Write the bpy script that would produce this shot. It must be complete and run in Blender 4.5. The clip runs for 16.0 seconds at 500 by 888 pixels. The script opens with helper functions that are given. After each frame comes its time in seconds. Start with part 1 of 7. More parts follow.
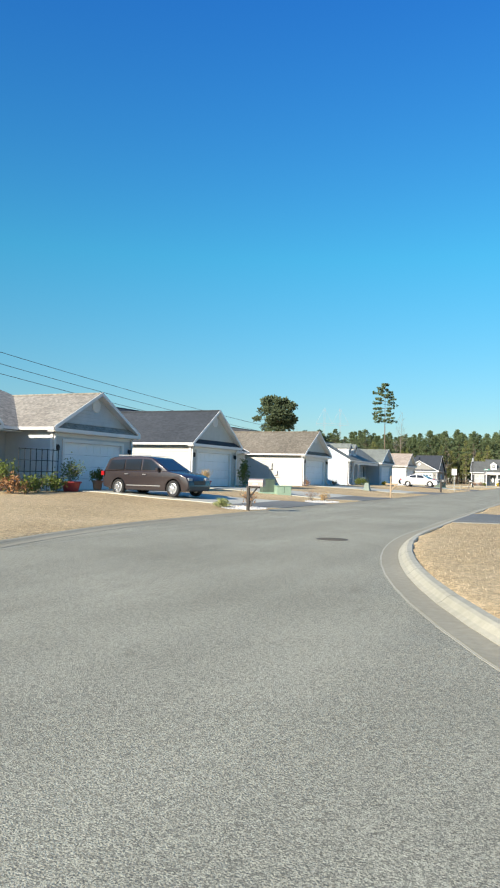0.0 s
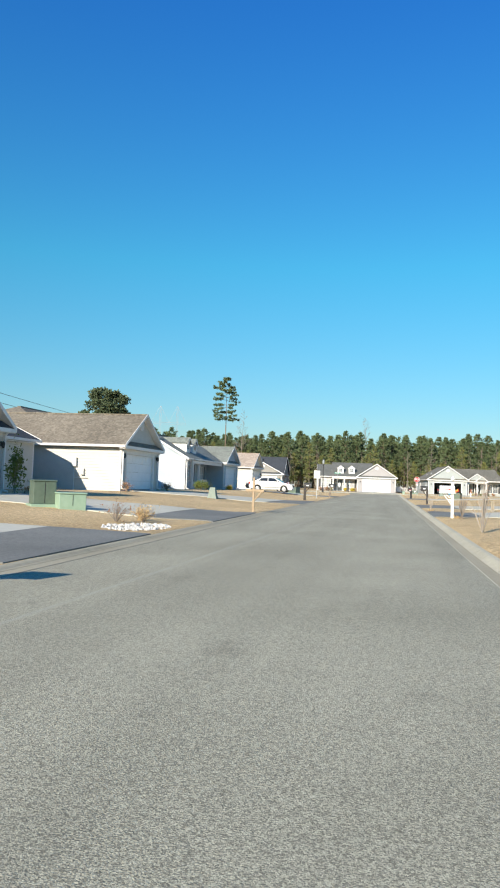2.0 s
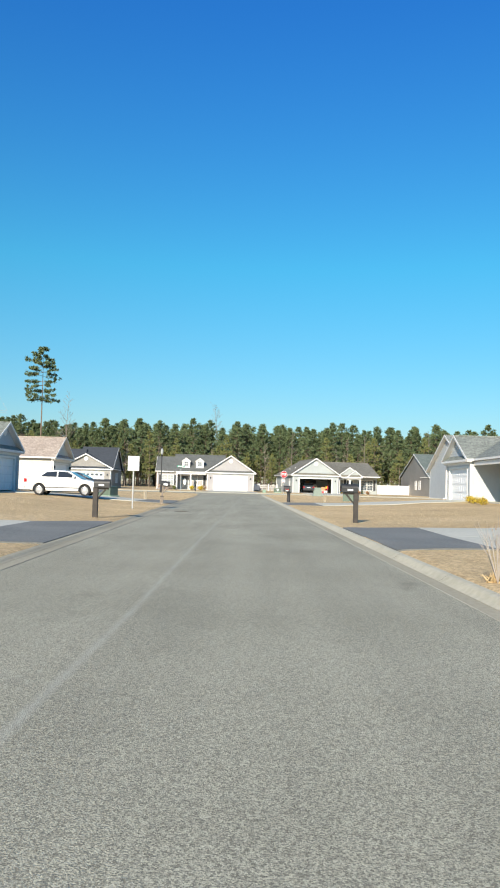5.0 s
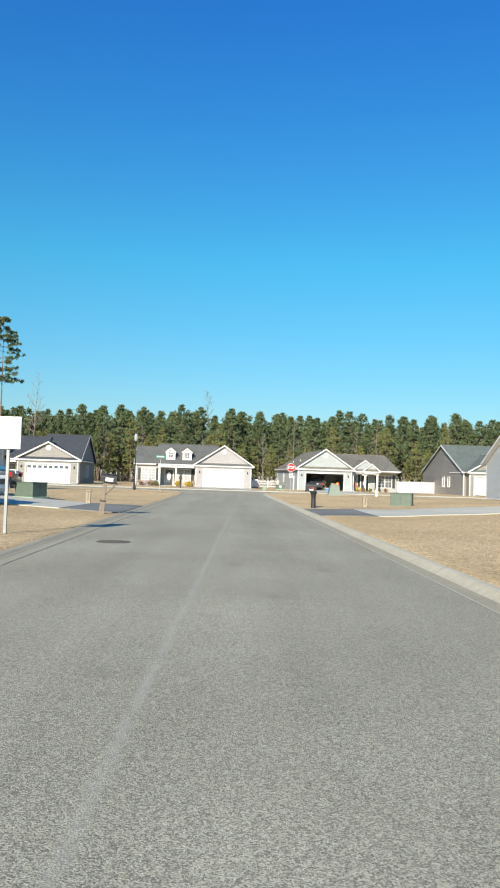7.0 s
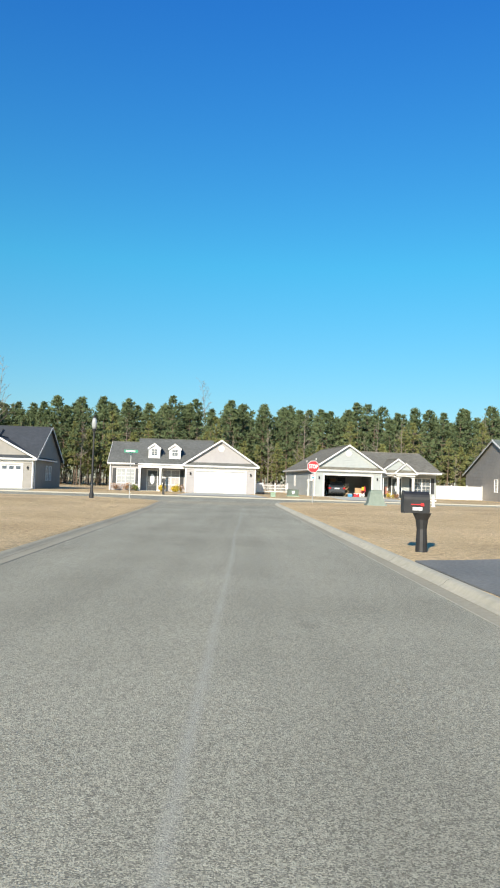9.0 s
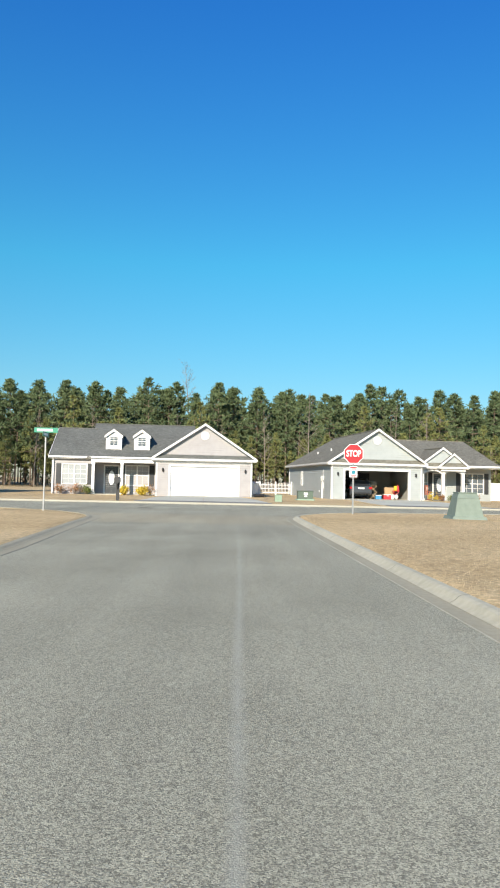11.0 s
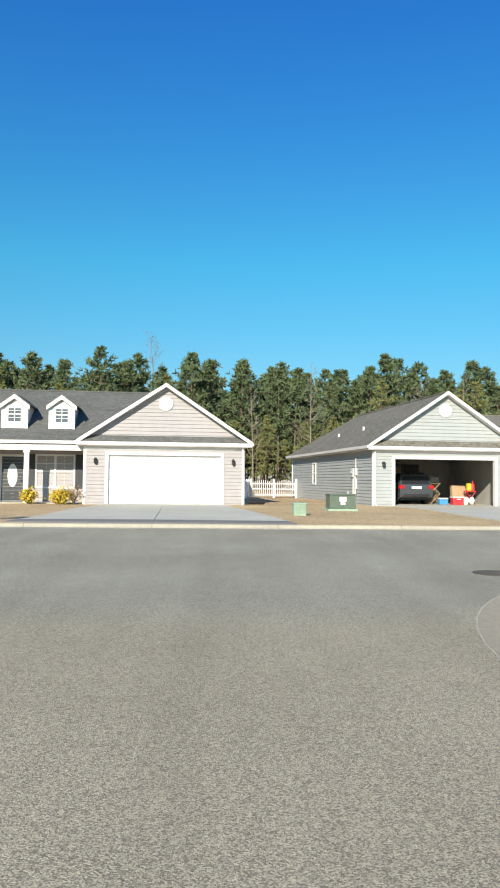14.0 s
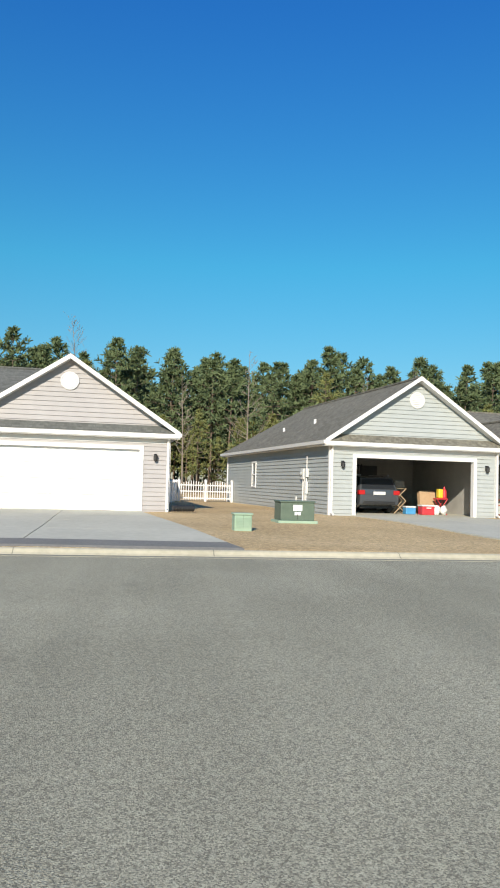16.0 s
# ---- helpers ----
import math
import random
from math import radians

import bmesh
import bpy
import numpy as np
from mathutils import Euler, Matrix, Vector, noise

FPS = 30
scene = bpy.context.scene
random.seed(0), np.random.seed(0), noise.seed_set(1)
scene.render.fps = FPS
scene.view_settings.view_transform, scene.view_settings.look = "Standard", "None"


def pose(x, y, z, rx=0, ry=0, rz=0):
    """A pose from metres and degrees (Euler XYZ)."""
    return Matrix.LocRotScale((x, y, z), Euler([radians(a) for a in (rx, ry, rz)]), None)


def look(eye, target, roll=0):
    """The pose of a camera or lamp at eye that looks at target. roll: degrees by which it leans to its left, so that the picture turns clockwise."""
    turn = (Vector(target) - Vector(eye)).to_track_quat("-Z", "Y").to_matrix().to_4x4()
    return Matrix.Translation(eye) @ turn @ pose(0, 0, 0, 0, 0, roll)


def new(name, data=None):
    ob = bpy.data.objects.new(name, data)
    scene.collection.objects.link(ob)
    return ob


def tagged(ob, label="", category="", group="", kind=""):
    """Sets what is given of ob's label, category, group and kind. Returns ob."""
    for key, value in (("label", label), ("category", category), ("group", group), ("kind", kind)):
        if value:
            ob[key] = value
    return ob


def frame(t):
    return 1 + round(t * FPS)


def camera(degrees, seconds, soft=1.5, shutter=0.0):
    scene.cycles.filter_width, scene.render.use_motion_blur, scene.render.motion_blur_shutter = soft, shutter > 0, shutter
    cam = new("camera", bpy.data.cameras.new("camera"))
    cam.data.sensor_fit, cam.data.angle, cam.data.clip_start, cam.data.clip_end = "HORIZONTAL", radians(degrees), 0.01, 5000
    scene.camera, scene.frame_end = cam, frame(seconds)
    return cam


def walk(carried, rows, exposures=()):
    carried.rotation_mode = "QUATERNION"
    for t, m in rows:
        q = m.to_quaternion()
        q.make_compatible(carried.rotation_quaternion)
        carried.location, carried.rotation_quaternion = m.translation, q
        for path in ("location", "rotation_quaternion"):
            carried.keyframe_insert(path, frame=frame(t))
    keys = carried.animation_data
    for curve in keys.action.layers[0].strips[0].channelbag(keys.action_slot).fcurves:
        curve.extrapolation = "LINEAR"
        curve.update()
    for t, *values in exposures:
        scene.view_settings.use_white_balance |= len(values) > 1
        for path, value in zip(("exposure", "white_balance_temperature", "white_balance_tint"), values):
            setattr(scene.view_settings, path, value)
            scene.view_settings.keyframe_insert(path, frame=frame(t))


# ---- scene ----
cam = camera(37.0, 16.0, soft=2.0)
PATH = [
    (0, (8.659, -157.54, 1.263), (7.83, -155.721, 1.345), 1.4),
    (0.5, (6.875, -153.436, 1.261), (6.112, -151.59, 1.353), 2.1),
    (1, (5.521, -149.3, 1.236), (4.86, -147.414, 1.327), 2.0),
    (1.5, (4.325, -144.846, 1.185), (3.785, -142.923, 1.281), 1.8),
    (2, (3.351, -140.617, 1.209), (2.935, -138.664, 1.311), 2.0),
    (2.5, (2.669, -136.206, 1.239), (2.362, -134.233, 1.347), 1.9),
    (3, (2.147, -131.536, 1.297), (1.944, -129.55, 1.405), 1.8),
    (3.5, (1.809, -126.784, 1.296), (1.693, -124.791, 1.4), 1.8),
    (4, (1.626, -121.905, 1.265), (1.565, -119.909, 1.371), 1.7),
    (4.5, (1.506, -116.798, 1.277), (1.477, -114.801, 1.385), 1.5),
    (7, (0.746, -93.815, 1.266), (0.748, -91.818, 1.361), 1.8),
    (7.5, (0.638, -88.969, 1.249), (0.638, -86.971, 1.345), 2.1),
    (8, (0.513, -84.243, 1.259), (0.515, -82.245, 1.357), 2.1),
    (8.5, (0.452, -79.469, 1.27), (0.454, -77.471, 1.371), 2.2),
    (9, (0.424, -74.486, 1.277), (0.425, -72.489, 1.381), 1.8),
    (11.5, (-0.021, -50.524, 1.284), (0.014, -48.526, 1.383), 1.3),
    (12, (-0.18, -46.727, 1.311), (-0.131, -44.73, 1.406), 1.5),
    (12.5, (-0.198, -42.825, 1.308), (-0.138, -40.828, 1.404), 1.2),
    (13, (-0.171, -39.197, 1.305), (-0.101, -37.201, 1.4), 0.9),
    (13.5, (-0.205, -36.103, 1.286), (-0.123, -34.107, 1.383), 0.7),
    (14, (-0.135, -33.196, 1.24), (-0.044, -31.2, 1.338), 0.6),
    (14.5, (-0.172, -31.058, 1.252), (-0.067, -29.063, 1.346), 1.0),
    (15, (-0.071, -29.312, 1.254), (0.062, -27.319, 1.349), 1.2),
    (15.5, (0.108, -27.711, 1.237), (0.297, -25.723, 1.341), 0.9),
    (16, (0.327, -26.343, 1.241), (0.6, -24.365, 1.346), 1.6),
]
EXPOSURES = [(0, 0.67), (1.5, 0.61), (4.5, 0.59), (9, 0.59), (12, 0.58), (13.5, 0.58), (14.8, 0.39), (16, 0.36)]
walk(cam, [(t, look(eye, target, roll)) for t, eye, target, roll in PATH], EXPOSURES)

# ---- world, sun, exposure ----
SUN_AZ, SUN_EL = radians(197.0), radians(25.0)   # azimuth clockwise from +y
sun_dir = Vector((math.sin(SUN_AZ) * math.cos(SUN_EL), math.cos(SUN_AZ) * math.cos(SUN_EL), math.sin(SUN_EL)))
world = bpy.data.worlds.new("sky")
scene.world = world
world.use_nodes = True
wn = world.node_tree
sky = wn.nodes.new("ShaderNodeTexSky")
sky.sky_type = "NISHITA"
sky.sun_disc = False
sky.sun_elevation, sky.sun_rotation = SUN_EL, SUN_AZ
sky.air_density, sky.dust_density, sky.ozone_density = 1.0, 0.3, 3.0
tint = wn.nodes.new("ShaderNodeMix")
tint.data_type, tint.blend_type = "RGBA", "MULTIPLY"
tint.inputs["Factor"].default_value = 1.0
# the deep blue of a dry winter sky, paler towards the horizon
way, up, grad = (wn.nodes.new("ShaderNode" + k) for k in ("TexCoord", "SeparateXYZ", "ValToRGB"))
wn.links.new(way.outputs["Generated"], up.inputs[0])
wn.links.new(up.outputs["Z"], grad.inputs[0])
grad.color_ramp.elements[0].position, grad.color_ramp.elements[0].color = 0.01, (0.57, 0.595, 0.63, 1)
grad.color_ramp.elements[1].position, grad.color_ramp.elements[1].color = 0.55, (0.17, 0.78, 1.36, 1)
mid = grad.color_ramp.elements.new(0.28)
mid.color = (0.28, 0.97, 1.02, 1)
wn.links.new(grad.outputs[0], tint.inputs["B"])
wn.links.new(sky.outputs[0], tint.inputs["A"])
wn.links.new(tint.outputs["Result"], wn.nodes["Background"].inputs[0])
wn.nodes["Background"].inputs[1].default_value = 0.098
sun = new("sun", bpy.data.lights.new("sun", "SUN"))
sun.data.energy, sun.data.angle, sun.data.color = 5.0, radians(0.53), (1.0, 0.90, 0.74)
sun.matrix_world = look((0, 0, 60), Vector((0, 0, 60)) - sun_dir)

# ---- materials ----


def mat(name, col, col2=None, rough=0.7, metal=0.0, scale=6.0, detail=4.0, bump=0.0, bscale=40.0, fine=0.0, spec=0.5, coord="Object", big=0.35):
    """Base colour broken by a broad noise and a fine one, with optional relief."""
    m = bpy.data.materials.new(name)
    m.use_nodes = True
    nt = m.node_tree
    b = nt.nodes["Principled BSDF"]
    b.inputs["Roughness"].default_value, b.inputs["Metallic"].default_value = rough, metal
    b.inputs["Specular IOR Level"].default_value = spec
    if col2 is None:
        b.inputs["Base Color"].default_value = (*col, 1)
    tc = nt.nodes.new("ShaderNodeTexCoord")
    if col2 is not None:
        n1, n2 = nt.nodes.new("ShaderNodeTexNoise"), nt.nodes.new("ShaderNodeTexNoise")
        n1.inputs["Scale"].default_value, n2.inputs["Scale"].default_value = big, scale
        n1.inputs["Detail"].default_value, n2.inputs["Detail"].default_value = 3, detail
        mix, add = nt.nodes.new("ShaderNodeMix"), nt.nodes.new("ShaderNodeMath")
        ramp = nt.nodes.new("ShaderNodeMapRange")
        mix.data_type = "RGBA"
        add.operation = "ADD"
        nt.links.new(tc.outputs[coord], n1.inputs["Vector"])
        nt.links.new(tc.outputs[coord], n2.inputs["Vector"])
        nt.links.new(n1.outputs["Fac"], add.inputs[0])
        nt.links.new(n2.outputs["Fac"], add.inputs[1])
        nt.links.new(add.outputs[0], ramp.inputs["Value"])
        ramp.inputs["From Min"].default_value, ramp.inputs["From Max"].default_value = 0.72, 1.28
        nt.links.new(ramp.outputs[0], mix.inputs["Factor"])
        mix.inputs["A"].default_value, mix.inputs["B"].default_value = (*col, 1), (*col2, 1)
        nt.links.new(mix.outputs["Result"], b.inputs["Base Color"])
    if bump:
        nb, bp = nt.nodes.new("ShaderNodeTexNoise"), nt.nodes.new("ShaderNodeBump")
        nb.inputs["Scale"].default_value, nb.inputs["Detail"].default_value = bscale, 3
        bp.inputs["Strength"].default_value, bp.inputs["Distance"].default_value = bump, 0.02
        nt.links.new(tc.outputs[coord], nb.inputs["Vector"])
        nt.links.new(nb.outputs["Fac"], bp.inputs["Height"])
        nt.links.new(bp.outputs[0], b.inputs["Normal"])
    return m


def shingle_mat(name, col, col2):
    """Asphalt shingles: courses of tabs of varied tone, with granules."""
    m = mat(name, col, col2, 0.95, scale=9, bump=0.5, bscale=60, spec=0.2)
    nt = m.node_tree
    b = nt.nodes["Principled BSDF"]
    tc = nt.nodes.new("ShaderNodeTexCoord")
    br = nt.nodes.new("ShaderNodeTexBrick")
    br.inputs["Scale"].default_value = 1.0
    br.inputs["Brick Width"].default_value, br.inputs["Row Height"].default_value = 0.26, 0.14
    br.inputs["Mortar Size"].default_value, br.inputs["Mortar Smooth"].default_value = 0.012, 0.4
    br.inputs["Color1"].default_value = (*[c * 0.62 for c in col], 1)
    br.inputs["Color2"].default_value = (*[min(1, c * 1.35) for c in col2], 1)
    br.inputs["Mortar"].default_value = (*[c * 0.45 for c in col], 1)
    nt.links.new(tc.outputs["UV"], br.inputs["Vector"])
    old = b.inputs["Base Color"].links[0].from_socket
    mix = nt.nodes.new("ShaderNodeMix")
    mix.data_type = "RGBA"
    mix.inputs["Factor"].default_value = 0.22
    nt.links.new(old, mix.inputs["A"])
    nt.links.new(br.outputs["Color"], mix.inputs["B"])
    nt.links.new(mix.outputs["Result"], b.inputs["Base Color"])
    return m


M = {}
M["asphalt"] = mat("asphalt", (0.285, 0.268, 0.200), (0.385, 0.362, 0.274), 0.95, scale=30, detail=5, bump=0.4, bscale=120, spec=0.25)


def speckle(m, scale, dark, light, amount, streak=False):
    """Grains of darker and lighter stone over a base colour, and optionally a pale scuffed line along the road."""
    nt = m.node_tree
    b = nt.nodes["Principled BSDF"]
    tc, vo, ra, mix = (nt.nodes.new("ShaderNode" + k) for k in ("TexCoord", "TexVoronoi", "ValToRGB", "Mix"))
    mix.data_type, mix.blend_type = "RGBA", "MULTIPLY"
    vo.inputs["Scale"].default_value = scale
    ra.color_ramp.elements[0].color, ra.color_ramp.elements[1].color = (dark, dark, dark, 1), (light, light, light * 0.97, 1)
    ra.color_ramp.elements[0].position, ra.color_ramp.elements[1].position = 0.15, 0.85
    sep = nt.nodes.new("ShaderNodeSeparateColor")
    nt.links.new(tc.outputs["Object"], vo.inputs["Vector"])
    nt.links.new(vo.outputs["Color"], sep.inputs[0])
    nt.links.new(sep.outputs[0], ra.inputs[0])
    mix.inputs["Factor"].default_value = amount
    old = b.inputs["Base Color"].links[0].from_socket
    nt.links.new(old, mix.inputs["A"])
    nt.links.new(ra.outputs[0], mix.inputs["B"])
    out = mix.outputs["Result"]
    if streak:
        # wheel tracks along the road and scattered dark stains
        for size, stretch, lo, hi, a, b2 in ((1.0, (1.1, 0.05, 1.0), 0.32, 0.68, 0.90, 1.07), (1.3, (1.0, 0.6, 1.0), 0.64, 0.74, 1.0, 0.80)):
            mp, ns, rg, mu = (nt.nodes.new("ShaderNode" + k) for k in ("Mapping", "TexNoise", "MapRange", "Mix"))
            mp.inputs["Scale"].default_value = stretch
            ns.inputs["Scale"].default_value, ns.inputs["Detail"].default_value = size, 4
            for key, val in zip(("From Min", "From Max", "To Min", "To Max"), (lo, hi, a, b2)):
                rg.inputs[key].default_value = val
            mu.data_type, mu.blend_type = "RGBA", "MULTIPLY"
            mu.inputs["Factor"].default_value = 1.0
            nt.links.new(tc.outputs["Object"], mp.inputs["Vector"])
            nt.links.new(mp.outputs[0], ns.inputs["Vector"])
            nt.links.new(ns.outputs["Fac"], rg.inputs["Value"])
            nt.links.new(out, mu.inputs["A"])
            nt.links.new(rg.outputs[0], mu.inputs["B"])
            out = mu.outputs["Result"]
        xyz, sub, ab, lt, no, mul, m2 = (nt.nodes.new("ShaderNode" + k) for k in ("SeparateXYZ", "Math", "Math", "MapRange", "TexNoise", "Math", "Mix"))
        wob = nt.nodes.new("ShaderNodeTexNoise")
        wob.inputs["Scale"].default_value = 0.06
        add = nt.nodes.new("ShaderNodeMath")
        add.operation, sub.operation, ab.operation, mul.operation = "MULTIPLY_ADD", "SUBTRACT", "ABSOLUTE", "MULTIPLY"
        nt.links.new(tc.outputs["Object"], xyz.inputs[0])
        nt.links.new(tc.outputs["Object"], wob.inputs["Vector"])
        nt.links.new(wob.outputs["Fac"], add.inputs[0])
        add.inputs[1].default_value = 0.3
        nt.links.new(xyz.outputs["X"], add.inputs[2])
        nt.links.new(add.outputs[0], sub.inputs[0])
        sub.inputs[1].default_value = 0.32
        nt.links.new(sub.outputs[0], ab.inputs[0])
        nt.links.new(ab.outputs[0], lt.inputs["Value"])
        lt.inputs["From Min"].default_value, lt.inputs["From Max"].default_value = 0.06, 0.0
        no.inputs["Scale"].default_value = 1.6
        nt.links.new(tc.outputs["Object"], no.inputs["Vector"])
        nt.links.new(lt.outputs[0], mul.inputs[0])
        nt.links.new(no.outputs["Fac"], mul.inputs[1])
        m2.data_type, m2.blend_type = "RGBA", "MIX"
        end, cut = nt.nodes.new("ShaderNodeMapRange"), nt.nodes.new("ShaderNodeMath")
        cut.operation = "MULTIPLY"
        end.inputs["From Min"].default_value, end.inputs["From Max"].default_value = -28.0, -44.0
        nt.links.new(xyz.outputs["Y"], end.inputs["Value"])
        nt.links.new(mul.outputs[0], cut.inputs[0])
        nt.links.new(end.outputs[0], cut.inputs[1])
        nt.links.new(cut.outputs[0], m2.inputs["Factor"])
        nt.links.new(out, m2.inputs["A"])
        m2.inputs["B"].default_value = (0.42, 0.405, 0.33, 1)
        out = m2.outputs["Result"]
        # browner old paving where the road meets the cross street
        fray, edge, lo, hi, both, m3 = (nt.nodes.new("ShaderNode" + k) for k in ("TexNoise", "Math", "MapRange", "MapRange", "Math", "Mix"))
        fray.inputs["Scale"].default_value, fray.inputs["Detail"].default_value = 0.8, 5
        edge.operation, both.operation = "MULTIPLY_ADD", "MULTIPLY"
        nt.links.new(tc.outputs["Object"], fray.inputs["Vector"])
        nt.links.new(fray.outputs["Fac"], edge.inputs[0])
        edge.inputs[1].default_value = 1.2
        nt.links.new(xyz.outputs["Y"], edge.inputs[2])
        for nd, y0, y1 in ((lo, -31.6, -31.3), (hi, -25.0, -26.4)):
            nd.inputs["From Min"].default_value, nd.inputs["From Max"].default_value = y0, y1
            nt.links.new(edge.outputs[0], nd.inputs["Value"])
        nt.links.new(lo.outputs[0], both.inputs[0])
        nt.links.new(hi.outputs[0], both.inputs[1])
        m3.data_type, m3.blend_type = "RGBA", "MULTIPLY"
        nt.links.new(both.outputs[0], m3.inputs["Factor"])
        nt.links.new(out, m3.inputs["A"])
        m3.inputs["B"].default_value = (1.12, 1.05, 0.99, 1)
        out = m3.outputs["Result"]
    nt.links.new(out, b.inputs["Base Color"])


speckle(M["asphalt"], 140.0, 0.42, 1.6, 0.7, True)
M["kerb"] = mat("kerb_concrete", (0.40, 0.368, 0.272), (0.52, 0.478, 0.36), 0.9, scale=9, bump=0.25, bscale=50)
M["concrete"] = mat("drive_concrete", (0.44, 0.425, 0.345), (0.54, 0.52, 0.43), 0.9, scale=6, bump=0.2, bscale=60)
M["gutter"] = mat("gutter_concrete", (0.20, 0.195, 0.153), (0.31, 0.297, 0.232), 0.9, big=0.07, scale=12, bump=0.25, bscale=60)
M["worn_gutter"] = mat("worn_gutter_concrete", (0.30, 0.268, 0.185), (0.385, 0.345, 0.245), 0.95, big=0.3, scale=12, bump=0.25, bscale=60)
M["seam"] = mat("tarred_joint", (0.13, 0.125, 0.10), (0.25, 0.24, 0.19), 0.9, scale=3, big=0.4)
M["apron_grey"] = mat("grey_apron", (0.16, 0.155, 0.14), (0.22, 0.21, 0.19), 0.85, scale=14, bump=0.3, bscale=70)
M["drywall"] = mat("bare_drywall", (0.33, 0.32, 0.30), (0.42, 0.41, 0.385), 0.9, scale=2)
M["apron"] = mat("dark_apron", (0.13, 0.131, 0.118), (0.215, 0.213, 0.19), 0.9, scale=16, bump=0.3, bscale=70)
M["lawn"] = mat("dormant_lawn", (0.46, 0.33, 0.178), (0.66, 0.50, 0.29), 1.0, scale=7, detail=8, bump=1.0, bscale=45, spec=0.1, big=0.22)
speckle(M["lawn"], 26.0, 0.6, 1.25, 0.6)
M["white"] = mat("white_vinyl", (0.66, 0.65, 0.63), (0.74, 0.73, 0.71), 0.5, scale=2)
M["whitedoor"] = mat("white_garage_paint", (0.78, 0.78, 0.78), (0.84, 0.84, 0.84), 0.45, scale=2)
M["side_tan"] = mat("tan_siding", (0.325, 0.308, 0.306), (0.37, 0.352, 0.35), 0.6, scale=3)
M["side_sage"] = mat("sage_siding", (0.345, 0.368, 0.36), (0.39, 0.413, 0.405), 0.6, scale=3)
M["side_cream"] = mat("cream_siding", (0.50, 0.48, 0.43), (0.56, 0.535, 0.48), 0.6, scale=3)
M["side_pale"] = mat("pale_grey_siding", (0.45, 0.47, 0.48), (0.51, 0.53, 0.54), 0.6, scale=3)
M["side_grey"] = mat("grey_siding", (0.22, 0.205, 0.185), (0.27, 0.255, 0.23), 0.6, scale=3)
M["side_blue"] = mat("blue_grey_siding", (0.37, 0.41, 0.45), (0.42, 0.46, 0.50), 0.6, scale=3)
M["roof_grey"] = shingle_mat("charcoal_shingles", (0.10, 0.103, 0.096), (0.155, 0.158, 0.147))
M["roof_dark"] = shingle_mat("dark_shingles", (0.052, 0.058, 0.066), (0.070, 0.077, 0.087))
M["roof_brown"] = shingle_mat("brown_shingles", (0.16, 0.138, 0.108), (0.245, 0.213, 0.168))
M["roof_tan"] = shingle_mat("tan_shingles", (0.26, 0.235, 0.20), (0.36, 0.33, 0.28))
M["roof_pink"] = shingle_mat("rosy_tan_shingles", (0.34, 0.275, 0.225), (0.44, 0.365, 0.305))
M["roof_sage"] = shingle_mat("sage_shingles", (0.17, 0.185, 0.165), (0.25, 0.265, 0.24))
M["roof_green"] = shingle_mat("green_grey_shingles", (0.105, 0.128, 0.115), (0.16, 0.185, 0.168))
M["roof_taupe"] = shingle_mat("taupe_shingles", (0.145, 0.137, 0.112), (0.213, 0.20, 0.165))
for k in ("grey", "dark", "brown", "tan", "pink", "sage", "green", "taupe"):
    speckle(M["roof_" + k], 9.0, 0.7, 1.28, 0.3 if k in ("dark", "grey") else 0.6)
M["black"] = mat("black_plastic", (0.015, 0.015, 0.016), (0.03, 0.03, 0.03), 0.5, scale=8)
M["shutter"] = mat("black_shutter", (0.03, 0.032, 0.035), (0.045, 0.047, 0.05), 0.6, scale=4)
M["dark"] = mat("dark_void", (0.02, 0.02, 0.022), (0.03, 0.03, 0.033), 0.9, scale=2)
M["doorpaint"] = mat("dark_door_paint", (0.03, 0.035, 0.04), (0.05, 0.055, 0.06), 0.4, scale=2)
M["bark"] = mat("pine_bark", (0.13, 0.095, 0.07), (0.22, 0.165, 0.12), 0.95, scale=6, bump=0.8, bscale=14)
M["glass"] = mat("window_glass", (0.10, 0.12, 0.14), None, 0.05, spec=0.8)
M["glass_blind"] = mat("blind_behind_glass", (0.30, 0.32, 0.32), (0.42, 0.44, 0.44), 0.08, scale=0.8, spec=0.8)
M["leaded"] = mat("leaded_glass", (0.62, 0.64, 0.66), (0.86, 0.87, 0.88), 0.3, scale=14)
M["curtain"] = mat("pale_blind", (0.55, 0.56, 0.54), (0.65, 0.66, 0.64), 0.8, scale=3)

# ---- mesh helpers ----


def finish(bm, name, material, smooth=False, uv=False):
    me = bpy.data.meshes.new(name)
    bm.normal_update()
    if uv:
        lay = bm.loops.layers.uv.new("UVMap")
        for f in bm.faces:
            n = f.normal
            flat = Vector((n.x, n.y, 0))
            if flat.length < 1e-4:
                u, v = Vector((1, 0, 0)), Vector((0, 1, 0))
            else:
                u = Vector((0, 0, 1)).cross(flat).normalized()
                v = n.cross(u)
            for lp in f.loops:
                lp[lay].uv = (lp.vert.co.dot(u), lp.vert.co.dot(v))
    bm.to_mesh(me)
    bm.free()
    me.materials.append(material)
    if smooth:
        me.polygons.foreach_set("use_smooth", [True] * len(me.polygons))
    return me


def part(name, bm, material, parent=None, label="", smooth=False, uv=False):
    ob = new(name, finish(bm, name, material, smooth, uv))
    if parent is not None:
        ob.parent = parent
    if label:
        tagged(ob, label)
    return ob


def thing(name, m, label, category, group="", kind=""):
    ob = new(name)
    ob.matrix_world = m
    ob.empty_display_size = 0.3
    return tagged(ob, label, category, group, kind)


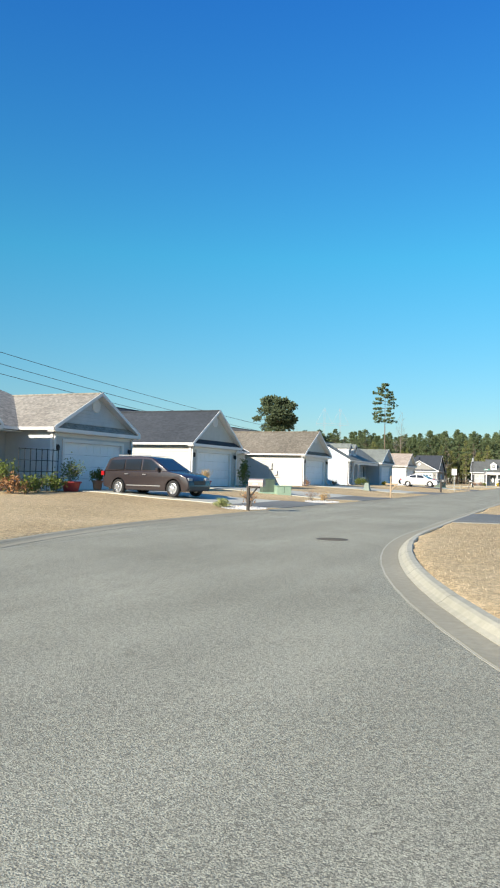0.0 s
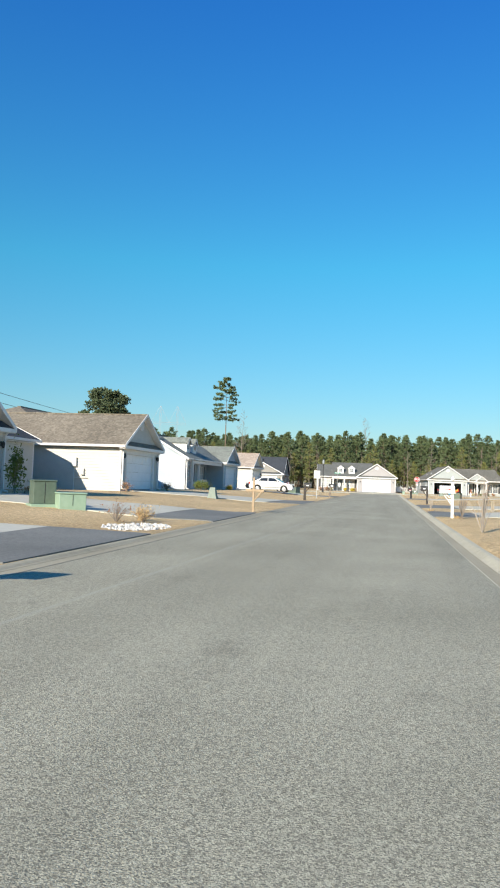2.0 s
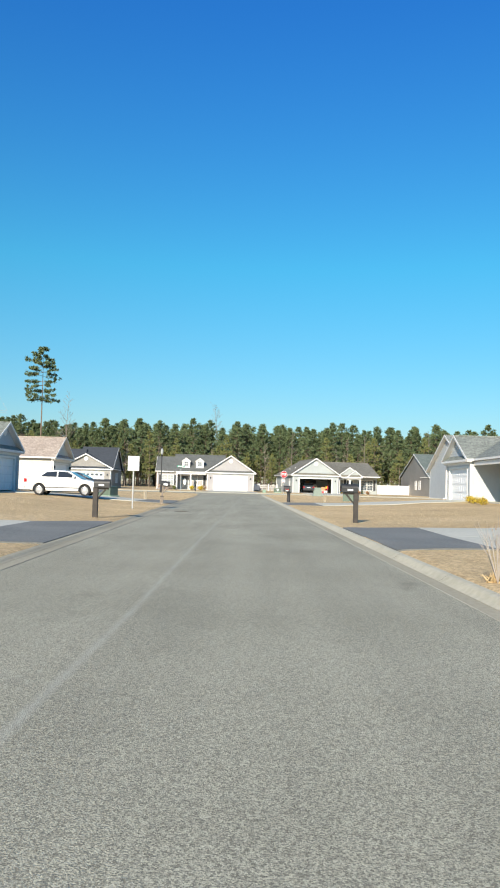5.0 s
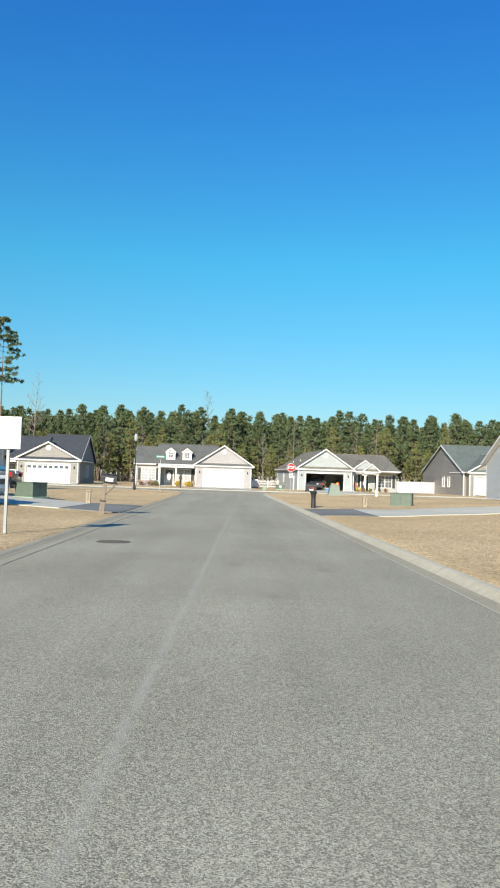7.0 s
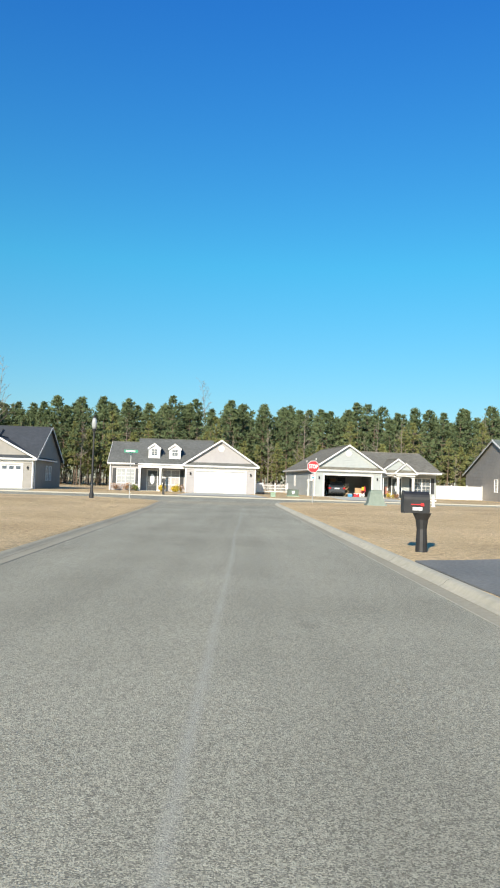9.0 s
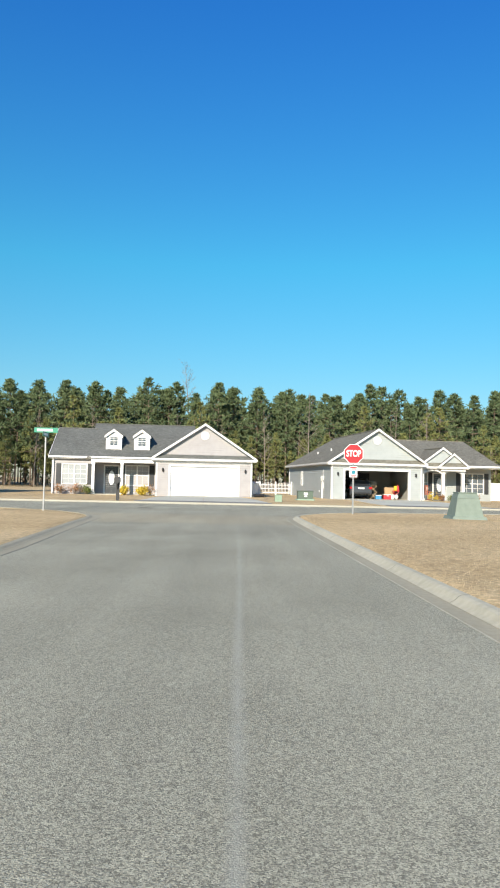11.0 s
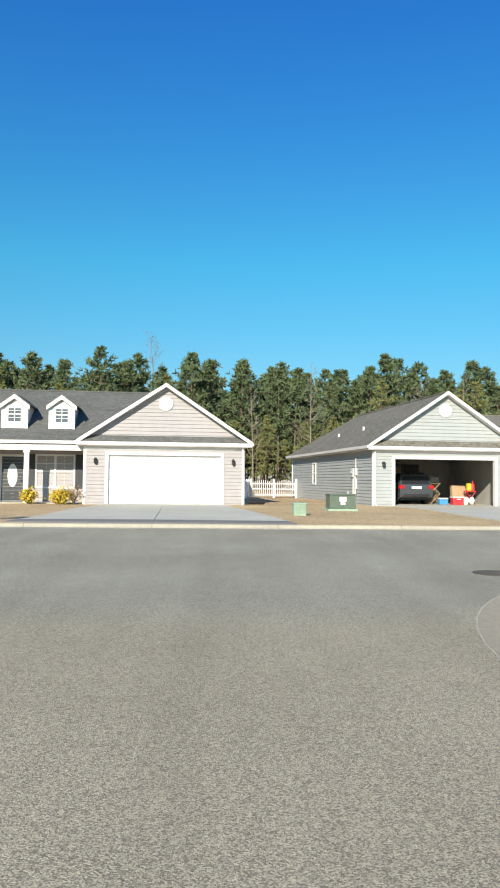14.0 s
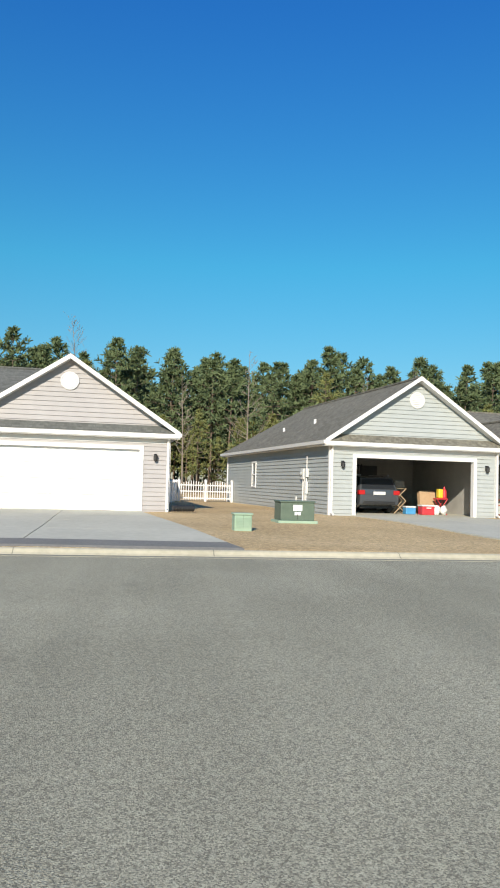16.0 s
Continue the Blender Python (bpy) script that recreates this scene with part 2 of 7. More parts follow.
def box(bm, x0, y0, z0, x1, y1, z1, bevel=0.0, m=None):
    vs = [bm.verts.new(c) for c in ((x0, y0, z0), (x1, y0, z0), (x1, y1, z0), (x0, y1, z0), (x0, y0, z1), (x1, y0, z1), (x1, y1, z1), (x0, y1, z1))]
    fs = [bm.faces.new([vs[i] for i in q]) for q in ((3, 2, 1, 0), (4, 5, 6, 7), (0, 1, 5, 4), (1, 2, 6, 5), (2, 3, 7, 6), (3, 0, 4, 7))]
    if bevel > 0:
        es = list({e for f in fs for e in f.edges})
        r = bmesh.ops.bevel(bm, geom=es, offset=bevel, segments=2, affect="EDGES", profile=0.5)
        vs = list({v for f in r["faces"] for v in f.verts} | {v for v in vs if v.is_valid})
    if m is not None:
        for v in vs:
            v.co = m @ v.co
    return vs


def bx(*a, **k):
    bm = bmesh.new()
    box(bm, *a, **k)
    return bm


def prism(bm, poly, thick):
    """A flat polygon (3D points, in order) given thickness along its normal."""
    pts = [Vector(p) for p in poly]
    n = (pts[1] - pts[0]).cross(pts[2] - pts[0]).normalized() * thick
    a = [bm.verts.new(p) for p in pts]
    b = [bm.verts.new(p - n) for p in pts]
    bm.faces.new(a)
    bm.faces.new(b[::-1])
    k = len(pts)
    for i in range(k):
        bm.faces.new((a[i], b[i], b[(i + 1) % k], a[(i + 1) % k]))


def tube(bm, p, q, r0, r1, n=10, caps=True):
    p, q = Vector(p), Vector(q)
    d = (q - p).normalized()
    s = d.orthogonal().normalized()
    t = d.cross(s)
    rings = []
    for c, r in ((p, r0), (q, r1)):
        rings.append([bm.verts.new(c + (s * math.cos(a) + t * math.sin(a)) * r) for a in (2 * math.pi * i / n for i in range(n))])
    for i in range(n):
        bm.faces.new((rings[0][i], rings[0][(i + 1) % n], rings[1][(i + 1) % n], rings[1][i]))
    if caps:
        bm.faces.new(rings[0][::-1])
        bm.faces.new(rings[1])


def lathe(bm, prof, n=20, m=None, caps=True):
    """Turns a profile of (radius, z) about z."""
    rings = []
    for r, z in prof:
        rings.append([bm.verts.new((r * math.cos(2 * math.pi * i / n), r * math.sin(2 * math.pi * i / n), z)) for i in range(n)])
    for a, b in zip(rings, rings[1:]):
        for i in range(n):
            bm.faces.new((a[i], a[(i + 1) % n], b[(i + 1) % n], b[i]))
    if caps:
        bm.faces.new(rings[0][::-1])
        bm.faces.new(rings[-1])
    if m is not None:
        for ring in rings:
            for v in ring:
                v.co = m @ v.co


def spans(a, b, cuts):
    """The stretches of a..b that no cut (c, d) covers."""
    out = [(a, b)]
    for c, d in cuts:
        nxt = []
        for s, e in out:
            if d <= s or c >= e:
                nxt.append((s, e))
            else:
                if c > s:
                    nxt.append((s, c))
                if d < e:
                    nxt.append((d, e))
        out = nxt
    return [(s, e) for s, e in out if e - s > 0.01]


COURSE = 0.16


def siding(bm, wall, z0, z1, left, right, holes=(), thick=0.14):
    """Lapped boards and the wall behind them. wall: maps (u, outward, z) to a place; left, right: the wall's ends at height z."""
    n = max(1, round((z1 - z0) / COURSE))
    h = (z1 - z0) / n
    for i in range(n):
        a, b = z0 + i * h, z0 + (i + 1) * h
        mid = (a + b) / 2
        ends = (left(a), right(a), left(b), right(b))
        u0, u1 = left(mid), right(mid)
        if u1 - u0 < 0.02:
            continue
        cuts = [(c, d) for c, d, e, f in holes if e < mid < f]
        for s, e in spans(u0, u1, cuts):
            sa, sb = (ends[0], ends[2]) if s == u0 else (s, s)
            ea, eb = (ends[1], ends[3]) if e == u1 else (e, e)
            sb, eb = min(sb, (sb + eb) / 2), max(eb, (sb + eb) / 2)
            pts = [wall(sa, 0.032, a), wall(ea, 0.032, a), wall(eb, 0.002, b), wall(sb, 0.002, b)]
            inn = [wall(sa, -thick, a), wall(ea, -thick, a), wall(eb, -thick, b), wall(sb, -thick, b)]
            v, w = [bm.verts.new(p) for p in pts], [bm.verts.new(p) for p in inn]
            bm.faces.new(v)
            bm.faces.new(w[::-1])
            for k in range(4):
                bm.faces.new((v[k], w[k], w[(k + 1) % 4], v[(k + 1) % 4]))


# ---- the road's edges and the lie of the land ----
YF = -13.85


def arc(cx, cy, r, a0, a1, n):
    return [(cx + r * math.cos(radians(a0 + (a1 - a0) * i / n)), cy + r * math.sin(radians(a0 + (a1 - a0) * i / n))) for i in range(n + 1)]


def straight(x, y):
    """The road's straight length leans a little off the y axis."""
    return (x - 0.0262 * (y + 121.0), y)


BEND = (33.05, -139.0)
left_edge = arc(*BEND, 34.44, 262, 180, 34) + [straight(-1.81, y) for y in (-134, -120, -100, -80, -60, -48)] + [(-3.95, -41.0), (-4.4, -34.0)] + arc(-12.0, -31.0, 7.46, 0, 84, 12) + [(-14.0, -23.5), (-80.0, -25.3)]
right_edge = arc(*BEND, 27.95, 262, 180, 36) + [straight(4.54, -135), straight(4.48, -129)] + [straight(4.46, y) for y in (-126, -120, -100, -80, -60, -45, -36, -31)] + arc(8.0, -28.6, 5.91, 180, 104, 14) + [(12.0, -21.7), (80.0, -19.9)]
far_edge = [(-80.0, YF - 1.6), (-5.0, YF - 0.1), (8.0, YF + 0.1), (80.0, YF + 1.6)]


def dist(P, line):
    P = np.asarray(P, float)
    best = np.full(len(P), 1e9)
    for a, b in zip(line, line[1:]):
        a, b = np.array(a), np.array(b)
        d = b - a
        t = np.clip(((P - a) @ d) / (d @ d), 0, 1)
        best = np.minimum(best, np.hypot(*(P - a - t[:, None] * d).T))
    return best


def inside(P, poly):
    P = np.asarray(P, float)
    odd = np.zeros(len(P), bool)
    for (x0, y0), (x1, y1) in zip(poly, poly[1:] + poly[:1]):
        c = (y0 > P[:, 1]) != (y1 > P[:, 1])
        odd ^= c & (P[:, 0] < (x1 - x0) * (P[:, 1] - y0) / (y1 - y0 + 1e-12) + x0)
    return odd


left_land = left_edge + [(-3000.0, -26.0), (-3000.0, -3000.0), (left_edge[0][0], -3000.0)]
right_land = right_edge + [(3000.0, -16.5), (3000.0, right_edge[0][1])]


def off_road(P):
    """Metres from the road's edge out over the land; below zero on the road."""
    P = np.asarray(P, float)
    d = np.minimum(np.minimum(dist(P, left_edge), dist(P, right_edge)), dist(P, far_edge))
    land = inside(P, left_land) | inside(P, right_land) | (P[:, 1] > np.interp(P[:, 0], [p[0] for p in far_edge], [p[1] for p in far_edge]))
    return np.where(land, d, -d)


def lie(P):
    """Height of the land."""
    P = np.asarray(P, float)
    d = off_road(P)
    up = np.where((P[:, 0] > 0.5) & (P[:, 1] < YF), np.clip((d - 2.0) / 13.0, 0, 1), np.clip((d - 0.45) / 9.5, 0, 1))
    far = np.where(P[:, 1] > YF, 0.06, np.where(P[:, 0] > 0.5, np.interp(P[:, 1], [-55, -35], [0.48, 0.12]), np.interp(P[:, 1], [-125, -112, -95, -75, -60, -35], [0.34, 0.42, 0.45, 0.34, 0.30, 0.08])))
    z = np.where((P[:, 0] < 0.5) & (P[:, 1] < YF), 0.040, 0.095) + up * up * (3 - 2 * up) * far
    z = z + 0.015 * np.sin(P[:, 0] * 1.3 + P[:, 1] * 0.7) * np.clip(d, 0, 1)
    return np.clip(np.minimum(z, z + d - 0.2), -0.25, None)


def gz(x, y):
    return float(lie([(x, y)])[0])


def sheet(name, xs, ys, zf, material):
    X, Y = np.meshgrid(xs, ys)
    P = np.stack([X.ravel(), Y.ravel()], 1)
    Z = zf(P)
    nx = len(xs)
    quads = [(j * nx + i, j * nx + i + 1, (j + 1) * nx + i + 1, (j + 1) * nx + i) for j in range(len(ys) - 1) for i in range(nx - 1)]
    me = bpy.data.meshes.new(name)
    me.from_pydata(np.column_stack([P, Z]).tolist(), [], quads)
    me.materials.append(material)
    me.polygons.foreach_set("use_smooth", [True] * len(quads))
    return new(name, me)


far_steps = [40, 60, 90, 140, 220, 400, 800, 1600, 2600]
gx = [-v for v in far_steps[::-1]] + list(np.arange(-30, -8, 2.0)) + list(np.arange(-8, 14, 0.25)) + list(np.arange(14, 31, 2.0)) + far_steps
gy = [-2600, -1200, -600, -350, -250] + list(np.arange(-200, -168, 5)) + list(np.arange(-168, -8, 0.25)) + list(np.arange(-8, 30, 2.0)) + [36, 50, 80, 140, 300, 700, 1500, 2600]
tagged(sheet("ground", gx, gy, lie, M["lawn"]), "straw-coloured dormant lawn rising gently from the kerbs", "lawn", kind="structure")

# the road: one asphalt sheet under the kerbs
rx = list(np.arange(-80, -12, 4.0)) + list(np.arange(-12, 16, 1.0)) + list(np.arange(16, 81, 4.0))
ry = list(np.arange(-185, -9, 1.0))
tagged(sheet("road", rx, ry, lambda P: np.where(off_road(P) < 1.2, 0.0, -0.3), M["asphalt"]), "worn grey asphalt road with fine stone aggregate", "road", kind="structure")


def kerb(name, line, side, rise=1.0, pan="gutter", joint="kerb", skin="kerb"):
    """A rolled concrete kerb with its gutter, swept along a line; side: +1 where the land lies to the left of the way."""
    prof = [(-0.02, -0.05), (-0.02, 0.01), (0.03, 0.035), (0.08, 0.08), (0.12, 0.098), (0.20, 0.10), (0.22, 0.085), (0.22, -0.1)]
    prof = [(o, z * rise if z > 0.02 else z) for o, z in prof]
    wide = lambda y: float(np.interp(y, [-139, -128], [1.25, 1.0])) if name == "kerb_2" else 1.0
    pts = []
    for (a, b) in zip(line, line[1:]):
        a, b = Vector(a), Vector(b)
        k = max(1, int((b - a).length / 1.5))
        pts += [a + (b - a) * i / k for i in range(k)]
    pts.append(Vector(line[-1]))

    def sweep(nm, prof, material, label):
        bm = bmesh.new()
        rings = []
        for i, p in enumerate(pts):
            d = (pts[min(i + 1, len(pts) - 1)] - pts[max(i - 1, 0)]).normalized()
            n = Vector((-d.y, d.x)) * side
            f = wide(p.y)
            rings.append([bm.verts.new((p.x + n.x * o, p.y + n.y * o, z)) for o, z in ((o * f if o < -0.1 else o, z) for o, z in prof)])
        for a, b in zip(rings, rings[1:]):
            for i in range(len(prof) - 1):
                bm.faces.new((a[i], a[i + 1], b[i + 1], b[i]))
        bmesh.ops.recalc_face_normals(bm, faces=bm.faces)
        bm.normal_update()
        bmesh.ops.reverse_faces(bm, faces=[f for f in bm.faces if f.normal.z < -0.01])
        return tagged(part(nm, bm, material), label, "kerb", kind="structure")

    bm = bmesh.new()
    for i in range(2, len(pts) - 2, 2):
        p, d = pts[i], (pts[i + 1] - pts[i - 1]).normalized()
        n = Vector((-d.y, d.x)) * side
        rows = [[bm.verts.new((p.x + n.x * o + d.x * e, p.y + n.y * o + d.y * e, z + 0.0015)) for o, z in prof[1:-1]] for e in (-0.008, 0.008)]
        for k in range(len(rows[0]) - 1):
            bm.faces.new((rows[0][k], rows[0][k + 1], rows[1][k + 1], rows[1][k]))
    bmesh.ops.recalc_face_normals(bm, faces=bm.faces)
    tagged(part(name.replace("kerb", "joint"), bm, M["seam"]), "dark joints across the concrete kerb", "kerb joint", kind="structure")
    sweep(name, prof, M[skin], "pale rolled concrete kerb along the road")
    sweep(name.replace("kerb", "gutter"), [(-0.22, -0.05), (-0.22, 0.004), (-0.12, 0.003), (-0.024, 0.007), (-0.024, -0.05)], M[pan], "grey concrete gutter pan beside the kerb")
    sweep(name.replace("kerb", "trim"), [(-0.242, -0.05), (-0.242, 0.003), (-0.223, 0.003), (-0.223, -0.05)], M[joint], "thin joint between asphalt and gutter")


kerb("kerb_1", left_edge, 1, 0.42, "worn_gutter", "seam", "worn_gutter")
kerb("kerb_2", right_edge, -1, 1.0, "worn_gutter")
kerb("kerb_3", far_edge, 1)

# ---- houses ----


class House:
    """Local axes: the front looks along -y, x runs along the front, z from the floor."""

    def __init__(self, name, m, label, side, roof, trim="white"):
        self.top = thing(name, m, label, "house")
        self.side, self.roof, self.trim = M[side], M[roof], M[trim]

    def add(self, name, bm, material, label="", parent=None, uv=False, smooth=False):
        return part(name, bm, material, parent or self.top, label, smooth, uv)

    def wall(self, p, q, z0, z1, holes=(), left=None, right=None):
        """A sided wall from p to q as seen from outside with p at the left."""
        p, q = Vector((*p, 0)), Vector((*q, 0))
        d = (q - p).normalized()
        n = Vector((d.y, -d.x, 0))
        length = (q - p).length
        bm = bmesh.new()
        siding(bm, lambda u, o, z: p + d * u + n * o + Vector((0, 0, z)), z0, z1, left or (lambda z: 0.0), right or (lambda z: length), holes)
        return self.add("wall", bm, self.side)

    def corner(self, x, y, z0, z1, w=0.12):
        self.add("corner_board", bx(x - w / 2, y - w / 2, z0, x + w / 2, y + w / 2, z1), self.trim)

    def gable_wing(self, x0, x1, y0, y1, eave, ridge, over=0.35, holes=(), back=True, side_holes=((), ()), pent=True, vent=True, gable_holes=(), posts_only=False):
        """A wing whose gable looks to the front, ridge along y."""
        xm = (x0 + x1) / 2
        k = (ridge - eave) / (xm - x0 + over)
        if not posts_only:
            self.wall((x0, y0), (x1, y0), -0.1, eave, holes)
            self.wall((x0, y1), (x0, y0), -0.1, eave, side_holes[0])
            self.wall((x1, y0), (x1, y1), -0.1, eave, side_holes[1])
            if back:
                self.wall((x1, y1), (x0, y1), -0.1, eave)
            for x in (x0, x1):
                self.corner(x, y0 + 0.03, -0.1, eave)
        top = ridge - 0.10
        half = lambda z: max(0.0, (top - z) / k)
        yb = y0
        self.wall((xm - 10, yb), (xm + 10, yb), eave - 0.02, top, gable_holes, lambda z: 10 - min(half(z), xm - x0), lambda z: 10 + min(half(z), xm - x0))
        self.roof_pair(x0 - over, x1 + over, y0 - over, y1 + over, eave, ridge)
        # white rake boards and fascia
        for s in (-1, 1):
            bm = bmesh.new()
            xe = x0 - over if s < 0 else x1 + over
            prism(bm, [(xe, y0 - over - 0.03, eave - 0.13), (xm, y0 - over - 0.03, ridge - 0.13), (xm, y0 - over - 0.03, ridge + 0.03), (xe, y0 - over - 0.03, eave + 0.04)][:: -s], 0.03)
            self.add("rake_board", bm, self.trim)
            bm = bmesh.new()
            prism(bm, [(xe, y0 - over + 0.004, eave - 0.12), (xm, y0 - over + 0.004, ridge - 0.12), (xm, y0 + 0.02, ridge - 0.12), (xe, y0 + 0.02, eave - 0.12)], 0.015)
            bmesh.ops.recalc_face_normals(bm, faces=bm.faces)
            self.add("soffit", bm, self.trim)
            self.add("gutter", self.gutter((xe, y0 - over), (xe, y1 + over), eave), self.trim)
        if pent:
            bm = bmesh.new()
            prism(bm, [(x0 - over, y0 - over, eave - 0.02), (x1 + over, y0 - over, eave - 0.02), (x1 - 0.25, y0 - 0.02, eave + 0.26), (x0 + 0.25, y0 - 0.02, eave + 0.26)], 0.05)
            self.add("pent_roof", bm, self.roof, uv=True)
            self.add("fascia", bx(x0 - over, y0 - over - 0.02, eave - 0.17, x1 + over, y0 - over + 0.02, eave - 0.03), self.trim)
            self.add("soffit", bx(x0 - over, y0 - over + 0.022, eave - 0.2, x1 + over, y0 + 0.02, eave - 0.16), self.trim)
            self.add("frieze_board", bx(x0, y0 - 0.04, eave - 0.36, x1, y0 - 0.004, eave - 0.205), self.trim)
        if vent:
            zc = eave + (ridge - eave) * 0.66
            bm = bmesh.new()
            lathe(bm, [(0.31, 0), (0.31, 0.05), (0.275, 0.065), (0.25, 0.04), (0.02, 0.04)], 24, pose(xm, y0 - 0.01, zc, 90, 0, 0))
            for i in range(-3, 4):
                w = math.sqrt(max(0, 0.24**2 - (i * 0.07) ** 2))
                if w > 0.02:
                    box(bm, xm - w, y0 - 0.075, zc + i * 0.07 - 0.01, xm + w, y0 - 0.04, zc + i * 0.07 + 0.03)
            self.add("gable_vent", bm, M["white"], "round white louvred vent")

    def gutter(self, p, q, z):
        p, q = Vector((*p, z)), Vector((*q, z))
        d = (q - p).normalized()
        n = Vector((-d.y, d.x, 0))
        bm = bmesh.new()
        prof = [(-0.055, -0.13), (0.055, -0.13), (0.075, 0.0), (-0.055, 0.0)]
        a = [bm.verts.new(p + n * o + Vector((0, 0, h))) for o, h in prof]
        b = [bm.verts.new(q + n * o + Vector((0, 0, h))) for o, h in prof]
        bm.faces.new(a)
        bm.faces.new(b[::-1])
        for i in range(4):
            bm.faces.new((a[i], b[i], b[(i + 1) % 4], a[(i + 1) % 4]))
        bmesh.ops.recalc_face_normals(bm, faces=bm.faces)
        return bm

    def roof_pair(self, x0, x1, y0, y1, eave, ridge, hip0=0.0, hip1=0.0):
        """Two slopes with the ridge along y; hip0, hip1: how far the ridge ends stand in from the eaves."""
        xm = (x0 + x1) / 2
        A, B, C, D = (x0, y0, eave), (x1, y0, eave), (x1, y1, eave), (x0, y1, eave)
        P, Q = (xm, y0 + hip0, ridge), (xm, y1 - hip1, ridge)
        faces = [[A, P, Q, D], [B, C, Q, P]]
        if hip0:
            faces.append([A, B, P])
        if hip1:
            faces.append([C, D, Q])
        for f in faces:
            bm = bmesh.new()
            n = (Vector(f[1]) - Vector(f[0])).cross(Vector(f[2]) - Vector(f[0]))
            prism(bm, f if n.z > 0 else f[::-1], 0.09)
            self.add("roof_slope", bm, self.roof, uv=True)
        bm = bmesh.new()
        box(bm, xm - 0.12, y0 + hip0, ridge - 0.05, xm + 0.12, y1 - hip1, ridge + 0.015)
        self.add("ridge_cap", bm, self.roof, uv=True)

    def roof_long(self, x0, x1, y0, y1, eave, ridge, yr=None, hip0=0.0, hip1=0.0, eave_back=None):
        """Two slopes with the ridge along x."""
        yr = (y0 + y1) / 2 if yr is None else yr
        eb = eave if eave_back is None else eave_back
        A, B, C, D = (x0, y0, eave), (x1, y0, eave), (x1, y1, eb), (x0, y1, eb)
        P, Q = (x0 + hip0, yr, ridge), (x1 - hip1, yr, ridge)
        faces = [[A, B, Q, P], [C, D, P, Q]]
        if hip0:
            faces.append([A, P, D])
        if hip1:
            faces.append([B, C, Q])
        for f in faces:
            bm = bmesh.new()
            n = (Vector(f[1]) - Vector(f[0])).cross(Vector(f[2]) - Vector(f[0]))
            prism(bm, f if n.z > 0 else f[::-1], 0.09)
            self.add("roof_slope", bm, self.roof, uv=True)
        self.add("ridge_cap", bx(x0 + hip0, yr - 0.12, ridge - 0.05, x1 - hip1, yr + 0.12, ridge + 0.015), self.roof, uv=True)

    def long_body(self, x0, x1, yw, y0, y1, eave, ridge, yr=None, holes=(), over=0.3, ends=(True, True), back=True, rakes=True):
        """A body with its ridge along x: front wall at yw, front eave at y0, back wall at y1."""
        yr = (y0 + y1) / 2 if yr is None else yr
        self.wall((x0, yw), (x1, yw), -0.1, eave, holes)
        if back:
            self.wall((x1, y1), (x0, y1), -0.1, eave)
        k0, k1 = (ridge - eave) / (yr - y0), (ridge - eave) / (y1 + over - yr)
        for on, x, s in ((ends[0], x0, 1), (ends[1], x1, -1)):
            if not on:
                continue
            if s > 0:      # left end seen from outside: u runs from the back to the front
                self.wall((x, y1), (x, yw), -0.1, eave)
                self.wall((x, yr + 20), (x, yr - 20), eave - 0.02, ridge - 0.12, (), lambda z: 20 - min((ridge - 0.1 - z) / k1, y1 - yr), lambda z: 20 + min((ridge - 0.1 - z) / k0, yr - yw))
            else:
                self.wall((x, yw), (x, y1), -0.1, eave)
                self.wall((x, yr - 20), (x, yr + 20), eave - 0.02, ridge - 0.12, (), lambda z: 20 - min((ridge - 0.1 - z) / k0, yr - yw), lambda z: 20 + min((ridge - 0.1 - z) / k1, y1 - yr))
            self.corner(x, yw + 0.03, -0.1, eave)
            xo = x - s * over
            for ya, za in ((y0, eave), (y1 + over, eave)) if rakes else ():
                bm = bmesh.new()
                prism(bm, [(xo, ya, za - 0.16), (xo, yr, ridge - 0.17), (xo, yr, ridge + 0.02), (xo, ya, za + 0.04)], 0.03)
                bmesh.ops.recalc_face_normals(bm, faces=bm.faces)
                self.add("rake_board", bm, self.trim)
        self.roof_long(x0 - (over if ends[0] else 0), x1 + (over if ends[1] else 0), y0, y1 + over, eave, ridge, yr)
        self.add("gutter", self.gutter((x0 - over, y0), (x1 + (over if ends[1] else 0), y0), eave), self.trim)
        self.add("soffit", bx(x0 - over + 0.05, y0 + 0.06, eave - 0.2, x1, yw + 0.02, eave - 0.16), self.trim)

    def garage_door(self, xc, w=4.88, h=2.13, y=0.0, panes=False, open_depth=0.0):
        f = 0.14
        bm = bmesh.new()
        box(bm, xc - w / 2 - f, y - 0.05, -0.1, xc - w / 2, y + 0.16, h)
        box(bm, xc + w / 2, y - 0.05, -0.1, xc + w / 2 + f, y + 0.16, h)
        box(bm, xc - w / 2 - f, y - 0.05, h, xc + w / 2 + f, y + 0.16, h + f)
        self.add("door_frame", bm, self.trim)
        if open_depth:
            return
        d = new("garage_door")
        d.parent = self.top
        for i in range(4):
            z0, z1 = i * h / 4, (i + 1) * h / 4
            bm = bmesh.new()
            box(bm, xc - w / 2, y + 0.10, z0 + 0.006, xc + w / 2, y + 0.14, z1 - 0.006)
            for j in range(8):
                a = xc - w / 2 + 0.06 + j * w / 8
                box(bm, a, y + 0.088, z0 + 0.10, a + w / 8 - 0.12, y + 0.101, z1 - 0.10)
            self.add("door_panel", bm, M["whitedoor"], parent=d)
